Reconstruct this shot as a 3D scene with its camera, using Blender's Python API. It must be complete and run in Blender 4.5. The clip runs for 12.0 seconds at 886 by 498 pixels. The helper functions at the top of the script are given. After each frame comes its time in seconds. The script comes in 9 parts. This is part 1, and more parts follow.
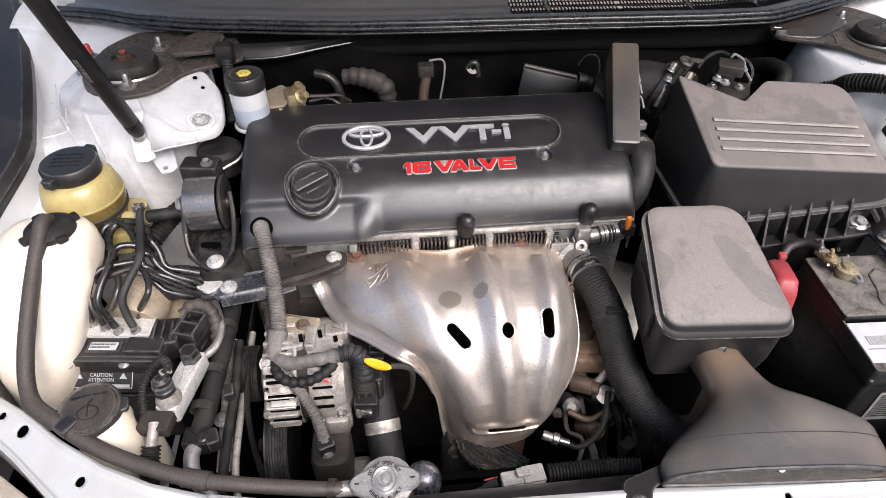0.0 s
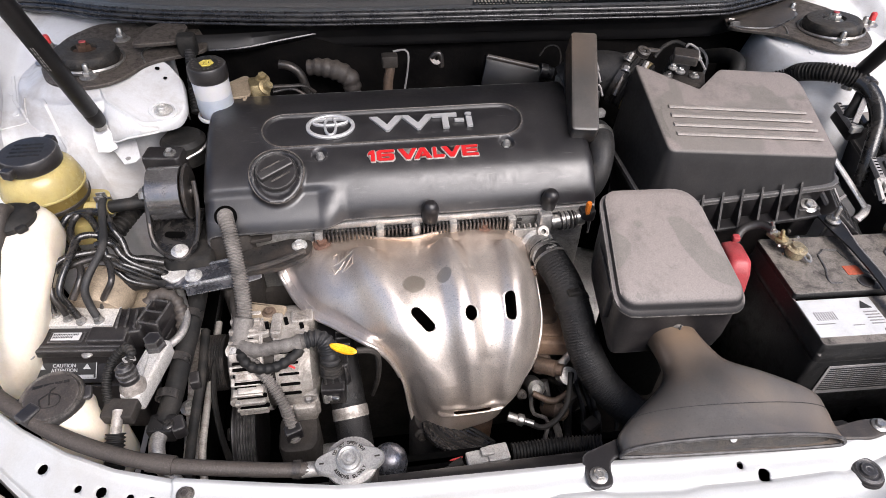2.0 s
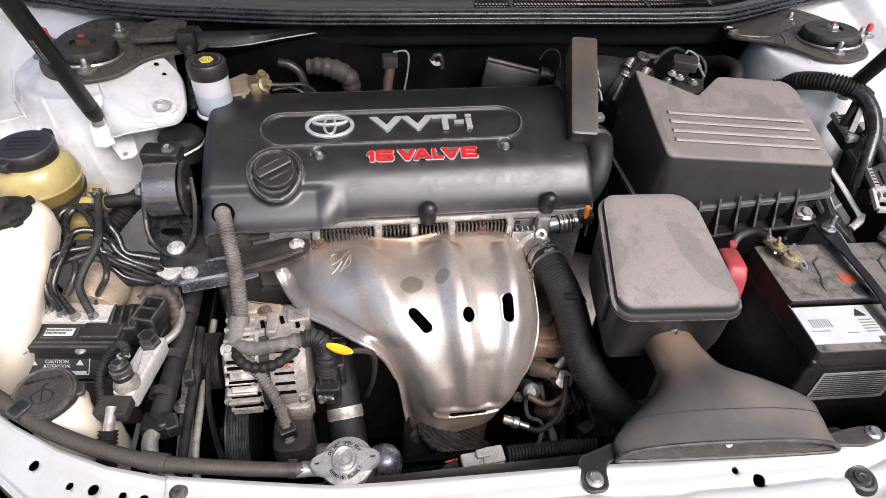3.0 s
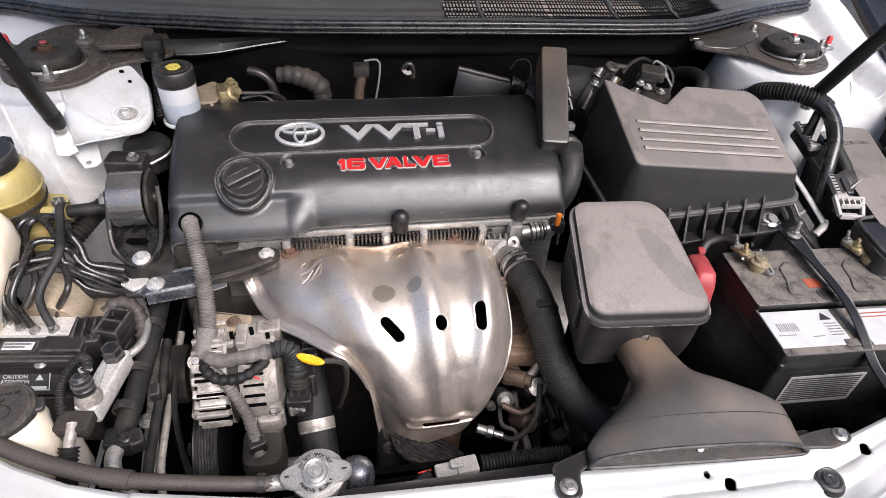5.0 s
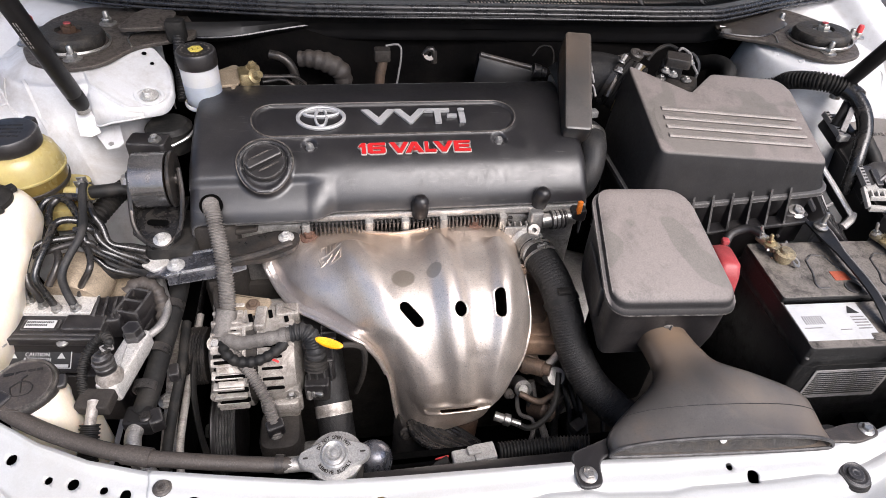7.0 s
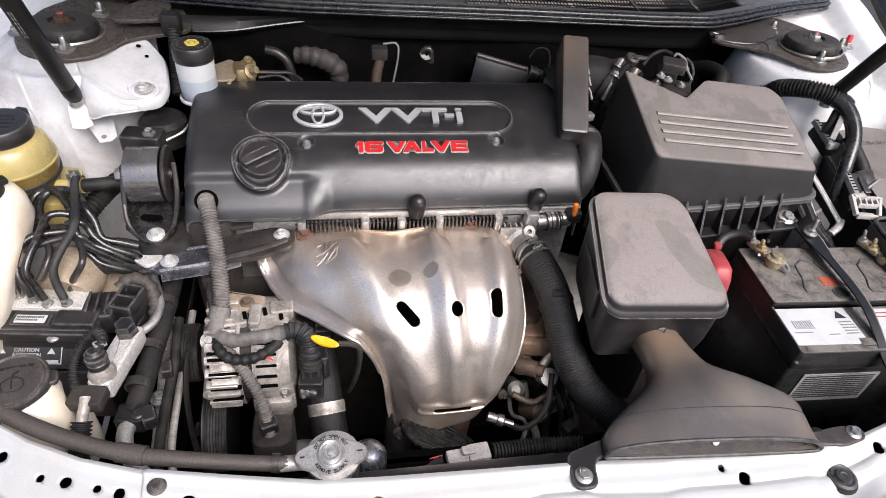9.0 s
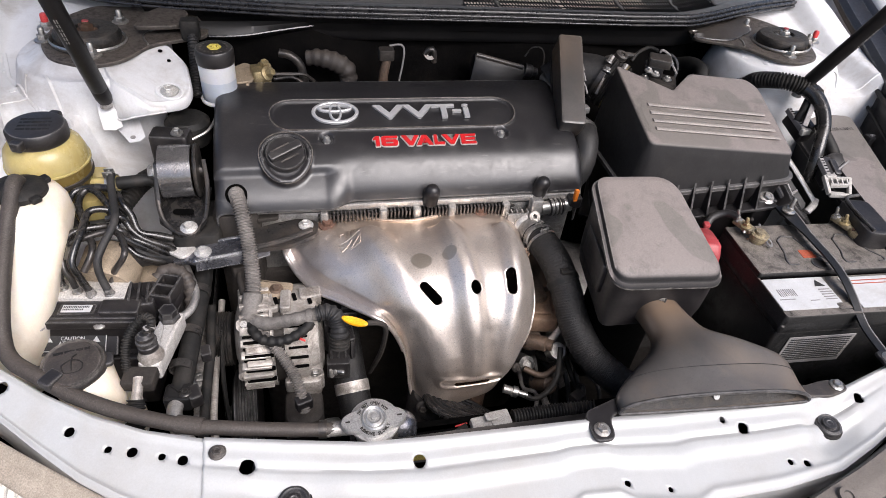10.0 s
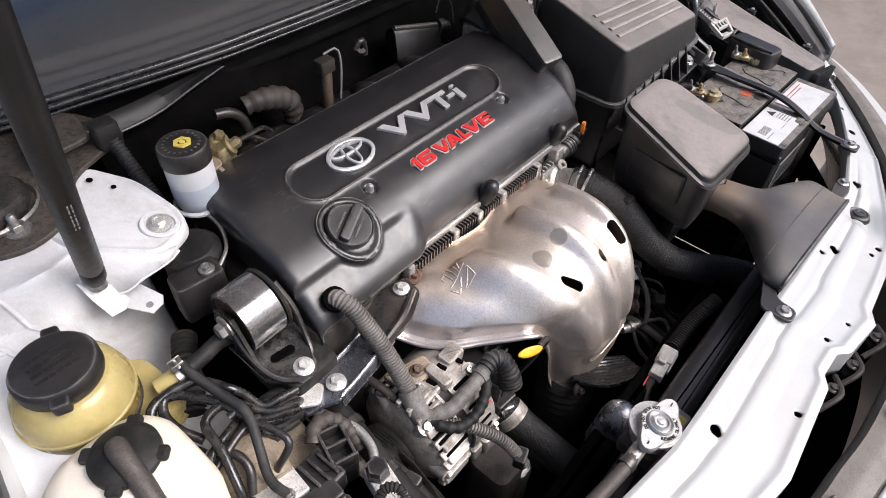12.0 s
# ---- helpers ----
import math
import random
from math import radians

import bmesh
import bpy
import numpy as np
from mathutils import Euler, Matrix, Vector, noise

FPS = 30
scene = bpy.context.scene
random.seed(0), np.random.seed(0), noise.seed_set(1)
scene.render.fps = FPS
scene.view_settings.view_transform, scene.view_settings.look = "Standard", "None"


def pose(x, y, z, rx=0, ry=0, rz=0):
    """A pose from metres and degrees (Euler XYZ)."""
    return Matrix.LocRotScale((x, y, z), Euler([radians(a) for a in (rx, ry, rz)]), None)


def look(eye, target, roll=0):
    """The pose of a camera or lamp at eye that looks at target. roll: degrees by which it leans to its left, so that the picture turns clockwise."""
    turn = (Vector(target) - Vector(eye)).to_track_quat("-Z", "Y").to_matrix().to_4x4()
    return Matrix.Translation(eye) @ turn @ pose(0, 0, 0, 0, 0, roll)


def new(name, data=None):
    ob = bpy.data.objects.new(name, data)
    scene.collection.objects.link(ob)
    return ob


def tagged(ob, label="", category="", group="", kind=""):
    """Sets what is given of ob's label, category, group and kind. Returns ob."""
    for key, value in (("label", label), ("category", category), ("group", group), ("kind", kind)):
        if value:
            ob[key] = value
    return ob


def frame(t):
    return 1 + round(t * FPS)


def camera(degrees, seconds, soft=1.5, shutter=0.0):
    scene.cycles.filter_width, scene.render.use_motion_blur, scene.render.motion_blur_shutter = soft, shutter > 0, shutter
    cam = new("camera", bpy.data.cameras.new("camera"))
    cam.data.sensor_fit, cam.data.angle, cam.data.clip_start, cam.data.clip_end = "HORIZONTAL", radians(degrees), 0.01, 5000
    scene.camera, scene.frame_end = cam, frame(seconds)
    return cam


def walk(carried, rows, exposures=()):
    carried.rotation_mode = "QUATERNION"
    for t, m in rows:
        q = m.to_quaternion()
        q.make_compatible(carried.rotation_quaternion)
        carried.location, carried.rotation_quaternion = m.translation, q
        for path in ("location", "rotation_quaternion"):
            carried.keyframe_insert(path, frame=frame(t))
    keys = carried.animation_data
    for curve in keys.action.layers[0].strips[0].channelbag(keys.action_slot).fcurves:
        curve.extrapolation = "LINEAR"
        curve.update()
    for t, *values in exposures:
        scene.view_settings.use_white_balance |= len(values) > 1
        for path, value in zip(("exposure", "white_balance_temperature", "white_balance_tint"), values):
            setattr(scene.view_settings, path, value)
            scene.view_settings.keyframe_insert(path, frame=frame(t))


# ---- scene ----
cam = camera(71.0, 12.0, soft=0.5)
PATH = [
    (0, (0.002, 0.002, 1.45), (0.154, 1.462, 0.092), 0.3),
    (0.5, (0.007, -0.015, 1.448), (0.211, 1.425, 0.075), 1.1),
    (1, (0.012, -0.014, 1.446), (0.209, 1.423, 0.068), 1.3),
    (1.5, (0.016, -0.015, 1.448), (0.215, 1.436, 0.086), 1.1),
    (2, (0.015, -0.02, 1.446), (0.242, 1.43, 0.087), 1.5),
    (2.5, (0.011, -0.019, 1.445), (0.261, 1.437, 0.097), 2.4),
    (3, (0.008, -0.02, 1.443), (0.26, 1.434, 0.093), 3.1),
    (3.5, (0.008, -0.019, 1.438), (0.32, 1.451, 0.118), 4.5),
    (5.5, (0.012, -0.022, 1.437), (0.347, 1.444, 0.119), 4.7),
    (6, (0.012, -0.024, 1.434), (0.318, 1.449, 0.116), 4.8),
    (6.5, (0.01, -0.022, 1.429), (0.304, 1.434, 0.09), 4.4),
    (7, (0.004, -0.021, 1.426), (0.294, 1.438, 0.09), 4.5),
    (9, (-0.012, -0.018, 1.426), (0.331, 1.431, 0.091), 6.8),
    (9.5, (-0.011, -0.021, 1.429), (0.323, 1.41, 0.073), 6.6),
    (10, (-0.077, -0.068, 1.441), (0.348, 1.376, 0.124), 7.1),
    (10.5, (-0.208, -0.078, 1.448), (0.45, 1.268, 0.124), 7.6),
    (10.7, (-0.236, -0.075, 1.452), (0.455, 1.267, 0.14), 7.8),
    (11, (-0.266, -0.007, 1.447), (0.517, 1.328, 0.18), 4.8),
    (11.2, (-0.293, 0.048, 1.43), (0.542, 1.355, 0.168), 1.9),
    (11.5, (-0.319, 0.15, 1.443), (0.595, 1.273, 0.064), 1.3),
    (12, (-0.405, 0.266, 1.439), (0.681, 1.144, 0.008), 2.7),
]
walk(cam, [(t, look(eye, target, roll)) for t, eye, target, roll in PATH], [(0, 1.17, 6300, 14), (5.5, 1.18, 6300, 14), (9.5, 1.15, 6300, 14), (10, 1.0, 6300, 14), (10.5, 0.83, 6300, 14), (11, 0.80, 6300, 14), (11.5, 1.0, 6300, 14), (12, 1.1, 6300, 14)])

# ---- world, sun and exposure ----
world = bpy.data.worlds.new("overcast_sky")
scene.world = world
world.use_nodes = True
wn = world.node_tree
sky = wn.nodes.new("ShaderNodeTexSky")
sky.sky_type, sky.sun_disc = "NISHITA", False
sky.sun_elevation, sky.sun_rotation = radians(50), radians(153)
sky.dust_density = 4.0
wn.nodes["Background"].inputs["Strength"].default_value = 0.080
wn.links.new(sky.outputs[0], wn.nodes["Background"].inputs["Color"])
sun = new("sun", bpy.data.lights.new("sun", "SUN"))
sun.data.energy, sun.data.angle, sun.data.color = 2.2, radians(44), (1.0, 0.968, 0.938)
sun.matrix_world = look((1.6, -2.4, 4.5), (0.15, 0.4, 0.9))

# ---- building helpers ----
CX = 0.2065                      # the car's middle line
ORIGIN = {}


class Shape:
    """Vertices and faces in the world's metres."""

    def __init__(self, v=(), f=()):
        self.v = np.array(v, float).reshape(-1, 3)
        self.f = [tuple(q) for q in f]

    def __add__(self, o):
        n = len(self.v)
        return Shape(np.vstack([self.v, o.v]), self.f + [tuple(i + n for i in q) for q in o.f])

    def tr(self, m):
        a = np.array(m)
        return Shape(self.v @ a[:3, :3].T + a[:3, 3], self.f)


def joined(shapes):
    out = Shape()
    for s in shapes:
        out = out + s
    return out


def mesh_of(name, shape, mat, origin=(0, 0, 0), sharp=38):
    me = bpy.data.meshes.new(name)
    me.from_pydata((shape.v - np.array(origin)).tolist(), [], shape.f)
    bm = bmesh.new()
    bm.from_mesh(me)
    bmesh.ops.recalc_face_normals(bm, faces=bm.faces)
    bm.to_mesh(me)
    bm.free()
    me.materials.append(mat)
    me.shade_smooth()
    me.set_sharp_from_angle(angle=radians(sharp))
    return me


def thing(name, base, label, category, group="", kind=""):
    ob = new(name)
    ob.empty_display_size = 0.02
    ob.location = base
    ORIGIN[ob] = Vector(base)
    return tagged(ob, label, category, group, kind)


def part(name, shape, mat, parent, label="", sharp=38):
    ob = new(name, mesh_of(name, shape, mat, ORIGIN[parent], sharp))
    ob.parent = parent
    ORIGIN[ob] = ORIGIN[parent]
    return tagged(ob, label)


def solo(name, shape, mat, label, category, group="", kind="", sharp=38):
    base = (shape.v.min(0) + shape.v.max(0)) / 2
    base[2] = shape.v[:, 2].min()
    ob = new(name, mesh_of(name, shape, mat, base, sharp))
    ob.location = base
    ORIGIN[ob] = Vector(base)
    return tagged(ob, label, category, group, kind)


def aim(p, d, spin=0):
    """A pose at p whose z axis points along d."""
    q = Vector(d).normalized().to_track_quat("Z", "Y").to_matrix().to_4x4()
    return Matrix.Translation(p) @ q @ pose(0, 0, 0, 0, 0, spin)


def loft(rings, cap=True, closed=True):
    n, v, f = len(rings[0]), np.vstack(rings), []
    for i in range(len(rings) - 1):
        for j in range(n if closed else n - 1):
            k = (j + 1) % n
            f.append((i * n + j, i * n + k, (i + 1) * n + k, (i + 1) * n + j))
    if cap and closed:
        f.append(tuple(range(n))[::-1])
        f.append(tuple((len(rings) - 1) * n + j for j in range(n)))
    return Shape(v, f)


def rr(w, d, r, k=4):
    """A rounded rectangle's outline."""
    out = []
    r = min(r, w / 2 - 1e-5, d / 2 - 1e-5)
    for cx, cy, a in ((w / 2 - r, d / 2 - r, 0), (r - w / 2, d / 2 - r, 90), (r - w / 2, r - d / 2, 180), (w / 2 - r, r - d / 2, 270)):
        for i in range(k + 1):
            t = radians(a + 90 * i / k)
            out.append((cx + r * math.cos(t), cy + r * math.sin(t)))
    return np.array(out)


def rounded(corners, r, k=4):
    """A polygon's outline with its corners rounded; r may be one number or one per corner."""
    c = [np.array(p, float) for p in corners]
    out = []
    for i, p in enumerate(c):
        ri = r[i] if isinstance(r, (list, tuple)) else r
        a, b = c[i - 1] - p, c[(i + 1) % len(c)] - p
        la, lb = np.linalg.norm(a), np.linalg.norm(b)
        d = min(ri, la * 0.48, lb * 0.48)
        a, b = p + a / la * d, p + b / lb * d
        for j in range(k + 1):
            t = j / k
            out.append((1 - t) ** 2 * a + 2 * t * (1 - t) * p + t * t * b)
    return np.array(out)


def inset(o, d):
    """An outline moved inwards by d."""
    o = np.array(o, float)
    a, b = np.roll(o, 1, 0), np.roll(o, -1, 0)
    t = b - a
    t /= np.linalg.norm(t, axis=1)[:, None] + 1e-12
    area = np.sum(o[:, 0] * b[:, 1] - b[:, 0] * o[:, 1])
    n = np.c_[-t[:, 1], t[:, 0]] * (1 if area > 0 else -1)
    return o + n * d


def lift(o, z):
    return np.c_[o, np.full(len(o), z)]


def slab(o, z0, z1, bev=0.002, low=None):
    """An outline raised from z0 to z1 with softened edges."""
    low = bev if low is None else low
    rings = []
    if low > 0:
        rings += [lift(inset(o, low), z0), lift(inset(o, low * 0.3), z0 + low * 0.3)]
    rings.append(lift(o, z0 + low))
    rings.append(lift(o, z1 - bev))
    if bev > 0:
        rings += [lift(inset(o, bev * 0.3), z1 - bev * 0.3), lift(inset(o, bev), z1), lift(inset(o, bev * 1.5), z1)]
    return loft(rings)


def box(c, s, r=0.004, bev=0.002, turn=0):
    """A softened box: middle c, sizes s."""
    return slab(rr(s[0], s[1], r, 3), -s[2] / 2, s[2] / 2, min(bev, s[2] / 3)).tr(pose(*c, 0, 0, turn))


def lathe(profile, m=None, n=28, close=True):
    a = np.linspace(0, 2 * math.pi, n, endpoint=False)
    rings = [np.c_[r * np.cos(a), r * np.sin(a), np.full(n, z)] for r, z in profile]
    s = loft(rings, cap=close)
    return s.tr(m) if m is not None else s


def smooth_path(pts, step=0.004):
    """A smooth line through the points, at even steps."""
    p = np.array(pts, float)
    if len(p) > 2:
        q = np.vstack([2 * p[0] - p[1], p, 2 * p[-1] - p[-2]])
        out = []
        for i in range(1, len(q) - 2):
            for t in np.linspace(0, 1, 16, endpoint=False):
                a, b, c, d = q[i - 1], q[i], q[i + 1], q[i + 2]
                out.append(0.5 * (2 * b + (c - a) * t + (2 * a - 5 * b + 4 * c - d) * t * t + (3 * b - a - 3 * c + d) * t ** 3))
        out.append(p[-1])
        p = np.array(out)
    ln = np.r_[0, np.cumsum(np.linalg.norm(np.diff(p, axis=0), axis=1))]
    n = max(2, int(round(ln[-1] / step)) + 1)
    s = np.linspace(0, ln[-1], n)
    return np.c_[[np.interp(s, ln, p[:, i]) for i in range(3)]].T, s


def tube(pts, r, n=12, step=0.006, ribs=0.0, amp=0.0, ends=True, flat=1.0):
    """A pipe or hose along points; ribs: the pitch of its corrugation; r may vary along it."""
    if ribs:
        step = ribs / 4
    p, s = smooth_path(pts, step)
    t = np.gradient(p, axis=0)
    t /= np.linalg.norm(t, axis=1)[:, None]
    up = np.array([0, 0, 1.0]) if abs(t[0][2]) < 0.9 else np.array([1.0, 0, 0])
    u = np.cross(t[0], up)
    rings = []
    a = np.linspace(0, 2 * math.pi, n, endpoint=False)
    for i in range(len(p)):
        u = u - t[i] * (u @ t[i])
        u /= np.linalg.norm(u)
        w = np.cross(t[i], u)
        ri = r(s[i] / s[-1]) if callable(r) else r
        if ribs:
            ri += amp * (1 if i % 4 in (0, 1) else -1)
        rings.append(p[i] + ri * (np.outer(np.cos(a), u) + flat * np.outer(np.sin(a), w)))
    return loft(rings, cap=ends)


def hex_bolt(m, r=0.006, h=0.006, flange=1.6, washer=0.0015):
    """A hexagon head with its flange, standing along the pose's z."""
    a = np.radians(np.arange(6) * 60)
    ring = lambda k, z: np.c_[k * r * np.cos(a), k * r * np.sin(a), np.full(6, z)]
    s = loft([ring(1, washer), ring(1, h * 0.85), ring(0.86, h), ring(0.5, h), ring(0.42, h * 0.9)])
    return (lathe([(0.3 * r, -0.001), (flange * r, -0.001), (flange * r, washer * 0.6), (1.05 * r, washer + 0.001), (0.3 * r, washer + 0.001)], n=20) + s).tr(m)


def stud_nut(m, r=0.007, h=0.008, stud=0.012):
    return hex_bolt(m, r, h) + lathe([(0.0, 0), (r * 0.55, 0), (r * 0.55, h + stud - 0.002), (r * 0.35, h + stud), (0.0, h + stud)], m, 10)


def hose_clamp(m, r, w=0.008):
    """A spring clamp round a hose along the pose's z."""
    ring = lathe([(r, -w / 2), (r + 0.0012, -w / 2), (r + 0.0012, w / 2), (r, w / 2), (r, -w / 2)], m, 24, close=False)
    ears = box((r + 0.005, 0.004, 0), (0.009, 0.0015, w), 0.0006, 0.0004).tr(m) + box((r + 0.005, -0.004, 0), (0.009, 0.0015, w), 0.0006, 0.0004).tr(m)
    return ring + ears + box((r + 0.006, 0, 0), (0.003, 0.014, 0.003), 0.001, 0.0008).tr(m)


def sheet(fn, u, v, holes=()):
    """A surface fn(u, v) over a grid. holes: capsules (u0, v0, u1, v1, r) cut out of it, whose edges follow the capsule."""
    uu, vv = (u, v) if np.ndim(u) == 2 else np.meshgrid(u, v, indexing="ij")
    nu, nv = uu.shape
    cu, cv = (uu[:-1, :-1] + uu[1:, 1:]) / 2, (vv[:-1, :-1] + vv[1:, 1:]) / 2
    keep = np.ones(cu.shape, bool)
    for u0, v0, u1, v1, r in holes:
        def near(a, b):
            d2 = (u1 - u0) ** 2 + (v1 - v0) ** 2 + 1e-12
            t = np.clip(((a - u0) * (u1 - u0) + (b - v0) * (v1 - v0)) / d2, 0, 1)
            return u0 + t * (u1 - u0), v0 + t * (v1 - v0)
        pu, pv = near(cu, cv)
        out = np.hypot(cu - pu, cv - pv) < r
        keep &= ~out
        touch, stay = np.zeros(uu.shape, bool), np.zeros(uu.shape, bool)
        for di in (0, 1):
            for dj in (0, 1):
                touch[di:nu - 1 + di, dj:nv - 1 + dj] |= out
                stay[di:nu - 1 + di, dj:nv - 1 + dj] |= ~out
        edge = touch & stay
        pu, pv = near(uu, vv)
        d = np.hypot(uu - pu, vv - pv) + 1e-9
        uu = np.where(edge, pu + (uu - pu) / d * r, uu)
        vv = np.where(edge, pv + (vv - pv) / d * r, vv)
    x, y, z = fn(uu, vv)
    pts = np.c_[x.ravel(), y.ravel(), z.ravel()]
    i, j = np.nonzero(keep)
    q = np.c_[i * nv + j, (i + 1) * nv + j, (i + 1) * nv + j + 1, i * nv + j + 1]
    return Shape(pts, q.tolist())


def thick(ob, t, offset=-1):
    m = ob.modifiers.new("thickness", "SOLIDIFY")
    m.thickness, m.offset = t, offset
    return ob


def step01(a, b, x):
    t = np.clip((x - a) / (b - a), 0, 1)
    return t * t * (3 - 2 * t)


def words(text, width, height, depth, m, bold=0.0, slant=0.0):
    """Raised letters as a shape: scaled to width by height, centred on the pose, standing along its z."""
    cu = bpy.data.curves.new("letters", "FONT")
    cu.body, cu.align_x, cu.align_y, cu.extrude, cu.offset, cu.shear = text, "LEFT", "BOTTOM_BASELINE", 0.05, bold, slant
    cu.resolution_u = 3
    ob = new("letters", cu)
    me = bpy.data.meshes.new_from_object(ob)
    v = np.array([p.co[:] for p in me.vertices])
    f = [tuple(p.vertices) for p in me.polygons]
    bpy.data.objects.remove(ob)
    bpy.data.meshes.remove(me)
    bpy.data.curves.remove(cu)
    lo, hi = v.min(0), v.max(0)
    v = (v - (lo + hi) / 2) / (hi - lo) * (width, height, depth)
    return Shape(v + (0, 0, depth / 2), f).tr(m)


def bars(rows, m, seed=0, gap=0.3):
    """Unreadable small print as rows of plain bars; rows: (x0, x1, y, height)."""
    rnd = random.Random(seed)
    out = []
    for x0, x1, y, h in rows:
        x = x0
        while x < x1 - h * 0.5:
            w = min(rnd.uniform(1.0, 3.5) * h, x1 - x)
            out.append(box((x + w / 2, y, 0.0003), (w, h, 0.0006), 0.0001, 0.0001))
            x += w + gap * h
    return joined(out).tr(m)

# ---- materials ----
def surf(name, color, rough=0.5, metal=0.0, var=0.12, scale=30.0, dirt=None, dirty=0.0, dirt_scale=14.0, dust=None, dusty=0.0,
         bump=0.05, bump_scale=350.0, coat=0.0, speck=0.0, sss=0.0, spec=0.5, stretch=(1, 1, 1), grain=0.32, edge=None, worn=0.0, wiped=None, scuff=0.0):
    """A worn surface: base colour with patches at two scales, dirt with shapes of its own, dust on what faces up, fine relief."""
    m = bpy.data.materials.new(name)
    m.use_nodes = True
    nt = m.node_tree
    n, l = nt.nodes, nt.links
    b = n["Principled BSDF"]
    tc = n.new("ShaderNodeTexCoord")
    mp = n.new("ShaderNodeMapping")
    mp.inputs["Scale"].default_value = stretch
    l.new(tc.outputs["Object"], mp.inputs[0])

    def noise_at(s, detail=4.0, r=0.6, d=0.0):
        t = n.new("ShaderNodeTexNoise")
        t.inputs["Scale"].default_value, t.inputs["Detail"].default_value = s, detail
        t.inputs["Roughness"].default_value, t.inputs["Distortion"].default_value = r, d
        l.new(mp.outputs[0], t.inputs["Vector"])
        return t.outputs["Fac"]

    def ramp(fac, lo, hi, top=1.0):
        r = n.new("ShaderNodeMapRange")
        r.inputs["From Min"].default_value, r.inputs["From Max"].default_value, r.inputs["To Max"].default_value = lo, hi, top
        l.new(fac, r.inputs["Value"])
        return r.outputs[0]

    def mix(fac, a, c):
        x = n.new("ShaderNodeMix")
        x.data_type = "RGBA"
        l.new(fac, x.inputs["Factor"])
        for sock, val in ((x.inputs["A"], a), (x.inputs["B"], c)):
            if isinstance(val, tuple):
                sock.default_value = (*val, 1)
            else:
                l.new(val, sock)
        return x.outputs["Result"]

    def times(a, c):
        x = n.new("ShaderNodeMath")
        x.operation = "MULTIPLY"
        for sock, val in zip(x.inputs, (a, c)):
            if isinstance(val, float):
                sock.default_value = val
            else:
                l.new(val, sock)
        return x.outputs[0]

    fine, broad = noise_at(scale * 6, 6), noise_at(scale, 4)
    lo, hi = tuple(c * (1 - var) for c in color), tuple(min(1, c * (1 + var)) for c in color)
    col = mix(ramp(broad, 0.3, 0.7), lo, hi)
    rgh = None
    if dust:
        geo = n.new("ShaderNodeNewGeometry")
        sep = n.new("ShaderNodeSeparateXYZ")
        l.new(geo.outputs["Normal"], sep.inputs[0])
        up = ramp(sep.outputs["Z"], 0.45, 0.92, dusty)
        cover = times(up, ramp(noise_at(dirt_scale * 2.5, 9, 0.8), 0.02, 0.50))
        col = mix(cover, col, dust)
    if dirt:
        patch = times(ramp(noise_at(dirt_scale, 8, 0.72, 0.4), 0.46, 0.68), dirty)
        col = mix(patch, col, dirt)
        rgh = patch
    if wiped:
        # sharp-edged patches where the dust has been wiped thin
        col = mix(times(up, ramp(noise_at(9.0, 2, 0.4, 0.6), 0.515, 0.535, 0.62)), col, wiped)
        col = mix(times(up, ramp(noise_at(15.0, 5, 0.6, 1.2), 0.62, 0.65, 0.45)), col, tuple(c * 0.6 for c in wiped))
    if scuff:
        wide_map = n.new("ShaderNodeMapping")
        wide_map.inputs["Scale"].default_value, wide_map.inputs["Rotation"].default_value = (0.16, 1.0, 1.0), (0, 0, 0.5)
        l.new(tc.outputs["Object"], wide_map.inputs[0])
        st_ = n.new("ShaderNodeTexNoise")
        st_.inputs["Scale"].default_value, st_.inputs["Detail"].default_value, st_.inputs["Roughness"].default_value = 190.0, 4.0, 0.6
        l.new(wide_map.outputs[0], st_.inputs["Vector"])
        col = mix(times(times(ramp(st_.outputs["Fac"], 0.60, 0.70), ramp(noise_at(13.0, 4, 0.6), 0.48, 0.62)), scuff), col, (0.11, 0.105, 0.10))
    if speck:
        col = mix(times(ramp(noise_at(700.0, 3), 0.58, 0.70), speck), col, tuple(min(1.0, c * 2.4 + 0.06) for c in color))
        col = mix(times(ramp(noise_at(520.0, 3), 0.60, 0.72), speck * 1.4), col, tuple(c * 0.35 for c in color))
    if edge:
        # rubbed edges that also paint bright edge highlights: where the rounded normal leaves the true one
        bev, geo2, dot = n.new("ShaderNodeBevel"), n.new("ShaderNodeNewGeometry"), n.new("ShaderNodeVectorMath")
        bev.samples, bev.inputs["Radius"].default_value, dot.operation = 4, 0.0034, "DOT_PRODUCT"
        l.new(bev.outputs[0], dot.inputs[0])
        l.new(geo2.outputs["Normal"], dot.inputs[1])
        rub_glint = times(ramp(dot.outputs["Value"], 0.995, 0.92), ramp(noise_at(90.0, 5), 0.34, 0.58, worn))
        col = mix(rub_glint, col, edge)
    if grain:
        hs = n.new("ShaderNodeHueSaturation")
        gr = n.new("ShaderNodeMapRange")
        gr.inputs["From Min"].default_value, gr.inputs["From Max"].default_value = 0.32, 0.68
        gr.inputs["To Min"].default_value, gr.inputs["To Max"].default_value = 1 - grain, 1 + grain
        l.new(noise_at(620.0, 5, 0.7), gr.inputs["Value"])
        l.new(gr.outputs[0], hs.inputs["Value"])
        l.new(col, hs.inputs["Color"])
        col = hs.outputs["Color"]
    l.new(col, b.inputs["Base Color"])
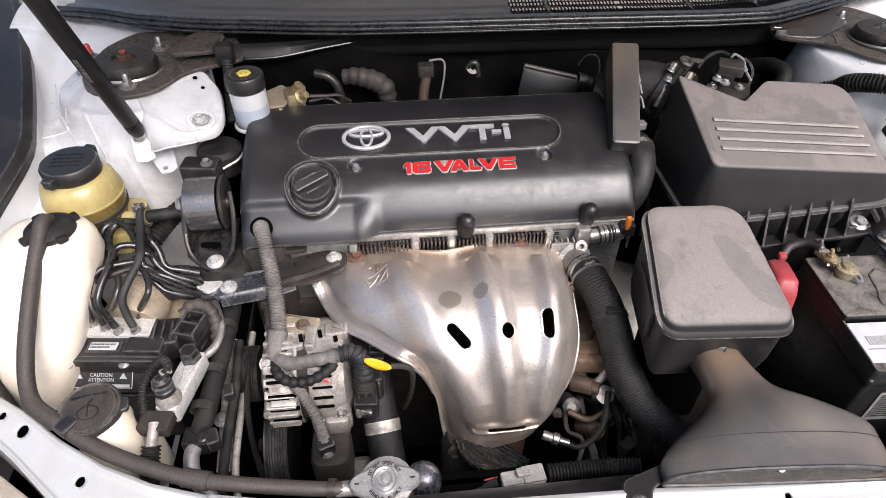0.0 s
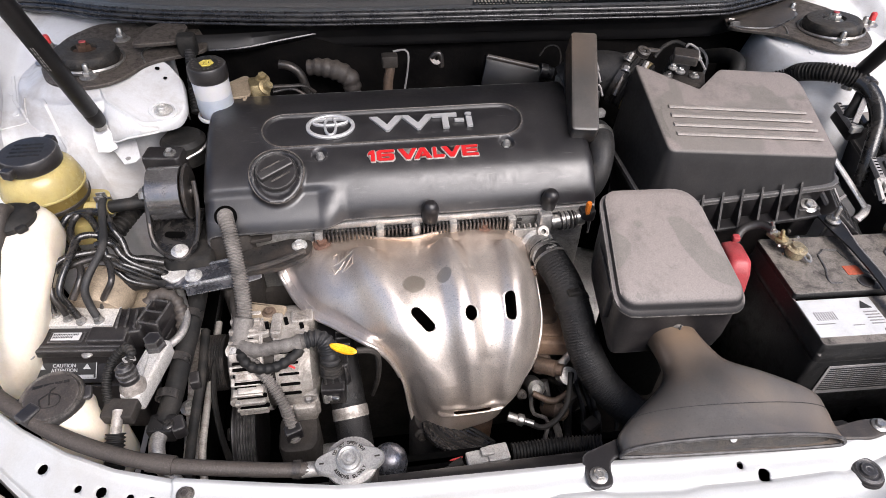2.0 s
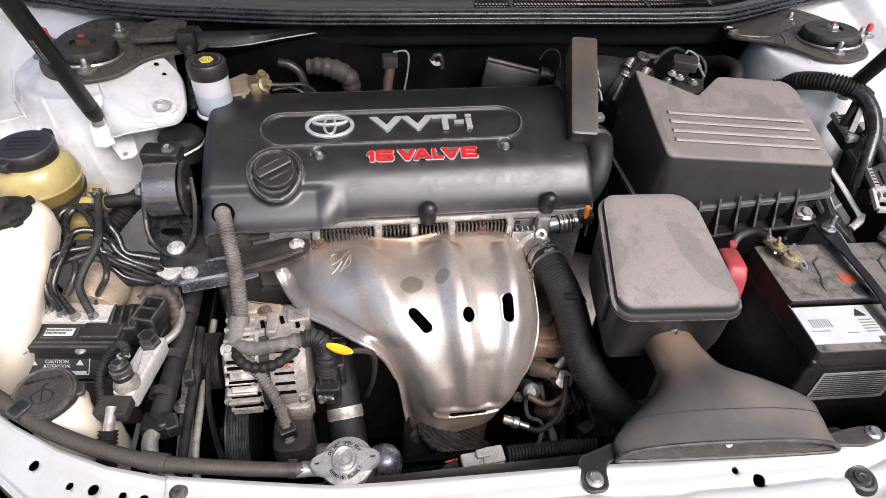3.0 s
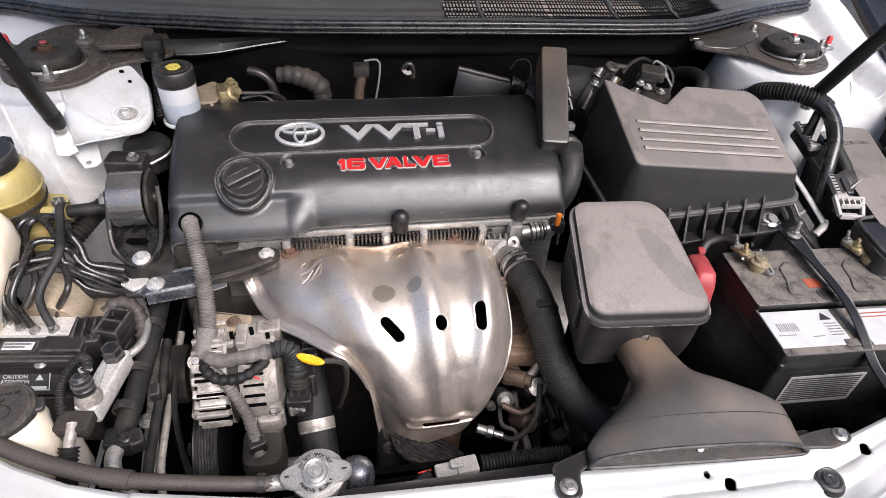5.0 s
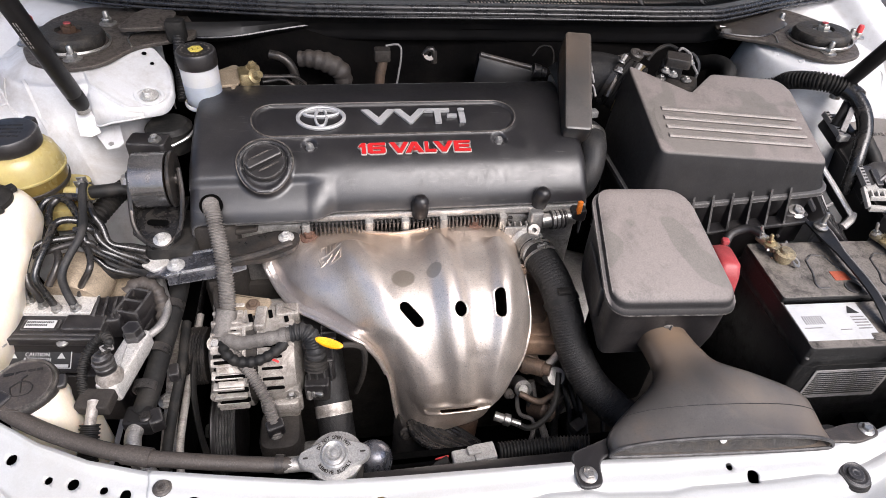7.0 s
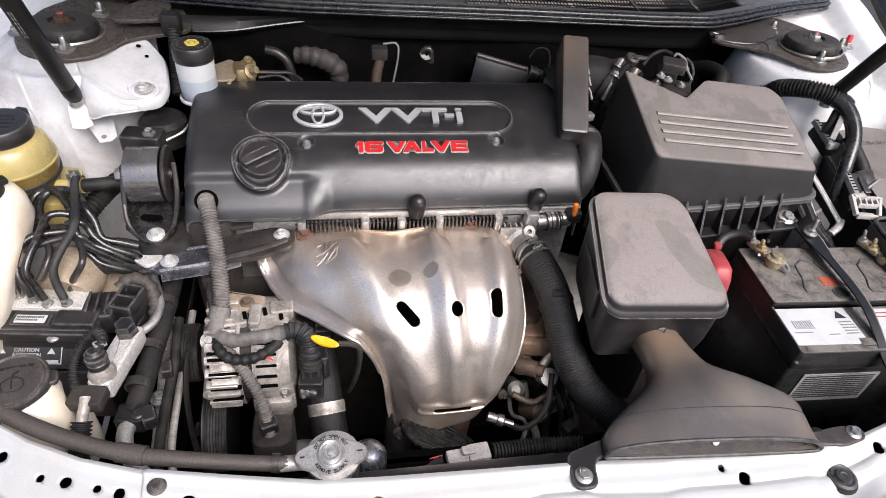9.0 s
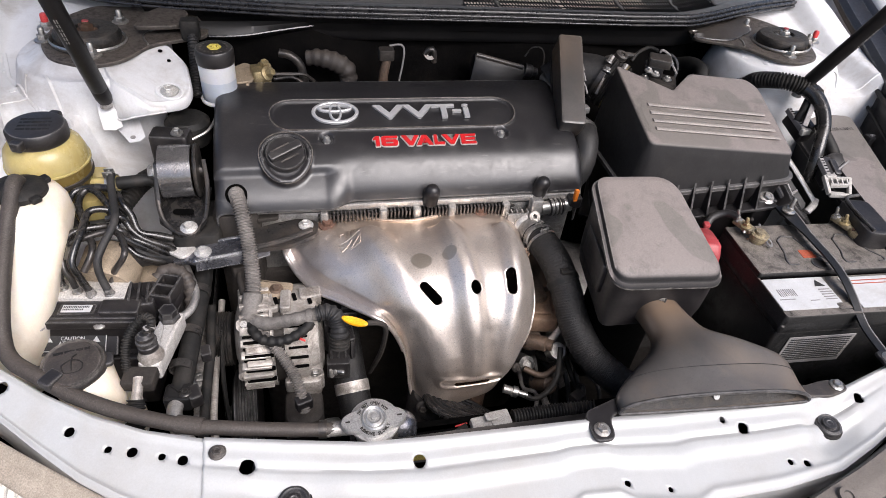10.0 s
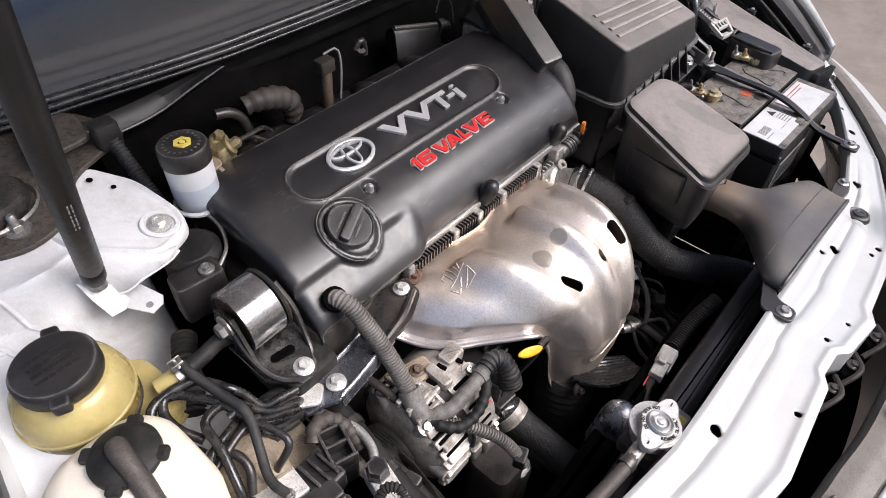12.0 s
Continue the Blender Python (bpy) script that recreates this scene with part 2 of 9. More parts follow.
    wear = ramp(fine, 0.3, 0.75)
    rg = n.new("ShaderNodeMapRange")
    rg.inputs["To Min"].default_value, rg.inputs["To Max"].default_value = max(0.03, rough * 0.82), min(1.0, rough * 1.2)
    l.new(wear, rg.inputs["Value"])
    rough_out = rg.outputs[0]
    if rgh is not None:
        add = n.new("ShaderNodeMath")
        add.use_clamp = True
        l.new(rough_out, add.inputs[0])
        l.new(times(rgh, 0.35), add.inputs[1])
        rough_out = add.outputs[0]
    l.new(rough_out, b.inputs["Roughness"])
    if metal and rgh is not None:
        inv = n.new("ShaderNodeMapRange")
        inv.inputs["To Min"].default_value, inv.inputs["To Max"].default_value = metal, metal * 0.25
        l.new(rgh, inv.inputs["Value"])
        l.new(inv.outputs[0], b.inputs["Metallic"])
    else:
        b.inputs["Metallic"].default_value = metal
    b.inputs["Coat Weight"].default_value = coat
    b.inputs["Specular IOR Level"].default_value = spec
    if sss:
        b.inputs["Subsurface Weight"].default_value = sss
        b.inputs["Subsurface Radius"].default_value = (0.02, 0.014, 0.006)
        b.inputs["Subsurface Scale"].default_value = 0.5
    if bump:
        bp = n.new("ShaderNodeBump")
        bp.inputs["Strength"].default_value, bp.inputs["Distance"].default_value = bump, 0.002
        l.new(noise_at(bump_scale, 5), bp.inputs["Height"])
        l.new(bp.outputs[0], b.inputs["Normal"])
    return m


GRIME = (0.035, 0.028, 0.022)
PAINT = surf("white_car_paint", (0.43, 0.435, 0.43), 0.34, var=0.03, dirt=(0.33, 0.29, 0.24), dirty=0.35, dirt_scale=9, bump=0.015, coat=0.35, grain=0.05)
BAY = surf("white_bay_paint", (0.63, 0.635, 0.645), 0.4, var=0.05, dirt=(0.28, 0.23, 0.18), dirty=0.5, dirt_scale=11, bump=0.03, coat=0.2, grain=0.06)
COVER = surf("cover_plastic", (0.0095, 0.0090, 0.0106), 0.37, var=0.25, dirt=(0.045, 0.041, 0.038), dirty=0.30, dirt_scale=26, bump=0.06, bump_scale=600, speck=0.22, scuff=0.5, spec=0.8, grain=0.35, edge=(0.30, 0.29, 0.28), worn=0.8)
LID = surf("dusty_lid_plastic", (0.014, 0.0135, 0.014), 0.5, var=0.2, dust=(0.235, 0.205, 0.19), dusty=0.88, dirt=(0.055, 0.050, 0.046), dirty=0.22, dirt_scale=10, wiped=(0.125, 0.118, 0.104), bump=0.10, bump_scale=600, speck=0.12, spec=0.36, grain=0.18, edge=(0.40, 0.37, 0.34), worn=0.6)
DUCT = surf("dusty_duct_plastic", (0.020, 0.0198, 0.0205), 0.36, var=0.3, spec=0.65, dust=(0.115, 0.104, 0.095), dusty=0.62, dirt=(0.16, 0.108, 0.070), dirty=0.55, dirt_scale=7, wiped=(0.045, 0.043, 0.042), bump=0.05, bump_scale=400, speck=0.3, grain=0.12, edge=(0.20, 0.18, 0.16), worn=0.6)
BLACK = surf("black_plastic", (0.0125, 0.0112, 0.0118), 0.40, spec=0.55, var=0.2, dirt=(0.07, 0.062, 0.055), dirty=0.32, dirt_scale=25, bump=0.10, grain=0.3, edge=(0.16, 0.155, 0.15), worn=0.7)
COWLP = surf("cowl_plastic", (0.075, 0.073, 0.076), 0.34, var=0.25, dust=(0.16, 0.155, 0.15), dusty=0.5, dirt=(0.12, 0.11, 0.10), dirty=0.35, dirt_scale=30, bump=0.2, bump_scale=500, speck=0.25, spec=0.6, grain=0.3)
SEALG = surf("glossy_seal_rubber", (0.016, 0.016, 0.018), 0.26, spec=0.7, var=0.25, dirt=(0.09, 0.085, 0.08), dirty=0.4, dirt_scale=40, bump=0.06, grain=0.2)
RUBBER = surf("rubber", (0.010, 0.0098, 0.0095), 0.6, spec=0.3, var=0.2, dirt=(0.07, 0.06, 0.05), dirty=0.4, dirt_scale=30, bump=0.12, bump_scale=600)
TOPRUB = surf("dusty_mount_rubber", (0.010, 0.0095, 0.0092), 0.55, spec=0.4, var=0.3, dust=(0.055, 0.048, 0.042), dusty=0.4, dirt=(0.09, 0.075, 0.06), dirty=0.6, dirt_scale=60, bump=0.5, bump_scale=420, speck=0.45, grain=0.5)
HOSE = surf("hose_rubber", (0.015, 0.015, 0.0155), 0.55, spec=0.45, var=0.2, dirt=(0.07, 0.062, 0.055), dirty=0.4, dirt_scale=40, bump=0.3, bump_scale=420, grain=0.35)
WOVEN = surf("woven_hose_rubber", (0.0075, 0.0072, 0.0072), 0.5, spec=0.38, var=0.25, dirt=(0.045, 0.04, 0.036), dirty=0.35, dirt_scale=35, bump=0.6, bump_scale=520, grain=0.4, speck=0.3)
TOPPL = surf("dusty_tower_plate", (0.050, 0.043, 0.037), 0.5, var=0.25, dust=(0.095, 0.079, 0.066), dusty=0.65, dirt=(0.010, 0.008, 0.007), dirty=0.85, dirt_scale=130, bump=0.2, speck=0.4, grain=0.3, edge=(0.24, 0.20, 0.17), worn=0.5)
PLATE = surf("dusty_black_steel", (0.020, 0.0185, 0.0178), 0.45, var=0.25, dust=(0.045, 0.036, 0.030), dusty=0.5, dirt=(0.10, 0.08, 0.064), dirty=0.45, dirt_scale=55, bump=0.14, speck=0.3, grain=0.35, edge=(0.20, 0.18, 0.16), worn=0.6)
FLANGE = surf("dusty_flange_plastic", (0.05, 0.046, 0.043), 0.5, spec=0.4, var=0.25, dust=(0.20, 0.175, 0.15), dusty=0.75, dirt=(0.06, 0.05, 0.04), dirty=0.4, dirt_scale=20, bump=0.1, speck=0.2, grain=0.2)
HOSEB = surf("dusty_brown_hose", (0.034, 0.029, 0.026), 0.55, spec=0.4, var=0.25, dust=(0.085, 0.070, 0.058), dusty=0.5, dirt=(0.05, 0.042, 0.036), dirty=0.5, dirt_scale=40, bump=0.2, speck=0.35, grain=0.3)
LOOM = surf("grey_wire_loom", (0.150, 0.138, 0.126), 0.6, var=0.3, dirt=(0.030, 0.026, 0.023), dirty=0.65, dirt_scale=45, bump=0.3, grain=0.35)
ALU = surf("cast_aluminium", (0.46, 0.445, 0.42), 0.42, metal=0.85, var=0.15, dirt=GRIME, dirty=0.75, dirt_scale=22, bump=0.3, bump_scale=300)
CLEAN = surf("clean_aluminium", (0.50, 0.485, 0.465), 0.42, metal=0.85, var=0.10, dirt=(0.10, 0.08, 0.065), dirty=0.6, dirt_scale=30, bump=0.2, edge=(0.6, 0.58, 0.55), worn=0.5)
ZINC = surf("zinc_steel", (0.44, 0.43, 0.41), 0.34, metal=0.95, var=0.15, dirt=(0.10, 0.075, 0.055), dirty=0.6, dirt_scale=60, bump=0.1)
STEELD = surf("dark_steel", (0.055, 0.052, 0.05), 0.3, metal=0.6, var=0.25, dirt=(0.12, 0.085, 0.06), dirty=0.4, dirt_scale=30, bump=0.1)
VALVE = surf("sawn_alloy", (0.66, 0.64, 0.61), 0.42, metal=0.45, var=0.1, dirt=(0.20, 0.16, 0.12), dirty=0.5, dirt_scale=40, bump=0.2, edge=(0.8, 0.78, 0.75), worn=0.5)
# paler than the lid: paints the highlights along its ribs
RIBL = surf("rib_highlight_plastic", (0.26, 0.235, 0.215), 0.5, var=0.15, bump=0.05)
TINT = surf("tinted_glass", (0.012, 0.013, 0.014), 0.04, var=0.1, bump=0.0, spec=0.7, grain=0.0)
CAPM = surf("bright_cap_steel", (0.47, 0.465, 0.455), 0.36, metal=0.75, var=0.1, dirt=(0.2, 0.17, 0.14), dirty=0.45, dirt_scale=50, bump=0.1, edge=(0.2, 0.19, 0.18), worn=0.4)
SKIRT = surf("smooth_black_plastic", (0.0075, 0.0072, 0.0076), 0.42, spec=0.4, var=0.2, dirt=(0.03, 0.026, 0.023), dirty=0.3, dirt_scale=20, bump=0.06)
BRKT = surf("blued_bracket_steel", (0.19, 0.195, 0.22), 0.24, metal=0.85, var=0.35, dirt=(0.06, 0.045, 0.035), dirty=0.75, dirt_scale=40, bump=0.2, edge=(0.7, 0.7, 0.7), worn=0.8)
TAN = surf("dusty_tan_steel", (0.33, 0.265, 0.19), 0.55, metal=0.2, var=0.2, dirt=(0.12, 0.09, 0.06), dirty=0.6, dirt_scale=30, bump=0.15)
PIPE = surf("black_coated_pipe", (0.008, 0.0078, 0.008), 0.24, spec=0.7, var=0.25, dirt=(0.07, 0.06, 0.05), dirty=0.45, dirt_scale=50, bump=0.08)
# felt darkened below its own tone to paint the shade behind the engine
PAD = surf("shade_dark_felt", (0.0022, 0.0020, 0.0020), 0.85, spec=0.06, var=0.4, dirt=(0.011, 0.0095, 0.0085), dirty=0.6, dirt_scale=16, bump=0.4, bump_scale=200)
DRUM = surf("polished_drum_steel", (0.26, 0.255, 0.255), 0.17, metal=0.9, var=0.25, dirt=(0.05, 0.035, 0.025), dirty=0.45, dirt_scale=35, bump=0.06)
WEATH = surf("weathered_alloy", (0.40, 0.37, 0.335), 0.46, metal=0.5, var=0.35, dirt=(0.085, 0.062, 0.046), dirty=0.85, dirt_scale=42, bump=0.35, grain=0.25, edge=(0.62, 0.59, 0.55), worn=0.8)
BOLTZ = surf("bright_bolt_steel", (0.70, 0.69, 0.665), 0.38, metal=0.7, var=0.12, dirt=(0.20, 0.155, 0.115), dirty=0.5, dirt_scale=70, bump=0.1)
RUSTB = surf("rusted_bolt", (0.115, 0.060, 0.040), 0.7, metal=0.2, var=0.3, dirt=(0.06, 0.03, 0.02), dirty=0.7, dirt_scale=60, bump=0.4)
RUSTY = surf("rusty_iron", (0.070, 0.036, 0.020), 0.75, metal=0.2, var=0.35, dirt=(0.03, 0.022, 0.018), dirty=0.6, dirt_scale=30, bump=0.3)
GRIMY = surf("grimy_casting", (0.04, 0.034, 0.029), 0.65, metal=0.3, var=0.35, dirt=(0.016, 0.014, 0.013), dirty=0.8, dirt_scale=18, bump=0.3)
RUSTL = surf("rust_brown_casting", (0.20, 0.130, 0.085), 0.6, metal=0.15, var=0.3, dirt=(0.05, 0.034, 0.024), dirty=0.6, dirt_scale=32, bump=0.3, grain=0.2)
BROWN = surf("oiled_brown_casting", (0.12, 0.082, 0.058), 0.5, metal=0.3, var=0.3, dirt=GRIME, dirty=0.65, dirt_scale=24, bump=0.3)
# near-black that paints shade into voids, holes and slots; some black parts share it
SHADE = surf("shade_black", (0.0015, 0.0015, 0.0015), 0.9, spec=0.04, var=0.3, dirt=(0.005, 0.0045, 0.004), dirty=0.5, dirt_scale=14, bump=0.2)
BOTTLE = surf("yellowed_bottle", (0.41, 0.335, 0.140), 0.22, var=0.18, dirt=(0.22, 0.165, 0.055), dirty=0.6, dirt_scale=10, bump=0.02, sss=0.3, grain=0.05)
OIL = surf("oil_filled_bottle", (0.15, 0.105, 0.032), 0.22, var=0.2, dirt=(0.13, 0.10, 0.03), dirty=0.6, dirt_scale=12, bump=0.02, sss=0.15, grain=0.05)
CREAM = surf("cream_tank", (0.70, 0.64, 0.54), 0.45, var=0.06, dirt=(0.45, 0.30, 0.15), dirty=0.45, dirt_scale=7, bump=0.02, sss=0.25, grain=0.05)
MILK = surf("white_bottle", (0.54, 0.55, 0.565), 0.38, var=0.05, dirt=(0.42, 0.39, 0.35), dirty=0.4, dirt_scale=12, bump=0.02, sss=0.25, grain=0.05)
FLUID = surf("fluid_filled_bottle", (0.40, 0.44, 0.50), 0.34, var=0.06, dirt=(0.34, 0.32, 0.30), dirty=0.4, dirt_scale=14, bump=0.02, sss=0.2, grain=0.05)
RIMG = surf("rubbed_flange_plastic", (0.075, 0.072, 0.070), 0.45, var=0.25, dirt=(0.02, 0.018, 0.016), dirty=0.4, dirt_scale=30, bump=0.1, edge=(0.28, 0.27, 0.26), worn=0.8)
PLUGG = surf("pale_grey_plug", (0.40, 0.385, 0.36), 0.5, var=0.1, dirt=(0.14, 0.12, 0.10), dirty=0.5, dirt_scale=60, bump=0.05, edge=(0.5, 0.48, 0.45), worn=0.6)
BRASS = surf("corroded_terminal", (0.42, 0.36, 0.24), 0.42, metal=0.8, var=0.35, dirt=(0.10, 0.065, 0.035), dirty=0.85, dirt_scale=70, bump=0.4)
GOLD = surf("yellow_chromate", (0.42, 0.34, 0.19), 0.4, metal=0.8, var=0.2, dirt=(0.14, 0.10, 0.06), dirty=0.65, dirt_scale=50, bump=0.1)
REDP = surf("red_plastic", (0.34, 0.045, 0.05), 0.45, var=0.12, dirt=(0.30, 0.14, 0.13), dirty=0.5, dirt_scale=20, bump=0.05)
REDL = surf("red_letter_paint", (0.46, 0.012, 0.014), 0.35, var=0.08, bump=0.0)
REDM = surf("dull_red_print", (0.42, 0.085, 0.04), 0.5, var=0.15, dirt=(0.15, 0.09, 0.07), dirty=0.6, dirt_scale=60, bump=0.03)
PINK = surf("red_cap_plastic", (0.55, 0.05, 0.05), 0.45, var=0.1, bump=0.05)
ORANGE = surf("orange_plastic", (0.75, 0.20, 0.02), 0.5, var=0.1, bump=0.05)
YELLOW = surf("yellow_plastic", (0.85, 0.40, 0.01), 0.38, var=0.08, dirt=(0.5, 0.25, 0.02), dirty=0.3, dirt_scale=50, bump=0.02)
CAPMARK = surf("yellow_mark", (0.62, 0.50, 0.10), 0.5, var=0.1, bump=0.03)
SILVER = surf("silver_letter", (0.53, 0.53, 0.535), 0.36, metal=0.5, var=0.06, dirt=(0.36, 0.35, 0.34), dirty=0.3, dirt_scale=30, bump=0.0, grain=0.04, edge=(0.6, 0.6, 0.6), worn=0.6)
PAPER = surf("white_label", (0.50, 0.505, 0.51), 0.5, var=0.08, dirt=(0.36, 0.33, 0.30), dirty=0.5, dirt_scale=25, bump=0.03, grain=0.08)
INK = surf("black_ink", (0.02, 0.02, 0.02), 0.6, var=0.05, bump=0.0)
GREYC = surf("grey_connector", (0.25, 0.24, 0.235), 0.5, var=0.1, dirt=(0.10, 0.085, 0.07), dirty=0.5, dirt_scale=50, bump=0.05)
PALE = surf("pale_plastic", (0.55, 0.55, 0.54), 0.45, var=0.08, dirt=(0.2, 0.18, 0.16), dirty=0.4, dirt_scale=50, bump=0.05)
# real dust on top, its colour lightened to carry the sky's sheen too
CASE = surf("battery_case", (0.009, 0.009, 0.009), 0.4, var=0.2, spec=0.4, dirt=(0.012, 0.011, 0.010), dirty=0.9, dirt_scale=45, dust=(0.22, 0.195, 0.17), dusty=0.80, bump=0.15, speck=0.5, grain=0.35, edge=(0.15, 0.14, 0.13), worn=0.6)
FLOOR = surf("concrete_floor", (0.20, 0.165, 0.135), 0.75, var=0.15, scale=2, dirt=(0.11, 0.09, 0.075), dirty=0.5, dirt_scale=1.5, bump=0.25, bump_scale=60)
BEIGE = surf("dusty_beige_rim", (0.36, 0.31, 0.25), 0.5, var=0.15, dirt=(0.2, 0.16, 0.12), dirty=0.5, dirt_scale=15, bump=0.08)
LAMPG = surf("lamp_reflector", (0.46, 0.43, 0.38), 0.4, metal=0.15, var=0.1, bump=0.05)


def stained(m, tints):
    """Lays soft-edged round marks of wear and of painted shade (place, radius, colour, strength) over a material, by
    the thing's own coordinates.
    """
    nt = m.node_tree
    n, l = nt.nodes, nt.links
    b = n["Principled BSDF"]
    old = b.inputs["Base Color"].links[0].from_socket
    tc = n.new("ShaderNodeTexCoord")
    wob = n.new("ShaderNodeTexNoise")
    wob.inputs["Scale"].default_value, wob.inputs["Detail"].default_value = 40.0, 5.0
    l.new(tc.outputs["Object"], wob.inputs["Vector"])
    for (x, y, z), r, color, top in tints:
        d = n.new("ShaderNodeVectorMath")
        d.operation = "DISTANCE"
        d.inputs[1].default_value = (x, y, z)
        l.new(tc.outputs["Object"], d.inputs[0])
        add = n.new("ShaderNodeMath")
        add.operation = "MULTIPLY_ADD"
        l.new(wob.outputs["Fac"], add.inputs[0])
        add.inputs[1].default_value = r * 0.7
        l.new(d.outputs["Value"], add.inputs[2])
        soft = 0.06 if r < 0.02 else 0.7
        rg = n.new("ShaderNodeMapRange")
        rg.inputs["From Min"].default_value, rg.inputs["From Max"].default_value = r * 1.35 * (1 + soft), r * 1.35 * (1 - soft)
        rg.inputs["To Max"].default_value = top
        l.new(add.outputs[0], rg.inputs["Value"])
        mx = n.new("ShaderNodeMix")
        mx.data_type = "RGBA"
        l.new(rg.outputs[0], mx.inputs["Factor"])
        l.new(old, mx.inputs["A"])
        mx.inputs["B"].default_value = (*color, 1)
        old = mx.outputs["Result"]
    l.new(old, b.inputs["Base Color"])
    return m


# thin aluminised steel, browned by heat along its upper rim and at two dull round stains
SHIELD = stained(surf("heat_shield_steel", (0.82, 0.735, 0.66), 0.36, metal=0.86, var=0.10, scale=18, dirt=(0.56, 0.46, 0.38), dirty=0.22, dirt_scale=60, bump=0.16, bump_scale=260, speck=0.5, grain=0.16), [
    ((-0.018, -0.009, 0.178), 0.014, (0.38, 0.33, 0.265), 0.8), ((0.018, -0.004, 0.181), 0.01, (0.38, 0.33, 0.265), 0.7), ((-0.12, 0.1, 0.155), 0.03, (0.42, 0.28, 0.18), 0.6),
    ((0.088, 0.103, 0.155), 0.035, (0.46, 0.31, 0.21), 0.6), ((-0.02, 0.092, 0.16), 0.05, (0.46, 0.33, 0.23), 0.7), ((-0.075, 0.07, 0.165), 0.035, (0.46, 0.35, 0.26), 0.6),
    ((0.035, 0.068, 0.17), 0.025, (0.36, 0.26, 0.19), 0.7), ((-0.07, 0.06, 0.168), 0.02, (0.34, 0.25, 0.19), 0.6), ((0.118, 0.065, 0.16), 0.02, (0.38, 0.28, 0.2), 0.6),
    # after the low brown mark, three bluish ones paint the left edge's dark reflection
    ((0.04, -0.09, 0.01), 0.045, (0.3, 0.21, 0.14), 0.7), ((-0.165, 0.055, 0.118), 0.03, (0.4, 0.4, 0.45), 0.6), ((-0.125, 0.002, 0.12), 0.028, (0.42, 0.42, 0.46), 0.55),
    ((-0.085, -0.03, 0.122), 0.022, (0.44, 0.43, 0.46), 0.5)])
stained(DUCT, [((0.002, 0.066, 0.078), 0.034, (0.19, 0.125, 0.075), 0.75), ((0.012, 0.012, 0.082), 0.026, (0.030, 0.029, 0.028), 0.7), ((-0.050, -0.010, 0.065), 0.024, (0.022, 0.021, 0.021), 0.7),
               ((0.108, -0.048, 0.045), 0.028, (0.17, 0.135, 0.105), 0.7), ((0.060, -0.020, 0.070), 0.024, (0.15, 0.125, 0.10), 0.6)])


def clear_glass():
    m = bpy.data.materials.new("clear_lens")
    m.use_nodes = True
    b = m.node_tree.nodes["Principled BSDF"]
    b.inputs["Base Color"].default_value = (0.95, 0.96, 0.97, 1)
    b.inputs["Roughness"].default_value, b.inputs["Transmission Weight"].default_value, b.inputs["IOR"].default_value = 0.06, 1.0, 1.12
    return m


GLASS = clear_glass()

# ---- ground and car body ----
solo("ground", sheet(lambda u, v: (u, v, 0.002 * np.sin(u * 1.3) * np.cos(v * 1.7)), np.linspace(-40, 40, 61), np.linspace(-40, 40, 61)), FLOOR,
     "stained brown-grey concrete workshop floor", "floor", kind="structure")

body = thing("car_body", (CX, 0.6, 0.2), "white car body with its bonnet open over the engine bay", "car body")

REAR = [(-0.47, 0.453), (-0.444, 0.434), (-0.392, 0.401), (-0.341, 0.362), (-0.292, 0.331), (-0.243, 0.309), (-0.187, 0.293), (-0.107, 0.280), (-0.034, 0.269),
        (0.04, 0.267), (0.2, 0.264), (0.475, 0.257), (0.542, 0.267), (0.646, 0.294), (0.72, 0.325), (0.805, 0.367), (0.86, 0.415), (0.885, 0.45)]
FRONT = [(-0.47, 0.416), (-0.441, 0.394), (-0.389, 0.352), (-0.341, 0.308), (-0.295, 0.268), (-0.255, 0.240), (-0.20, 0.212), (-0.134, 0.195), (-0.046, 0.18), (0.026, 0.166),
         (0.104, 0.169), (0.161, 0.171), (0.177, 0.18), (0.216, 0.178), (0.23, 0.166), (0.297, 0.155), (0.319, 0.165), (0.402, 0.167), (0.484, 0.176), (0.547, 0.198),
         (0.676, 0.253), (0.74, 0.295), (0.81, 0.345), (0.86, 0.39), (0.885, 0.43)]


def curve_y(table, x):
    a = np.array(table)
    return np.interp(x, a[:, 0], a[:, 1])


def panel_z(x, w):
    """The support panel's height at x, w from its rear edge (0) to its front edge (1)."""
    z = np.interp(x, [-0.47, -0.27, -0.2, 0.02, 0.22, 0.40, 0.56, 0.80, 0.88], [0.892, 0.887, 0.883, 0.874, 0.871, 0.862, 0.860, 0.866, 0.876]) - 0.012 * w
    wide = step01(-0.26, -0.14, x) * (1 - step01(0.5, 0.66, x))
    z = z - wide * 0.0045 * step01(0.42, 0.60, w) + 0.004 * np.exp(-((w - 0.06) / 0.05) ** 2) - 0.003 * np.exp(-((w - 0.30) / 0.04) ** 2) * wide + 0.003 * np.exp(-((w - 0.90) / 0.05) ** 2)
    for bx, bw in ((-0.102, 0.62), (0.505, 0.42)):
        z = z - (0.004 if bx < 0 else 0.010) * np.exp(-((x - bx) / 0.034) ** 4 - ((w - bw) / 0.34) ** 4)
    return z


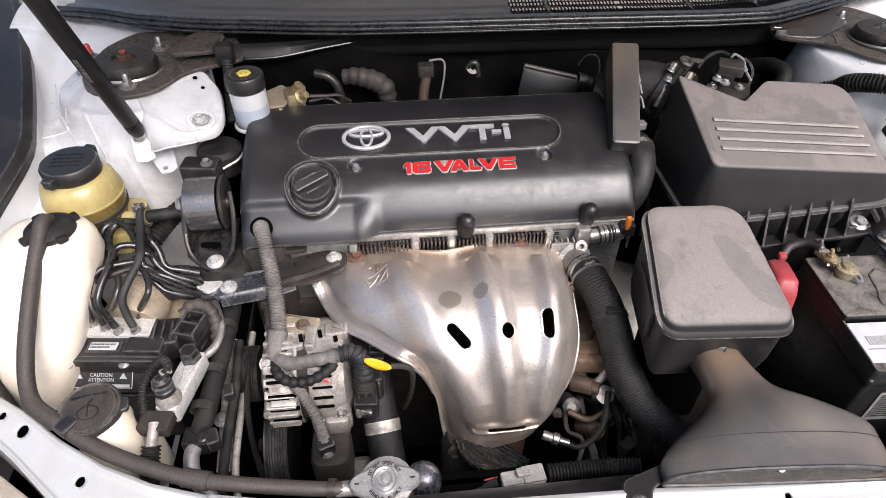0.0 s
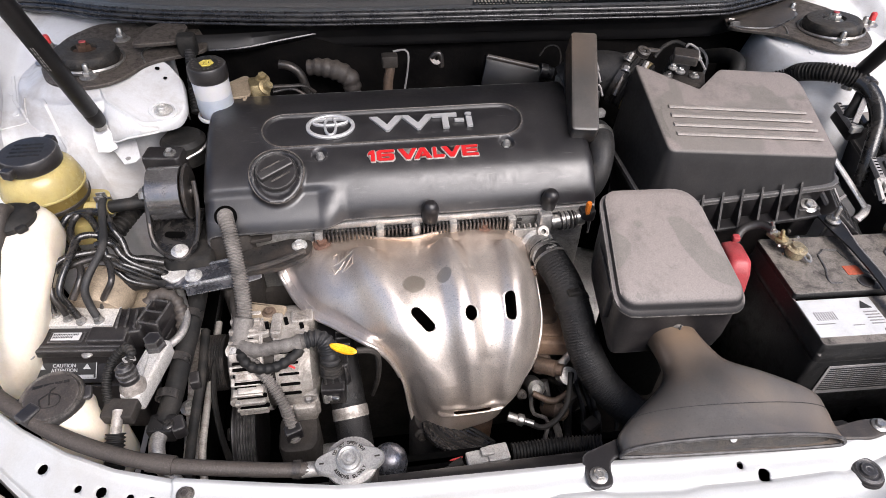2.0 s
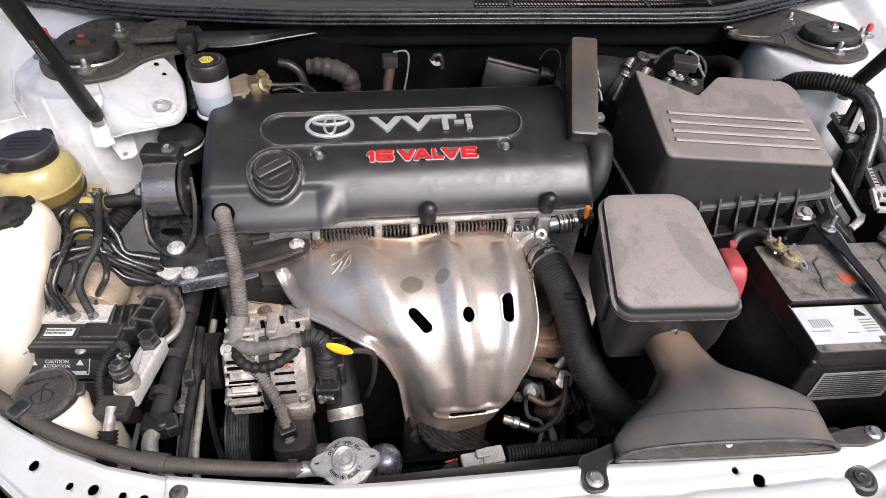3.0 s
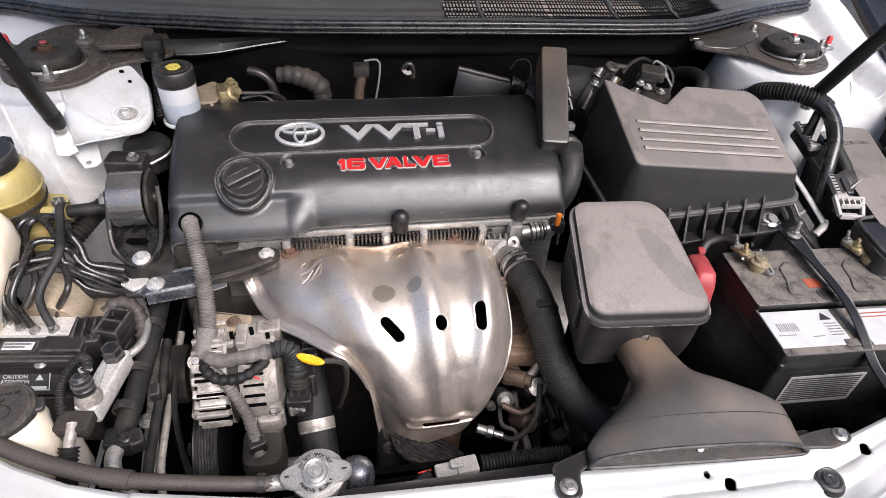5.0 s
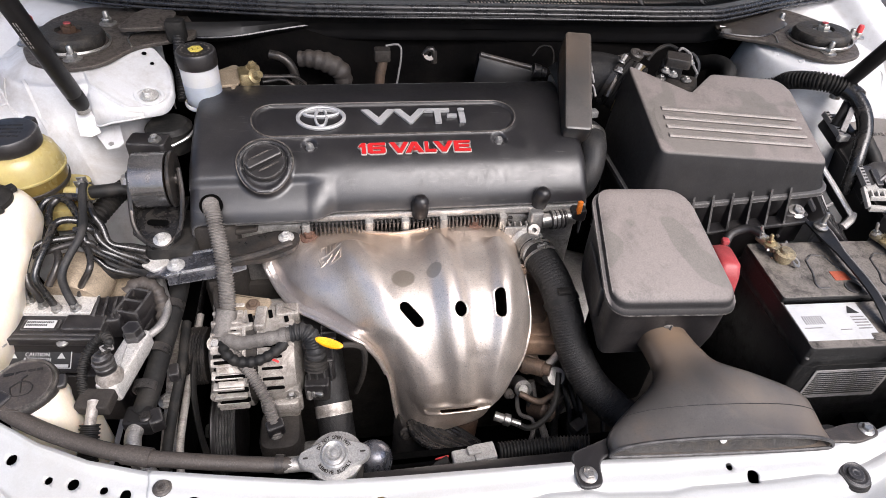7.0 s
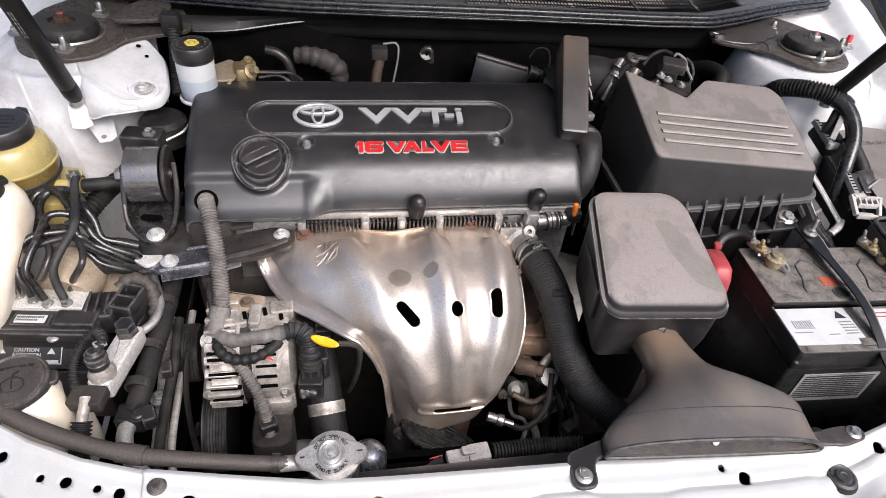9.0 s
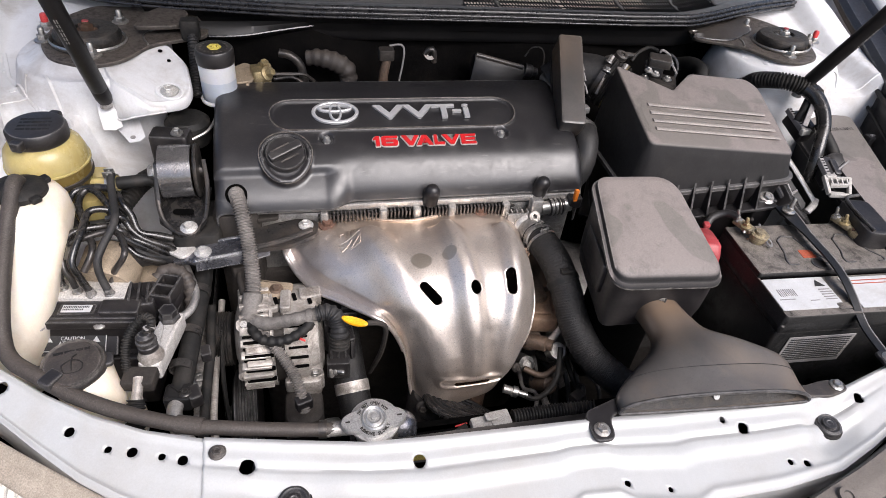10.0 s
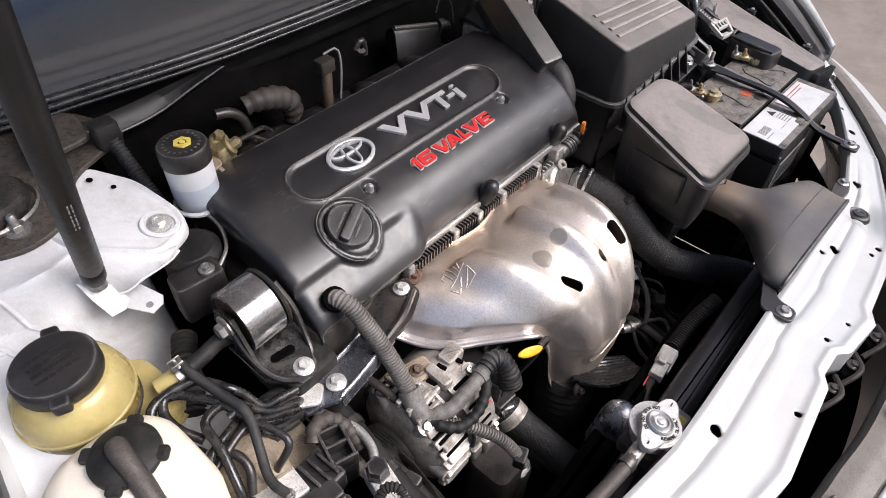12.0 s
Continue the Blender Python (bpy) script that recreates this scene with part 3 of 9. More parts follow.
def support(x0, x1, up, holes=()):
    """A strip of the radiator support between x0 and x1, with folded edges; v runs 0..1 across it, beyond that down the folds."""
    def fn(u, v):
        ry, fy = curve_y(REAR, u), curve_y(FRONT, u)
        w = np.clip(v, 0, 1)
        y = ry + (fy - ry) * w
        z = panel_z(u, w) + up
        z = np.where(v < 0, z + v * 0.20, z)
        z = np.where(v > 1, z - (v - 1) * 0.30, z)
        y = np.where(v > 1, y - (v - 1) * 0.02, y)
        return u, y, z
    n = int((x1 - x0) / 0.0028)
    v = np.r_[np.linspace(-0.12, 0, 5)[:-1], np.linspace(0, 1, 48), np.linspace(1, 1.14, 5)[1:]]
    u = np.linspace(x0, x1, n)
    return sheet_cut(fn, u, v, holes)


def sheet_cut(fn, u, v, holes):
    """As sheet(), with round holes given by their place in x and y and snapped there."""
    uu, vv = np.meshgrid(u, v, indexing="ij")
    x, y, z = fn(uu, vv)
    x, y, z = x.copy(), y.copy(), z.copy()
    nu, nv = uu.shape
    cx = (x[:-1, :-1] + x[1:, 1:]) / 2
    cy = (y[:-1, :-1] + y[1:, 1:]) / 2
    flatrow = ((vv[:-1, :-1] >= 0) & (vv[1:, 1:] <= 1))
    keep = np.ones(cx.shape, bool)
    for hx, hy, r in holes:
        out = (np.hypot(cx - hx, cy - hy) < r) & flatrow
        keep &= ~out
        touch, stay = np.zeros(uu.shape, bool), np.zeros(uu.shape, bool)
        for di in (0, 1):
            for dj in (0, 1):
                touch[di:nu - 1 + di, dj:nv - 1 + dj] |= out
                stay[di:nu - 1 + di, dj:nv - 1 + dj] |= ~out
        edge = touch & stay
        d = np.hypot(x - hx, y - hy) + 1e-9
        x = np.where(edge, hx + (x - hx) / d * r, x)
        y = np.where(edge, hy + (y - hy) / d * r, y)
    i, j = np.nonzero(keep)
    q = np.c_[i * nv + j, (i + 1) * nv + j, (i + 1) * nv + j + 1, i * nv + j + 1]
    return Shape(np.c_[x.ravel(), y.ravel(), z.ravel()], q.tolist())


thick(part("radiator_support_panel", support(-0.187, 0.66, 0.003, [(-0.147, 0.259, 0.0075), (0.018, 0.244, 0.0065), (0.103, 0.186, 0.004), (0.227, 0.194, 0.0035),
      (0.271, 0.182, 0.003), (0.366, 0.246, 0.0035), (0.388, 0.235, 0.0065), (0.426, 0.193, 0.0035), (0.445, 0.189, 0.004), (0.56, 0.253, 0.0065), (-0.06, 0.196, 0.0035)]), PAINT, body), 0.0016)
thick(part("lamp_side_panel", support(-0.47, -0.184, 0.0, [(-0.413, 0.399, 0.004), (-0.386, 0.379, 0.0064), (-0.312, 0.319, 0.0050), (-0.274, 0.295, 0.0036), (-0.252, 0.289, 0.0050),
      (-0.225, 0.281, 0.0035), (-0.206, 0.275, 0.0048)]), PAINT, body), 0.0016)
thick(part("lamp_side_panel", support(0.658, 0.885, 0.0, [(0.70, 0.30, 0.006), (0.76, 0.335, 0.0045), (0.81, 0.365, 0.006)]), PAINT, body), 0.0016)
part("panel_bolt", hex_bolt(pose(-0.174, 0.276, 0.8845), 0.0055, 0.005, 1.5), PLATE, body)
part("panel_bolt", hex_bolt(pose(-0.178, 0.222, 0.873), 0.0055, 0.005, 1.5), PLATE, body)
part("weld_nut", lathe([(0.0035, 0), (0.011, 0), (0.010, 0.004), (0.0055, 0.005), (0.0035, 0.004), (0.0035, 0)], pose(-0.079, 0.200, 0.864), 20, False), PAINT, body)


def rubber_stop(x, y, z, tilt=0):
    m = pose(x, y, z, tilt, 0, 0) @ Matrix.Diagonal((0.9, 0.9, 0.75, 1))
    st = thing("rubber_stop", (x, y, z), "round black rubber bonnet stop on the white panel", "rubber stop", "bonnet stops")
    part("pad", lathe([(0.0, 0), (0.0165, 0), (0.0175, 0.003), (0.0165, 0.0075), (0.0135, 0.009), (0.011, 0.0075), (0.0095, 0.0075), (0.0085, 0.011), (0.004, 0.0115), (0.003, 0.0105), (0, 0.0105)], m, 28), BLACK, st)
    part("base_ring", lathe([(0.0165, -0.001), (0.0195, -0.001), (0.0190, 0.0022), (0.0168, 0.0026), (0.0165, -0.001)], m, 32, False), RUBBER, st)
    return st


rubber_stop(-0.105, 0.223, 0.866)
rubber_stop(0.505, 0.2305, 0.8450)
part("front_seal", tube([(x, float(curve_y(FRONT, x)) - 0.016, 0.846) for x in np.linspace(0.62, 0.87, 16)], 0.0070, 10), RUBBER, body, "black rubber seal strip")
# added black sheet that paints the panel's holes as dark
part("hole_backing", sheet(lambda u, v: (u, curve_y(FRONT, u) + (curve_y(REAR, u) - curve_y(FRONT, u)) * v, np.full_like(u, 0.862)), np.linspace(-0.46, -0.19, 24), np.linspace(0.05, 0.95, 6)), SHADE, body)
rubber_stop(-0.446, 0.420, 0.886)


def bay_fn(side):
    """One side of the bay: outer shelf, slope to the chassis leg and the strut tower, as one pressed panel."""
    def fn(u, v):
        d = u                                     # distance inwards from the shelf's outer edge
        z = 0.992 - 0.10 * (1 - step01(0.42, 0.80, v)) + 0.045 * step01(0.85, 1.05, v) + 0.03 * (1 - step01(-0.02, 0.012, d))
        inner = 0.085 + 0.05 * step01(0.6, 0.75, v) + 0.2 * step01(0.90, 0.96, v)
        if side > 0:
            z = z - 0.14 * (1 - step01(0.738, 0.752, v))
        low = (0.70 if side > 0 else 0.60) + 0.10 * step01(0.35, 0.8, v)
        z = z + (low - z) * step01(inner, inner + (0.045 if side > 0 else 0.075), d)
        z = z - 0.012 * step01(0.0, 0.02, d) * (1 - step01(0.05, 0.075, d)) * step01(0.5, 0.6, v) * (1 - step01(0.72, 0.76, v))
        z = z - (0.40 * step01(0.14, 0.19, d) * (1 - step01(0.92, 0.97, v)) if side > 0 else 0.0)
        r = np.hypot(d - 0.142, (v - 0.852) * 0.95)
        tower = 1.036 - 0.010 * step01(0.06, 0.085, r) - (0.55 * step01(0.095, 0.20, r) if side > 0 else 0.26 * step01(0.090, 0.140, r))
        z = np.maximum(z, tower)
        x = -0.498 + d
        if side > 0:
            x = 2 * CX - x
        return x, v, z
    return fn


def bay_side(side):
    return sheet(bay_fn(side), np.linspace(-0.06, 0.235 if side < 0 else 0.31, 110 if side < 0 else 136), np.linspace(0.60 if side < 0 else 0.50, 1.13, 190))


for side in (-1, 1):
    thick(part("inner_wing", bay_side(side), BAY, body), 0.002)

# sealed laps and spot welds of the bay sheets
def on_bay(side, d, v):
    c = bay_fn(side)(np.array(float(d)), np.array(float(v)))
    return (float(c[0]), float(c[1]), float(c[2]) + 0.0005)


for side, path in ((-1, [(0.010, 0.90), (0.030, 0.84), (0.062, 0.790), (0.085, 0.755), (0.100, 0.715), (0.098, 0.68)]), (-1, [(-0.01, 0.77), (0.03, 0.765), (0.060, 0.775), (0.075, 0.785)]),
                   (-1, [(0.100, 0.775), (0.118, 0.745), (0.132, 0.722), (0.128, 0.705), (0.112, 0.700)]), (1, [(0.02, 0.92), (0.04, 0.86), (0.055, 0.80), (0.06, 0.765)]), (1, [(-0.02, 0.775), (0.05, 0.772), (0.10, 0.775)])):
    p = np.array(path)
    t = np.linspace(0, len(p) - 1, 60)
    run = [on_bay(side, np.interp(q, range(len(p)), p[:, 0]), np.interp(q, range(len(p)), p[:, 1])) for q in t]
    part("sheet_lap", tube(run, 0.0026, 8, 0.004, flat=0.5), BAY, body)
for side, d, v in ((-1, 0.088, 0.74), (-1, 0.105, 0.715), (-1, 0.118, 0.70), (-1, 0.045, 0.80), (-1, 0.02, 0.86), (1, 0.215, 0.86), (1, 0.225, 0.83), (1, 0.20, 0.80), (1, 0.235, 0.88), (1, 0.03, 0.82)):
    q = on_bay(side, d, v)
    part("spot_weld", lathe([(0, 0), (0.0045, 0), (0.0038, 0.0010), (0.002, 0.0006), (0, 0.0006)], aim(q, (0.5 * -side, -0.3, 0.8) if d > 0.15 else (0, -0.2, 1)), 14), BAY, body)

# rails under the wings; added near-black tray and panels paint the bay's depths dark
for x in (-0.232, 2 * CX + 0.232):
    part("chassis_rail", box((x, 0.55, 0.70), (0.035, 0.66, 0.10), 0.006, 0.004), SHADE, body)
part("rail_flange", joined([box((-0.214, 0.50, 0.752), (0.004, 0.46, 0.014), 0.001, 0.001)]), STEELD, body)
part("shade_tray", box((CX, 0.62, 0.345), (1.3, 0.86, 0.01), 0.02, 0.003), SHADE, body)
part("front_closing_panel", box((CX, 0.225, 0.57), (1.25, 0.008, 0.50), 0.003, 0.002), SHADE, body)
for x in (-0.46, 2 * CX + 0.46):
    part("side_closing_panel", box((x, 0.70, 0.55), (0.008, 0.70, 0.42), 0.003, 0.002), SHADE, body)

# bulkhead and cowl
LIP = [(-0.60, 1.08), (-0.447, 1.03), (-0.36, 0.985), (-0.271, 0.955), (-0.207, 0.942), (-0.12, 0.924), (-0.045, 0.912), (0.08, 0.903), (0.194, 0.899), (0.387, 0.895),
       (0.50, 0.895), (0.60, 0.902), (0.66, 0.925), (0.72, 0.955), (0.80, 0.992), (0.90, 1.03), (1.02, 1.08)]


def lip_z(x):
    return 1.072 - 0.012 * ((x - CX) / 0.6) ** 2


# both sheets carry the dark of this gap in their colour
part("bulkhead", sheet(lambda u, v: (u, 0.955 - 0.02 * np.cos(u * 9) * step01(0.6, 0.8, v), v), np.linspace(-0.45, 0.87, 90), np.linspace(0.34, 1.018, 50)), SHADE, body)
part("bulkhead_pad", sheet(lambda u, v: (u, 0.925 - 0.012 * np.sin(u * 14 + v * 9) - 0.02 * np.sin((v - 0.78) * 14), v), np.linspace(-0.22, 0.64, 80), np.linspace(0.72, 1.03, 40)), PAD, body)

cowl = thing("cowl_panel", (CX, 1.0, 1.03), "dusty dark grey plastic cowl panel below the windscreen", "cowl panel")


def cowl_fn(u, v):
    y0 = curve_y(LIP, u)
    y = y0 + v
    z = lip_z(u) - 0.002 + 0.10 * np.clip(v, 0, 1) ** 1.2 + 0.006 * np.exp(-((v - 0.055) / 0.012) ** 2)
    z = z - 0.010 * step01(0.02, 0.05, v) * (1 - step01(0.06, 0.085, v))
    return u, y, z


GRILLES = [(0.205, 0.262), (0.268, 0.378), (0.384, 0.492), (0.498, 0.606), (0.612, 0.705)]
cowl_u = np.linspace(-0.58, 1.0, 180)
panel = sheet(cowl_fn, cowl_u, np.linspace(0, 0.30, 60))
keep = []
for q in panel.f:
    c = panel.v[list(q)].mean(0)
    depth = c[1] - curve_y(LIP, c[0])
    if not (0.030 < depth < 0.105 and any(a < c[0] < b for a, b in GRILLES)):
        keep.append(q)
thick(part("panel", Shape(panel.v, keep), COWLP, cowl), 0.002)
for a, b in GRILLES:
    slats = []
    for x in np.arange(a, b, 0.0055):
        p = [cowl_fn(np.array(x), np.array(t)) for t in (0.027, 0.06, 0.108)]
        slats.append(tube([(float(c[0]), float(c[1]), float(c[2]) - 0.001) for c in p], 0.0014, 4, 0.02))
    for t in np.arange(0.031, 0.107, 0.0085):
        p = [cowl_fn(np.array(x), np.array(t)) for x in (a - 0.004, (a + b) / 2, b + 0.004)]
        slats.append(tube([(float(c[0]), float(c[1]), float(c[2]) - 0.0015) for c in p], 0.0011, 4, 0.03))
    part("grille", joined(slats), SKIRT, cowl)
# added black sheet standing in for the shade below the grille
part("grille_backing", sheet(lambda u, v: (u, curve_y(LIP, u) + v, np.full_like(u, 1.035)), np.linspace(0.19, 0.72, 30), np.linspace(0.01, 0.12, 5)), SHADE, cowl)
for dy_, dz_, r_ in ((-0.004, 0.001, 0.0050), (-0.0125, -0.003, 0.0036), (-0.0165, -0.0085, 0.0022)):
    part("seal", tube([(x, curve_y(LIP, x) + dy_, float(lip_z(x)) + dz_) for x in np.linspace(-0.58, 1.0, 45)], r_, 10, 0.01), SEALG, cowl, "glossy black rubber bonnet seal")


def cowl_front(u, v):
    y0, z0 = curve_y(LIP, u), lip_z(u)
    pro = np.array([(0, -0.012, -0.006), (0.012, -0.011, -0.012), (0.03, 0.004, -0.026), (0.05, 0.010, -0.040), (0.062, 0.012, -0.052), (0.10, 0.020, -0.070), (0.13, 0.030, -0.10)])
    dip = 1 + 0.25 * np.sin(u * 5 + 0.6)
    return u, y0 + np.interp(v, pro[:, 0], pro[:, 1]) * dip, z0 + np.interp(v, pro[:, 0], pro[:, 2])


thick(part("front_skirt", sheet(cowl_front, np.linspace(-0.30, 0.74, 120), np.linspace(0, 0.075, 30)), SKIRT, cowl), 0.002)


def cowl_wing(upper, lower, name, mat=PLATE):
    """A tapering sheet steel wing below the seal, from its upper and lower edge, with a turned rim."""
    a_, b_ = smooth_path(upper, 0.006)[0], smooth_path(lower, 0.006)[0]
    n = 40
    pick = lambda p: np.c_[[np.interp(np.linspace(0, 1, n), np.linspace(0, 1, len(p)), p[:, i]) for i in range(3)]].T
    a_, b_ = pick(a_), pick(b_)
    thick(part(name, loft([a_ + (0, 0.004, -0.006), a_, a_ * 0.5 + b_ * 0.5 + (0, -0.002, 0.003), b_, b_ + (0, 0.004, -0.008)], False, False), mat, cowl, "dusty black side wing"), 0.0015)
    part("wing_rim", tube([tuple(p) for p in b_], 0.0017, 6, 0.008), SEALG, cowl)


cowl_wing([(-0.245, 0.925, 1.047), (-0.214, 0.910, 1.047), (-0.129, 0.914, 1.046), (-0.055, 0.922, 1.045), (-0.003, 0.930, 1.042)], [(-0.245, 0.902, 1.032), (-0.216, 0.895, 1.030), (-0.155, 0.897, 1.030), (-0.090, 0.912, 1.034), (-0.006, 0.928, 1.040)], "side_wing", SKIRT)
cowl_wing([(0.612, 0.888, 1.044), (0.658, 0.903, 1.047), (0.713, 0.931, 1.048), (0.763, 0.960, 1.049)], [(0.613, 0.884, 1.040), (0.641, 0.872, 1.040), (0.680, 0.868, 1.041), (0.735, 0.900, 1.042)], "side_wing")

glass_m = thing("windscreen", (CX, 1.3, 1.14), "clear windscreen glass above the cowl", "windscreen")
part("pane", sheet(lambda u, v: (u, 1.20 + v * 0.85 + 0.12 * ((u - CX) / 0.7) ** 2, 1.125 + v * 0.55), np.linspace(-0.52, 0.94, 30), np.linspace(0, 1.2, 10)), TINT, glass_m)

# strut top plates, mounts and their nuts
for side, sx in ((-1, -0.356), (1, 0.769)):
    fl = lambda x: sx + (x if side < 0 else -x)
    st = thing("strut_top", (sx, 0.852, 1.036), "dusty black strut mount with its nut on a brown-black plate", "strut mount", "strut mounts")
    o = rounded([(fl(0.155), 0.900), (fl(0.125), 0.975), (fl(-0.02), 0.985), (fl(-0.055), 0.935), (fl(-0.062), 0.845), (fl(-0.038), 0.795), (fl(0.012), 0.775), (fl(0.052), 0.79), (fl(0.082), 0.845), (fl(0.155), 0.875)], 0.02)
    if side > 0:
        o = o[::-1]
    part("top_plate", slab(o, 1.034, 1.0395, 0.0012), TOPPL, st)
    part("plate_seam", tube([(fl(0.078), 0.842, 1.0402), (fl(0.068), 0.872, 1.0402), (fl(0.082), 0.893, 1.0402), (fl(0.115), 0.899, 1.0402), (fl(0.145), 0.908, 1.0402)], 0.0013, 6), ZINC, st)
    m = pose(sx, 0.852, 1.0395, -3, 3 * side * -1, 0)
    part("mount_cup", lathe([(0.0475, 0), (0.0495, 0.004), (0.0480, 0.0065), (0.0455, 0.003), (0.0455, 0), (0.0475, 0)], m, 40, False), ZINC, st)
    part("mount_rubber", lathe([(0.0, 0.002), (0.041, 0.002), (0.0435, 0.008), (0.0430, 0.014), (0.039, 0.0185), (0.024, 0.0205), (0.0170, 0.0200), (0.0150, 0.014), (0.0, 0.012)], m, 44), TOPRUB, st)
    part("centre_nut", stud_nut(m @ pose(0, 0, 0.015), 0.0095, 0.010, 0.004), RUSTY if side < 0 else ZINC, st)
    for dx, dy in ((0.0132, -0.0458), (0.0297, 0.0687), (-0.058, 0.004)):
        part("stud_nut", stud_nut(pose(fl(dx), 0.852 + dy, 1.0400), 0.0075, 0.008, 0.010), ZINC, st)
    part("paint_dab", lathe([(0, 0.0285), (0.0048, 0.0285), (0.0044, 0.0296), (0, 0.0299)], m, 12), REDP, st, "dab of red paint")

rc = thing("red_capped_stud", (-0.4205, 0.9001, 1.0400), "red plastic cap on a zinc stud of the strut tower", "capped stud")
part("nut", hex_bolt(pose(-0.4205, 0.9001, 1.0400), 0.0075, 0.008), ZINC, rc)
part("cap", lathe([(0, 0.006), (0.0050, 0.006), (0.0048, 0.015), (0.0035, 0.0175), (0, 0.0175)], pose(-0.4205, 0.9001, 1.0400) @ pose(0, 0, 0.002), 14), PINK, rc)
rc = thing("red_capped_stud", (0.856, 0.875, 1.03), "red plastic cap on a zinc stud of the strut tower", "capped stud")
part("nut", hex_bolt(pose(0.856, 0.875, 1.036), 0.0075, 0.008), ZINC, rc)
part("cap", lathe([(0, 0.006), (0.0050, 0.006), (0.0048, 0.015), (0.0035, 0.0175), (0, 0.0175)], pose(0.856, 0.875, 1.038), 14), PINK, rc)


# outer wings: rolled white edge, dark seal gutter inside it
RAIL = [(0.90, 1.22, 1.10), (0.820, 1.0, 1.062), (0.773, 0.87, 1.046), (0.738, 0.78, 1.035), (0.707, 0.67, 1.016), (0.688, 0.58, 0.985), (0.678, 0.49, 0.938), (0.650, 0.405, 0.893)]
LEFT_RAIL = [(0.87, 1.22, 1.10), (0.775, 1.03, 1.064), (0.715, 0.88, 1.047), (0.676, 0.76, 1.032), (0.663, 0.70, 1.022), (0.678, 0.62, 1.000), (0.694, 0.56, 0.975), (0.684, 0.49, 0.938), (0.655, 0.405, 0.893)]
for side in (-1, 1):
    p, s = smooth_path([(CX + side * a, b, c) for a, b, c in (RAIL if side > 0 else LEFT_RAIL)], 0.02)
    pro = [(-0.008, -0.024), (-0.008, -0.014), (0.0, -0.006), (0.020, -0.006), (0.034, -0.002), (0.042, 0.010), (0.060, 0.016), (0.095, 0.010), (0.135, -0.02), (0.165, -0.08), (0.180, -0.18), (0.185, -0.32), (0.175, -0.55)]
    seal, wing, inner = [], [], []
    for q in p:
        shrink = 0.35 + 0.65 * min(1, max(0, (q[1] - 0.38) / 0.25))
        ring = np.array([(q[0] + side * dx * (shrink if dx > 0 else 1), q[1], q[2] + dz) for dx, dz in pro])
        seal.append(ring[:6])
        inner.append(np.array([(q[0] + side * dx, q[1], q[2] + dz) for dx, dz in ((-0.012, -0.10), (-0.011, -0.05), (-0.010, -0.022), (-0.006, -0.018))]))
        wing.append(ring[5:])
    back = [r for r in inner if side < 0 or r[0][1] > 0.745]
    thick(part("wing_flange", loft(back, False, False), BAY, body), 0.0015)
    if side > 0:
        fore = [r for r in inner if r[0][1] < 0.765]
        thick(part("gutter_wall", loft(fore, False, False), BLACK, body), 0.0015)
        for dx, dz, r_ in ((-0.016, -0.030, 0.004), (-0.018, -0.060, 0.003)):
            part("gutter_seal", tube([(r[0][0] + dx + 0.0105, r[0][1], r[0][2] + 0.10 + dz) for r in fore[::2]], r_, 8), RUBBER, body)
    thick(part("wing_gutter", loft(seal, False, False), BLACK, body, "black plastic gutter"), 0.003)
    thick(part("outer_wing", loft(wing, False, False), PAINT, body), 0.0015)

# white rail that carries the support panel back along the wing
RW = [(0.842, 0.392, 0.868), (0.880, 0.440, 0.884), (0.903, 0.505, 0.915), (0.914, 0.580, 0.955), (0.922, 0.680, 0.995)]
rp_ = np.array(smooth_path(RW, 0.006)[0])
tang = np.gradient(rp_[:, :2], axis=0)
tang /= np.linalg.norm(tang, axis=1)[:, None]
rails = []
for p, t in zip(rp_, tang):
    nrm = np.array((t[1], -t[0]))
    rails.append(np.array([(p[0] + nrm[0] * k, p[1] + nrm[1] * k, p[2] + h) for k, h in ((-0.024, -0.020), (-0.023, -0.003), (-0.018, 0.0), (0.0, 0.002), (0.018, 0.0), (0.026, -0.004), (0.030, -0.030))]))
thick(part("wing_rail", loft(rails, False, False), PAINT, body), 0.0015)
for k in range(6):
    q = rp_[int(len(rp_) * (0.08 + 0.15 * k))]
    part("rail_hole", lathe([(0, 0), (0.0045, 0), (0.0045, 0.0008), (0, 0.0008)], aim(q + (0, 0, 0.0022), (0, -0.35, 1)), 16), SHADE, body)
part("inner_seal", tube([(p[0] - t[1] * 0.032, p[1] + t[0] * 0.032, p[2] - 0.006) for p, t in zip(rp_[::3], tang[::3])], 0.0065, 10), RUBBER, body)

# front end: grille surround, bumper skin, lamps
BUMP = [(-0.20, 0.215), (-0.10, 0.176), (-0.03, 0.155), (0.026, 0.140), (0.07, 0.134), (0.13, 0.125), (0.20, 0.121), (0.24, 0.121), (0.277, 0.123), (0.321, 0.127), (0.373, 0.136), (0.441, 0.156), (0.511, 0.177), (0.602, 0.212), (0.70, 0.262), (0.80, 0.325), (0.90, 0.405), (0.96, 0.47)]
bump_c = np.array(smooth_path([(a_, b_, 0) for a_, b_ in BUMP], 0.004)[0])


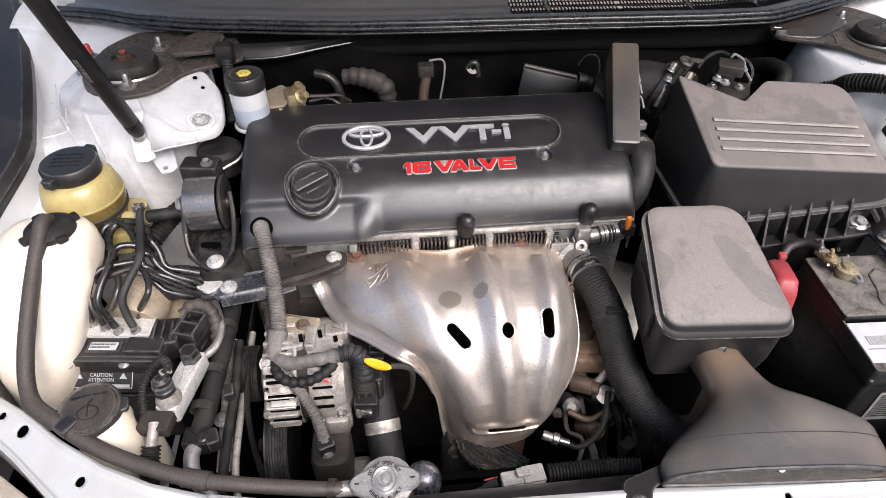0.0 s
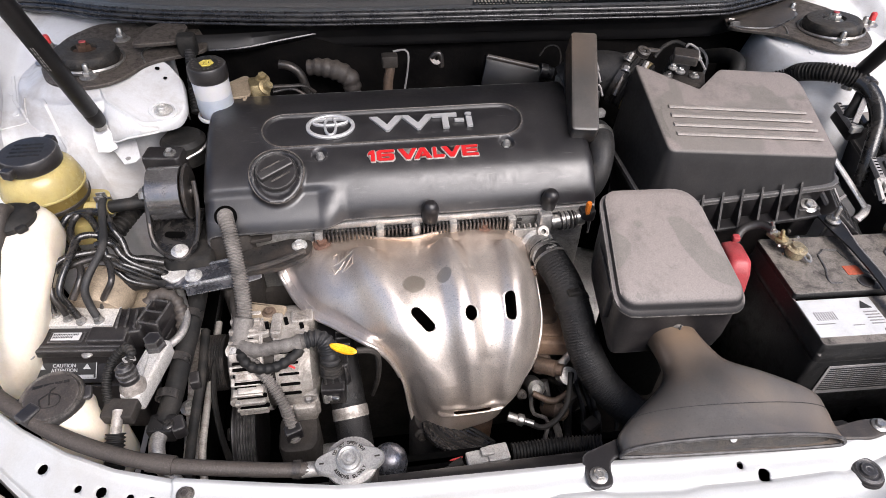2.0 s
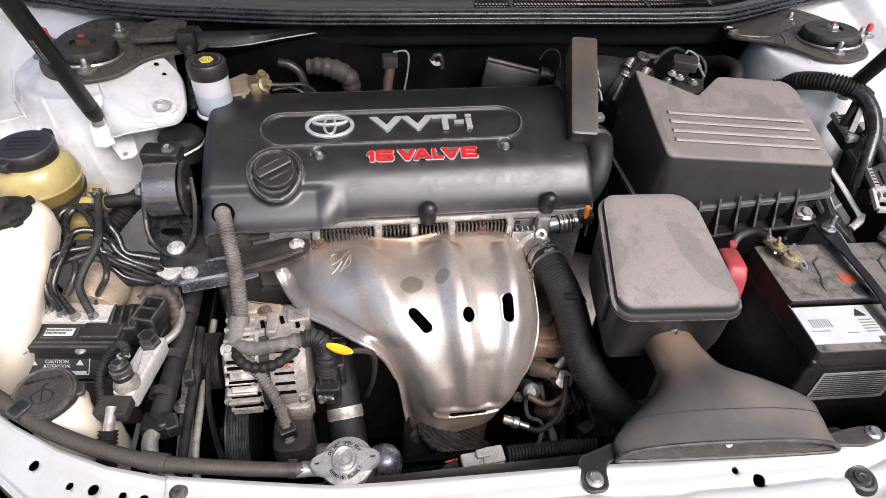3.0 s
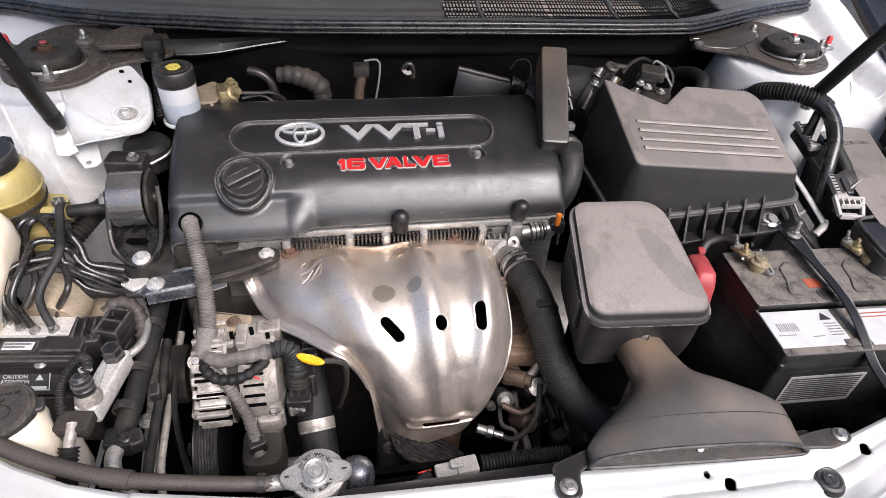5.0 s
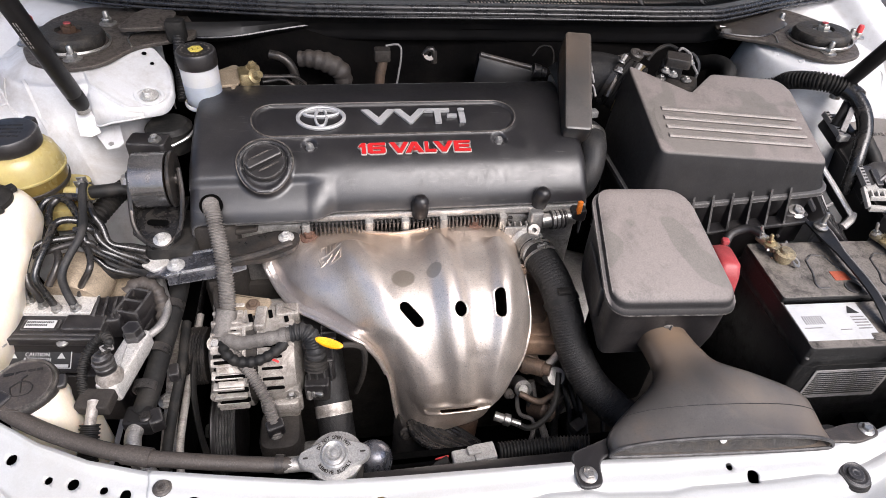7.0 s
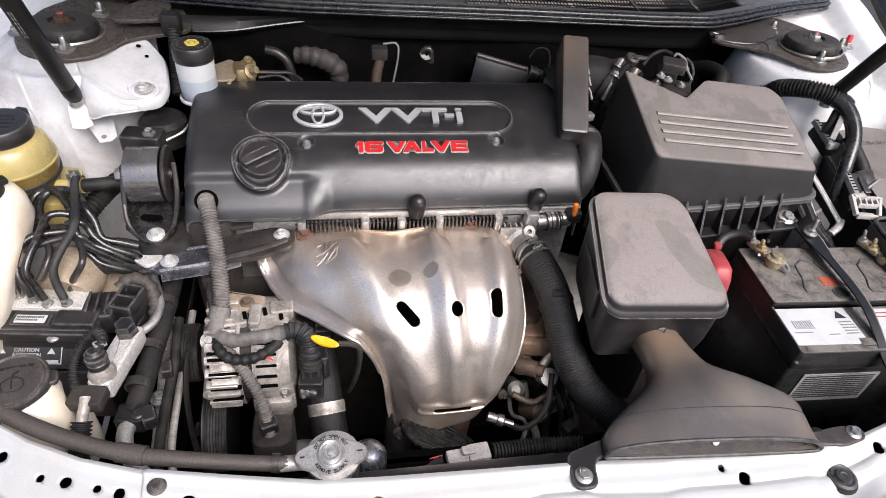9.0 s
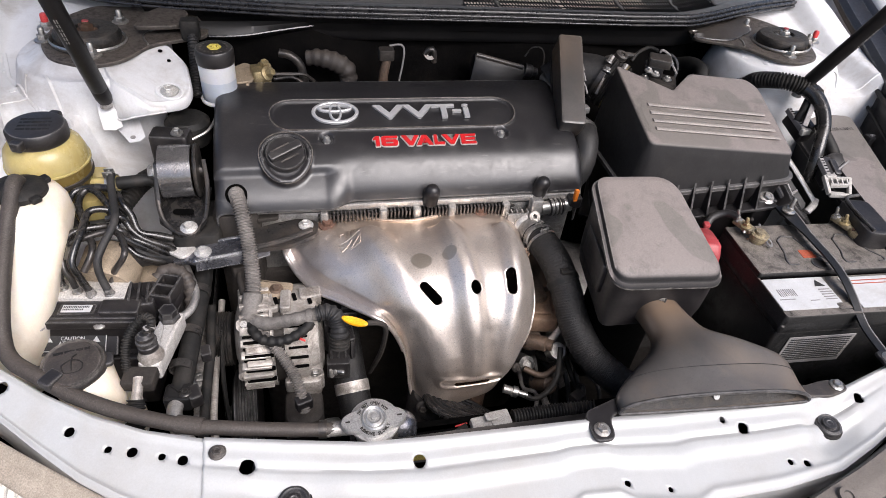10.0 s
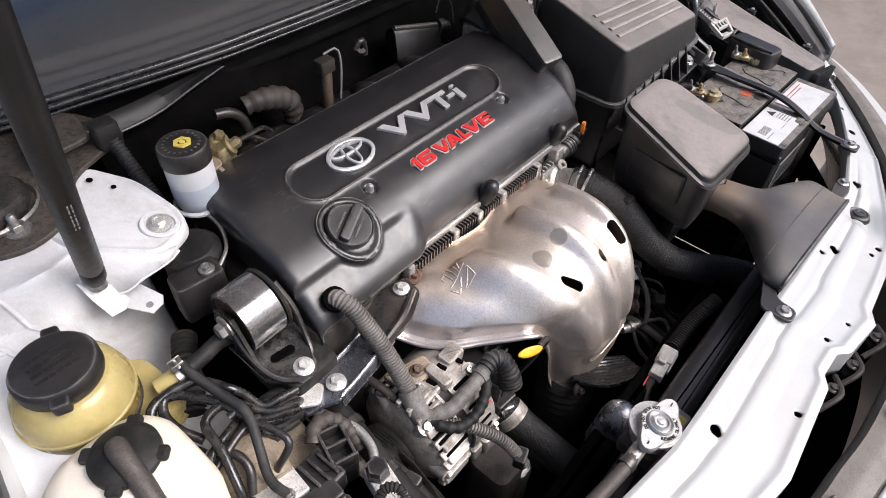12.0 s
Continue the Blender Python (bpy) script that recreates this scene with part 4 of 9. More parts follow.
def bumper_fn(u, v):
    """The bumper from the inner edge of its upper flange (v = 0) over the flange and down the skin."""
    y0 = np.interp(u, bump_c[:, 0], bump_c[:, 1])
    pro = np.array([(-0.01, 0.004, 0.845), (0, 0.0, 0.862), (0.018, -0.018, 0.8635), (0.036, -0.036, 0.860), (0.040, -0.038, 0.855), (0.044, -0.041, 0.856), (0.07, -0.072, 0.848), (0.12, -0.115, 0.805), (0.25, -0.150, 0.66), (0.5, -0.14, 0.36)])
    return u, y0 + np.interp(v, pro[:, 0], pro[:, 1]), np.interp(v, pro[:, 0], pro[:, 2])


thick(part("bumper_skin", sheet(bumper_fn, np.linspace(-0.10, 0.96, 110), np.r_[np.linspace(0.041, 0.12, 20), np.linspace(0.14, 0.5, 14)]), PAINT, body, "white bumper skin"), 0.003)
thick(part("bumper_flange", sheet(bumper_fn, np.linspace(-0.16, 0.96, 110), np.linspace(-0.01, 0.0385, 14)), FLANGE, body, "dusty grey-brown upper flange"), 0.003)
for x in (0.03, 0.17, 0.287, 0.352, 0.452, 0.56, 0.67):
    c = bumper_fn(np.array(x), np.array(0.017))
    part("clip", lathe([(0, 0), (0.0105, 0), (0.0095, 0.003), (0.0055, 0.0035), (0.0045, 0.002), (0, 0.002)], pose(float(c[0]), float(c[1]), float(c[2]) + 0.0005, 4), 20), FLANGE, body)
# unseen black sheet and beam paint the gap behind the bumper as shade
part("gap_backing", sheet(lambda u, v: (u, curve_y(FRONT, u) + 0.03 + (np.interp(u, bump_c[:, 0], bump_c[:, 1]) - curve_y(FRONT, u) - 0.05) * v, np.full_like(u, 0.70)), np.linspace(-0.16, 0.88, 40), np.linspace(0, 1, 6)), SHADE, body)
part("lower_beam", box((CX, 0.19, 0.70), (1.0, 0.05, 0.09), 0.01, 0.008), SHADE, body)

for side in (-1, 1):
    lamp = thing("headlamp", (CX + side * 0.53, 0.30, 0.70), "clear headlamp with a ribbed bright reflector beside the panel", "headlamp", "headlamps")
    g = np.linspace(0.40, 0.68, 40)
    def lens(u, v, side=side):
        a = (u - 0.40) / 0.28
        y0 = 0.208 + 0.178 * a + 0.02 * a * a
        return CX + side * u, y0 - 0.012 - v * 0.16 + 0.05 * v * a, (0.873 if side < 0 else 0.770) + 0.006 * a - 0.012 * step01(0, 0.1, v) - 0.15 * v ** 2.0
    def bowl(u, v, side=side):
        x, y, z = lens(u, v)
        return x, y, z - 0.007 - 0.0035 * np.abs(np.sin(u * 330))
    rim = lambda u, v: (lens(u, v)[0], lens(u, v)[1], lens(u, v)[2] + 0.003)
    thick(part("rim", sheet(rim, g, np.linspace(-0.02, 0.22, 9)), BEIGE, lamp), 0.004)
    part("reflector", sheet(bowl, np.linspace(0.40, 0.68, 200), np.linspace(0.16, 1, 24)), LAMPG, lamp)
    ob = part("lens", sheet(lens, g, np.linspace(0.02, 1.02, 16)), GLASS, lamp)
    ob.visible_shadow = False

# catch parts seen through the gap behind the bumper
for k, (x, y, z) in enumerate([(0.19, 0.165, 0.80), (0.235, 0.158, 0.805), (0.29, 0.150, 0.812)]):
    la = thing("bonnet_latch" if k == 0 else "latch_link", (x, y, z - 0.05), "greasy black steel latch piece below the front panel", "latch")
    part("plate", box((x, y, z), (0.024, 0.014, 0.045), 0.004, 0.003, 20 * k), SHADE, la)
    part("pin", tube([(x - 0.03, y, z + 0.02), (x, y - 0.012, z + 0.03), (x + 0.03, y, z + 0.022)], 0.0035, 8), GRIMY, la)
    part("screw", hex_bolt(pose(x + 0.008, y - 0.004, z + 0.025), 0.005, 0.005), STEELD, la)

# bonnet, open above and behind, on two gas struts
hood = thing("bonnet", (CX, 1.12, 1.10), "raised white painted bonnet with bare ribs below", "bonnet")
hm = Matrix.Translation((CX, 1.12, 1.10)) @ pose(0, 0, 0, -37, 0, 0)
def hood_fn(u, v):
    return u * (1 - 0.12 * v), -v * 1.0, 0.03 * (1 - (u / 0.7) ** 2) + 0.02 * v * (1 - v)
outer = sheet(hood_fn, np.linspace(-0.70, 0.70, 30), np.linspace(0, 1, 24))
thick(part("skin", outer.tr(hm @ pose(0, 0, 0.02)), PAINT, hood), 0.002)
thick(part("inner_panel", Shape(outer.v * (0.96, 0.96, 1), outer.f).tr(hm @ pose(0, -0.02, -0.005)), BAY, hood), 0.004)
for rx in (-0.35, 0.0, 0.35):
    part("rib", box((rx, -0.5, -0.012), (0.10, 0.85, 0.03), 0.02, 0.008).tr(hm), BAY, hood)
for side in (-1, 1):
    sx = -0.321 if side < 0 else 0.735
    b, e = Vector((sx, 0.731, 1.016)), Vector((sx + side * -0.004 + (-0.02 if side < 0 else 0.05), 0.495, 1.545))
    d = (e - b).normalized()
    gs = thing("gas_strut", b, "black gas strut that holds the bonnet up", "gas strut", "gas struts")
    part("socket", lathe([(0, -0.004), (0.009, -0.004), (0.0105, 0.004), (0.0105, 0.018), (0.008, 0.024), (0, 0.024)], aim(b, d), 18), SKIRT, gs)
    part("cylinder", lathe([(0, 0.02), (0.0095, 0.02), (0.0105, 0.024), (0.0105, 0.34), (0.0085, 0.345), (0, 0.345)], aim(b, d), 20), SKIRT, gs)
    part("rod", lathe([(0, 0.34), (0.005, 0.34), (0.005, (e - b).length), (0, (e - b).length)], aim(b, d), 12), STEELD, gs)
    part("sticker_print", joined([box((dx, -0.0103, 0.112 + 0.0065 * k), (0.0011, 0.0008, 0.0030 + 0.0012 * (k % 3)), 0.0002, 0.0001) for dx in (-0.0016, 0.0010) for k in range(6)]).tr(aim(b, d)), GREYC, gs)
    part("ball_stud", lathe([(0, -0.012), (0.008, -0.012), (0.006, 0.0), (0, 0.0)], aim(b, (0, 0, 1)), 14), ZINC, gs)

# ---- engine ----
engine = thing("engine", (0.06, 0.70, 0.35), "transverse four-cylinder engine of dirty cast aluminium", "engine")
part("block", box((0.07, 0.70, 0.60), (0.46, 0.20, 0.42), 0.02, 0.01), GRIMY, engine)
part("cylinder_head", box((0.065, 0.705, 0.845), (0.50, 0.19, 0.12), 0.01, 0.006), ALU, engine)
part("head_flange", box((0.075, 0.612, 0.9165), (0.49, 0.018, 0.010), 0.003, 0.002), CLEAN, engine)
rib = box((0, 0, 0), (0.0028, 0.010, 0.016), 0.0006, 0.0005)
ribs_mesh = mesh_of("rib", rib, STEELD)
for i in range(52):
    ob = new("rib", ribs_mesh)
    ob.parent, ob.location = engine, Vector((-0.055 + 0.0052 * i, 0.600, 0.904)) - ORIGIN[engine]
for z in (0.9045, 0.897):
    part("rib_rail", box((0.08, 0.604, z), (0.28, 0.004, 0.003), 0.001, 0.001), STEELD, engine)
for x in (-0.052, 0.028, 0.075, 0.125, 0.205):
    part("head_boss", box((x, 0.600, 0.903), (0.011, 0.012, 0.022), 0.003, 0.002), ALU, engine)
part("timing_case", box((-0.165, 0.70, 0.74), (0.06, 0.22, 0.36), 0.02, 0.01), GRIMY, engine)
part("gearbox_bell", lathe([(0, 0), (0.13, 0), (0.15, 0.03), (0.12, 0.14), (0, 0.15)], aim((0.30, 0.66, 0.60), (1, 0, 0)), 36), ALU, engine)
part("gearbox_case", box((0.50, 0.62, 0.56), (0.30, 0.24, 0.22), 0.05, 0.03), GRIMY, engine)
part("side_casting", box((0.225, 0.535, 0.77), (0.06, 0.08, 0.10), 0.01, 0.006), BROWN, engine)
part("side_casting", box((0.262, 0.545, 0.79), (0.05, 0.05, 0.055), 0.006, 0.004, 8), BROWN, engine)
for i, (x, y, z, r) in enumerate([(0.235, 0.49, 0.745, 0.016), (0.222, 0.47, 0.715, 0.012), (0.255, 0.475, 0.72, 0.010), (0.24, 0.44, 0.70, 0.014)]):
    part("boss", lathe([(0, 0), (r, 0), (r, 0.03), (r * 0.6, 0.034), (r * 0.5, 0.03), (0, 0.03)], aim((x, y, z), (0.2 * i - 0.2, -0.7, 0.6)), 16), (BROWN, ALU, GRIMY, BROWN)[i], engine)
part("gearbox_lid", slab(rounded([(0.212, 0.470), (0.262, 0.462), (0.280, 0.510), (0.276, 0.530), (0.222, 0.536)], 0.006), 0.780, 0.806, 0.004), RUSTL, engine)
part("lid_step", slab(rounded([(0.226, 0.478), (0.254, 0.474), (0.262, 0.506), (0.230, 0.512)], 0.004), 0.806, 0.811, 0.002), RUSTL, engine)
part("side_plate", box((0.236, 0.545, 0.835), (0.040, 0.010, 0.075), 0.003, 0.002, 6), BROWN, engine)
part("side_plate", box((0.232, 0.500, 0.792), (0.046, 0.030, 0.012), 0.003, 0.002, 4), BROWN, engine)
part("solenoid", lathe([(0, 0), (0.011, 0), (0.011, 0.026), (0.008, 0.028), (0.008, 0.036), (0, 0.036)], aim((0.222, 0.462, 0.770), (0.7, -0.5, 0.2)), 18), BROWN, engine)
part("solenoid", lathe([(0, 0), (0.009, 0), (0.009, 0.020), (0.012, 0.021), (0.012, 0.026), (0, 0.026)], aim((0.255, 0.452, 0.752), (0.1, -0.6, 0.8)), 18), ALU, engine)
part("gallery_pipe", tube([(0.205, 0.47, 0.78), (0.232, 0.462, 0.772), (0.252, 0.455, 0.775), (0.272, 0.47, 0.79)], 0.0055, 10), WEATH, engine)
part("gallery_pipe", tube([(0.215, 0.44, 0.735), (0.24, 0.428, 0.73), (0.262, 0.432, 0.74)], 0.0045, 10), BROWN, engine)
for bx, by, bz_ in ((0.222, 0.536, 0.872), (0.25, 0.536, 0.872), (0.222, 0.536, 0.806), (0.214, 0.49, 0.80), (0.25, 0.492, 0.80)):
    part("case_bolt", hex_bolt(aim((bx, by, bz_), (0, -0.9, 0.4)), 0.005, 0.006), BROWN, engine)
part("shift_rod", tube([(0.20, 0.50, 0.76), (0.24, 0.47, 0.755), (0.28, 0.46, 0.74)], 0.005, 8), ZINC, engine)
part("exhaust_pipe", tube([(0.125, 0.475, 0.80), (0.13, 0.462, 0.74), (0.13, 0.452, 0.68), (0.125, 0.45, 0.52)], 0.036, 24, 0.01), RUSTY, engine)
part("catalyst_shell", lathe([(0, 0)] + [(0.038 + 0.0045 * (i % 2), 0.012 + 0.0075 * i) for i in range(30)] + [(0.036, 0.245), (0, 0.245)], aim((0.082, 0.432, 0.475), (0.03, 0.0, 1)), 36), GRIMY, engine)
part("cam_sensor", lathe([(0, 0), (0.010, 0), (0.010, 0.012), (0.0125, 0.013), (0.0125, 0.024), (0.009, 0.026), (0.009, 0.034), (0.011, 0.035), (0.011, 0.046), (0.006, 0.048), (0, 0.048)], aim((0.258, 0.597, 0.902), (1, 0.08, 0.05)), 20), ZINC, engine)
part("stud_bridge", box((0.250, 0.598, 0.905), (0.018, 0.018, 0.03), 0.004, 0.003), CLEAN, engine)
part("vent_ring", lathe([(0.0035, 0), (0.0085, 0), (0.0085, 0.009), (0.0075, 0.010), (0.0035, 0.010), (0.0035, 0)], aim((0.245, 0.588, 0.893), (0, -0.7, 0.7)), 18, False), WEATH, engine)
part("vent_stem", lathe([(0, -0.022), (0.008, -0.022), (0.007, 0.004), (0, 0.004)], aim((0.247, 0.600, 0.902), (0.05, -0.3, 1)), 16), WEATH, engine)
for k in range(7):
    part("sensor_groove", lathe([(0.0112, 0), (0.0136, 0.0004), (0.0136, 0.0016), (0.0112, 0.002), (0.0112, 0)], aim((0.270 + 0.0030 * k, 0.598 + 0.0002 * k, 0.9025), (1, 0.08, 0.05)), 18, False), ZINC if k % 2 else STEELD, engine)
for k in range(5):
    part("cast_rib", box((0.206 + 0.008 * k, 0.596, 0.886), (0.0026, 0.008, 0.030), 0.001, 0.0008), WEATH, engine)
for k in range(3):
    part("cast_mark", box((0.212 + 0.009 * k, 0.5905, 0.872), (0.005, 0.002, 0.007), 0.0006, 0.0004), WEATH, engine)
part("water_outlet", lathe([(0, 0), (0.024, 0), (0.024, 0.012), (0.019, 0.016), (0.019, 0.05), (0, 0.05)], aim((0.238, 0.590, 0.872), (0.05, -0.9, 0.35)), 24), ALU, engine)
part("stamped_plate", box((0.222, 0.590, 0.89), (0.03, 0.004, 0.02), 0.001, 0.001), CLEAN, engine)

# plastic cover over the cam cover
cover = thing("engine_cover", (0.065, 0.70, 0.925), "matt black plastic engine cover with silver and red raised letters", "engine cover")
PRO = np.array([(0.805, 0.999), (0.765, 1.003), (0.72, 1.0005), (0.67, 0.9855), (0.648, 0.977), (0.634, 0.968), (0.622, 0.955), (0.612, 0.940), (0.606, 0.924)])
pp, ps = smooth_path([(0, y, z) for y, z in PRO], 0.001)
PL = ps[-1]


def v_of(y):
    """The run along the cover's section at depth y."""
    return float(np.interp(-y, -pp[:, 1], ps))


def capsule(u, v, a, b, c):
    t = np.clip(u, a, b)
    return np.hypot(u - t, v - c)


OV = v_of(0.7115)
OC = (-0.097, v_of(0.646))
X0, X1, ED = -0.190, 0.322, 0.014


def cover_fn(u, v):
    y = np.interp(np.clip(v, 0, PL), ps, pp[:, 1])
    z = np.interp(np.clip(v, 0, PL), ps, pp[:, 2])
    ty, tz = np.gradient(pp[:, 1]), np.gradient(pp[:, 2])
    tl = np.hypot(ty, tz)
    ny = np.interp(np.clip(v, 0, PL), ps, -tz / tl) * -1
    nz = np.interp(np.clip(v, 0, PL), ps, -ty / tl)
    ny = np.where(ny > 0, -ny, ny)
    x = np.clip(u, X0, X1)
    # rounded sides that fall away
    over = np.maximum(np.maximum(X0 + ED - u, u - (X1 - ED)), 0)
    ang = np.minimum(over / ED, 1.2)
    drop = ED * (1 - np.cos(np.minimum(ang, 1.2))) + np.maximum(over - 1.2 * ED, 0)
    x = np.where(u < X0 + ED, X0 + ED - ED * np.sin(np.minimum(ang, 1.57)), x)
    x = np.where(u > X1 - ED, X1 - ED + ED * np.sin(np.minimum(ang, 1.57)), x)
    # recessed oval with its rim
    d = capsule(u, v, -0.117 + 0.031, 0.235 - 0.031, OV)
    h = -0.0028 * (1 - step01(0.0255, 0.029, d)) + 0.0016 * np.exp(-((d - 0.0305) / 0.0018) ** 2)
    # collar of the filler cap
    q = np.hypot(u - OC[0], (v - OC[1]))
    h = h + 0.0040 * (1 - step01(0.0325, 0.0360, q)) - 0.0032 * (1 - step01(0.0275, 0.0290, q))
    # sunken nut wells
    for wx, wy in ((-0.042, 0.669), (0.206, 0.671)):
        h = h - 0.006 * (1 - step01(0.0075, 0.0105, np.hypot(u - wx, v - v_of(wy))))
    # front left shelf and lobe
    low = step01(v_of(0.634), v_of(0.626), v)
    h = h - 0.006 * low * (1 - step01(-0.050, -0.020, u)) * step01(0.032, 0.040, q)
    y = y - 0.018 * (1 - step01(-0.045, -0.01, u)) * step01(v_of(0.645), PL, v)
    # two small swellings over the studs
    y = y + ny * h
    z = z + nz * h - drop
    z = np.where(v < 0, z + v * 1.2, z)
    y = np.where(v < 0, y - v * 0.2, y)
    return x, y, z


cu = np.r_[np.linspace(X0 - 0.05, X0 + ED, 16)[:-1], np.linspace(X0 + ED, X1 - ED, 240), np.linspace(X1 - ED, X1 + 0.05, 16)[1:]]
cv = np.r_[np.linspace(-0.04, 0, 6)[:-1], np.linspace(0, PL, 118)]
thick(part("shell", sheet(cover_fn, cu, cv), COVER, cover, sharp=50), 0.0025)


def on_cover(x, y, up=0.0):
    """A pose on the cover's upper face."""
    v = v_of(y)
    a = np.array(cover_fn(np.array(x), np.array(v - 0.004)), float)
    b = np.array(cover_fn(np.array(x), np.array(v + 0.004)), float)
    tilt = math.degrees(math.atan2(a[2] - b[2], a[1] - b[1]))
    c = (a + b) / 2
    return pose(c[0], c[1], c[2], tilt, 0, 0) @ pose(0, 0, up)


for i, (ch, x, w) in enumerate((("V", 0.0465, 0.046), ("V", 0.0885, 0.046), ("T", 0.126, 0.034), ("-", 0.1455, 0.013), ("i", 0.159, 0.0095))):
    h = 0.0045 if ch == "-" else (0.0265 if ch == "i" else 0.0265)
    m = on_cover(x + 0.002, 0.7125, 0.0005)
    part("letter", words(ch, w, h, 0.0035, m, bold=0.0 if ch in "-i" else 0.03), SILVER, cover, "silver raised letter")
# wide angular letters: outlines in parts of the letter's own width and height
GLYPH = {"1": [(0.0, 0.72), (0.45, 1.0), (1.0, 1.0), (1.0, 0.0), (0.42, 0.0), (0.42, 0.66), (0.0, 0.60)],
         "6": [(1.0, 0.78), (1.0, 1.0), (0.16, 1.0), (0.0, 0.86), (0.0, 0.14), (0.14, 0.0), (0.88, 0.0), (1.0, 0.14), (1.0, 0.48), (0.88, 0.62), (0.29, 0.62), (0.29, 0.41), (0.72, 0.41), (0.72, 0.21), (0.28, 0.21), (0.28, 0.78)],
         "V": [(0.0, 1.0), (0.27, 1.0), (0.52, 0.36), (0.76, 1.0), (1.0, 1.0), (0.62, 0.0), (0.40, 0.0)],
         "A": [(0.0, 0.0), (0.36, 1.0), (0.64, 1.0), (1.0, 0.0), (0.72, 0.0), (0.65, 0.22), (0.40, 0.22), (0.44, 0.42), (0.58, 0.42), (0.50, 0.66), (0.27, 0.0)],
         "L": [(0.0, 1.0), (0.30, 1.0), (0.30, 0.25), (1.0, 0.25), (0.92, 0.0), (0.0, 0.0)],
         "E": [(0.0, 1.0), (1.0, 1.0), (0.97, 0.79), (0.28, 0.79), (0.28, 0.61), (0.92, 0.61), (0.90, 0.40), (0.28, 0.40), (0.28, 0.22), (0.98, 0.22), (1.0, 0.0), (0.0, 0.0)]}


def glyph(ch, w, h, depth, m, grow=0.0):
    """A raised angular letter, middle at the pose."""
    o = (np.array(GLYPH[ch]) - 0.5) * (w, h)
    if np.sum(o[:, 0] * np.roll(o[:, 1], -1) - np.roll(o[:, 0], -1) * o[:, 1]) < 0:
        o = o[::-1]
    if grow:
        o = inset(rounded(o, 0.0009, 2), -grow)
    return loft([lift(o, 0.0), lift(o, depth)]).tr(m)


RED0, REDW = 0.0195, 0.1455
for ch, a0, a1 in (("1", 0.0, 0.062), ("6", 0.078, 0.235), ("V", 0.272, 0.440), ("A", 0.412, 0.572), ("L", 0.585, 0.690), ("V", 0.668, 0.842), ("E", 0.850, 1.0)):
    m = on_cover(RED0 + REDW * (a0 + a1) / 2, 0.6600, 0.0)
    part("letter", glyph(ch, REDW * (a1 - a0), 0.0165, 0.0030, m @ pose(0, 0, 0.0004)), REDL, cover, "red raised letter")
    part("letter_edge", glyph(ch, REDW * (a1 - a0), 0.0165, 0.0016, m @ pose(0, 0, 0.0002), 0.0013), PLUGG, cover, "worn pale border")


def cover_line(pts, r, up=0.0):
    """A thin bead laid on the cover along u, v points."""
    out = []
    for u, v in pts:
        c = cover_fn(np.array(u), np.array(v))
        out.append((float(c[0]), float(c[1]), float(c[2]) + up))
    return tube(out, r, 6, 0.004)


oval = [(0.204 + 0.0300 * math.cos(t), OV + 0.0300 * math.sin(t)) for t in np.linspace(-math.pi / 2, math.pi / 2, 33)]
oval += [(x, OV + 0.0300) for x in np.linspace(0.196, -0.078, 50)]
oval += [(-0.086 + 0.0300 * math.cos(t), OV + 0.0300 * math.sin(t)) for t in np.linspace(math.pi / 2, 1.5 * math.pi, 33)]
oval += [(x, OV - 0.0300) for x in np.linspace(-0.078, 0.204, 50)]
part("oval_bead", cover_line(oval, 0.0011), PLATE, cover, "worn grey bead")
part("collar_bead", cover_line([(OC[0] + 0.0345 * math.cos(t), OC[1] + 0.0345 * math.sin(t)) for t in np.linspace(0, 2 * math.pi, 61)], 0.0010, 0.0015), PLATE, cover)
em = on_cover(-0.027, 0.7145, 0.0)
a = np.linspace(0, 2 * math.pi, 48, endpoint=False)


def oval_ring(rx, ry, w, m):
    rings = []
    for k, z in ((1, 0), (1, 0.003), (1 - w / rx * 0.3, 0.004), (1 - w / rx * 0.8, 0.004), (1 - w / rx, 0.003), (1 - w / rx, 0)):
        kk = (ry - (1 - k) * rx) / ry
        rings.append(np.c_[rx * k * np.cos(a), ry * kk * np.sin(a), np.full(48, z)])
    return loft(rings, cap=False).tr(m)


part("badge_ring", oval_ring(0.0325, 0.0225, 0.005, em), SILVER, cover, "plain silver oval badge")
part("badge_bar", oval_ring(0.024, 0.008, 0.0035, em @ pose(0, 0.008, 0)), SILVER, cover)
part("badge_bar", oval_ring(0.009, 0.018, 0.0035, em), SILVER, cover)
cap_m = on_cover(-0.097, 0.646, 0.0)
fcap = part("filler_cap", lathe([(0, 0.0), (0.0265, 0.0), (0.0265, 0.0055), (0.0250, 0.0080), (0.0240, 0.0060), (0, 0.0060)], cap_m, 36), BLACK, cover, "glossy black oil filler cap")
part("grip", slab(rr(0.046, 0.0115, 0.003), 0.005, 0.0145, 0.002).tr(cap_m @ pose(0, 0, 0, 0, 0, 28)), BLACK, fcap)
part("cap_print", bars([(-0.016, 0.012, 0.010, 0.0022), (-0.012, 0.014, -0.010, 0.0022)], cap_m @ pose(0, 0, 0.0062, 0, 0, 28), 3), PLATE, fcap)
for wx, wy in ((-0.042, 0.669), (0.206, 0.671)):
    part("acorn_nut", hex_bolt(on_cover(wx, wy, -0.004), 0.0058, 0.006, 1.4) + lathe([(0, 0.004), (0.0045, 0.004), (0.0045, 0.009), (0.0025, 0.012), (0, 0.0125)], on_cover(wx, wy, -0.003), 14), CAPM, cover)
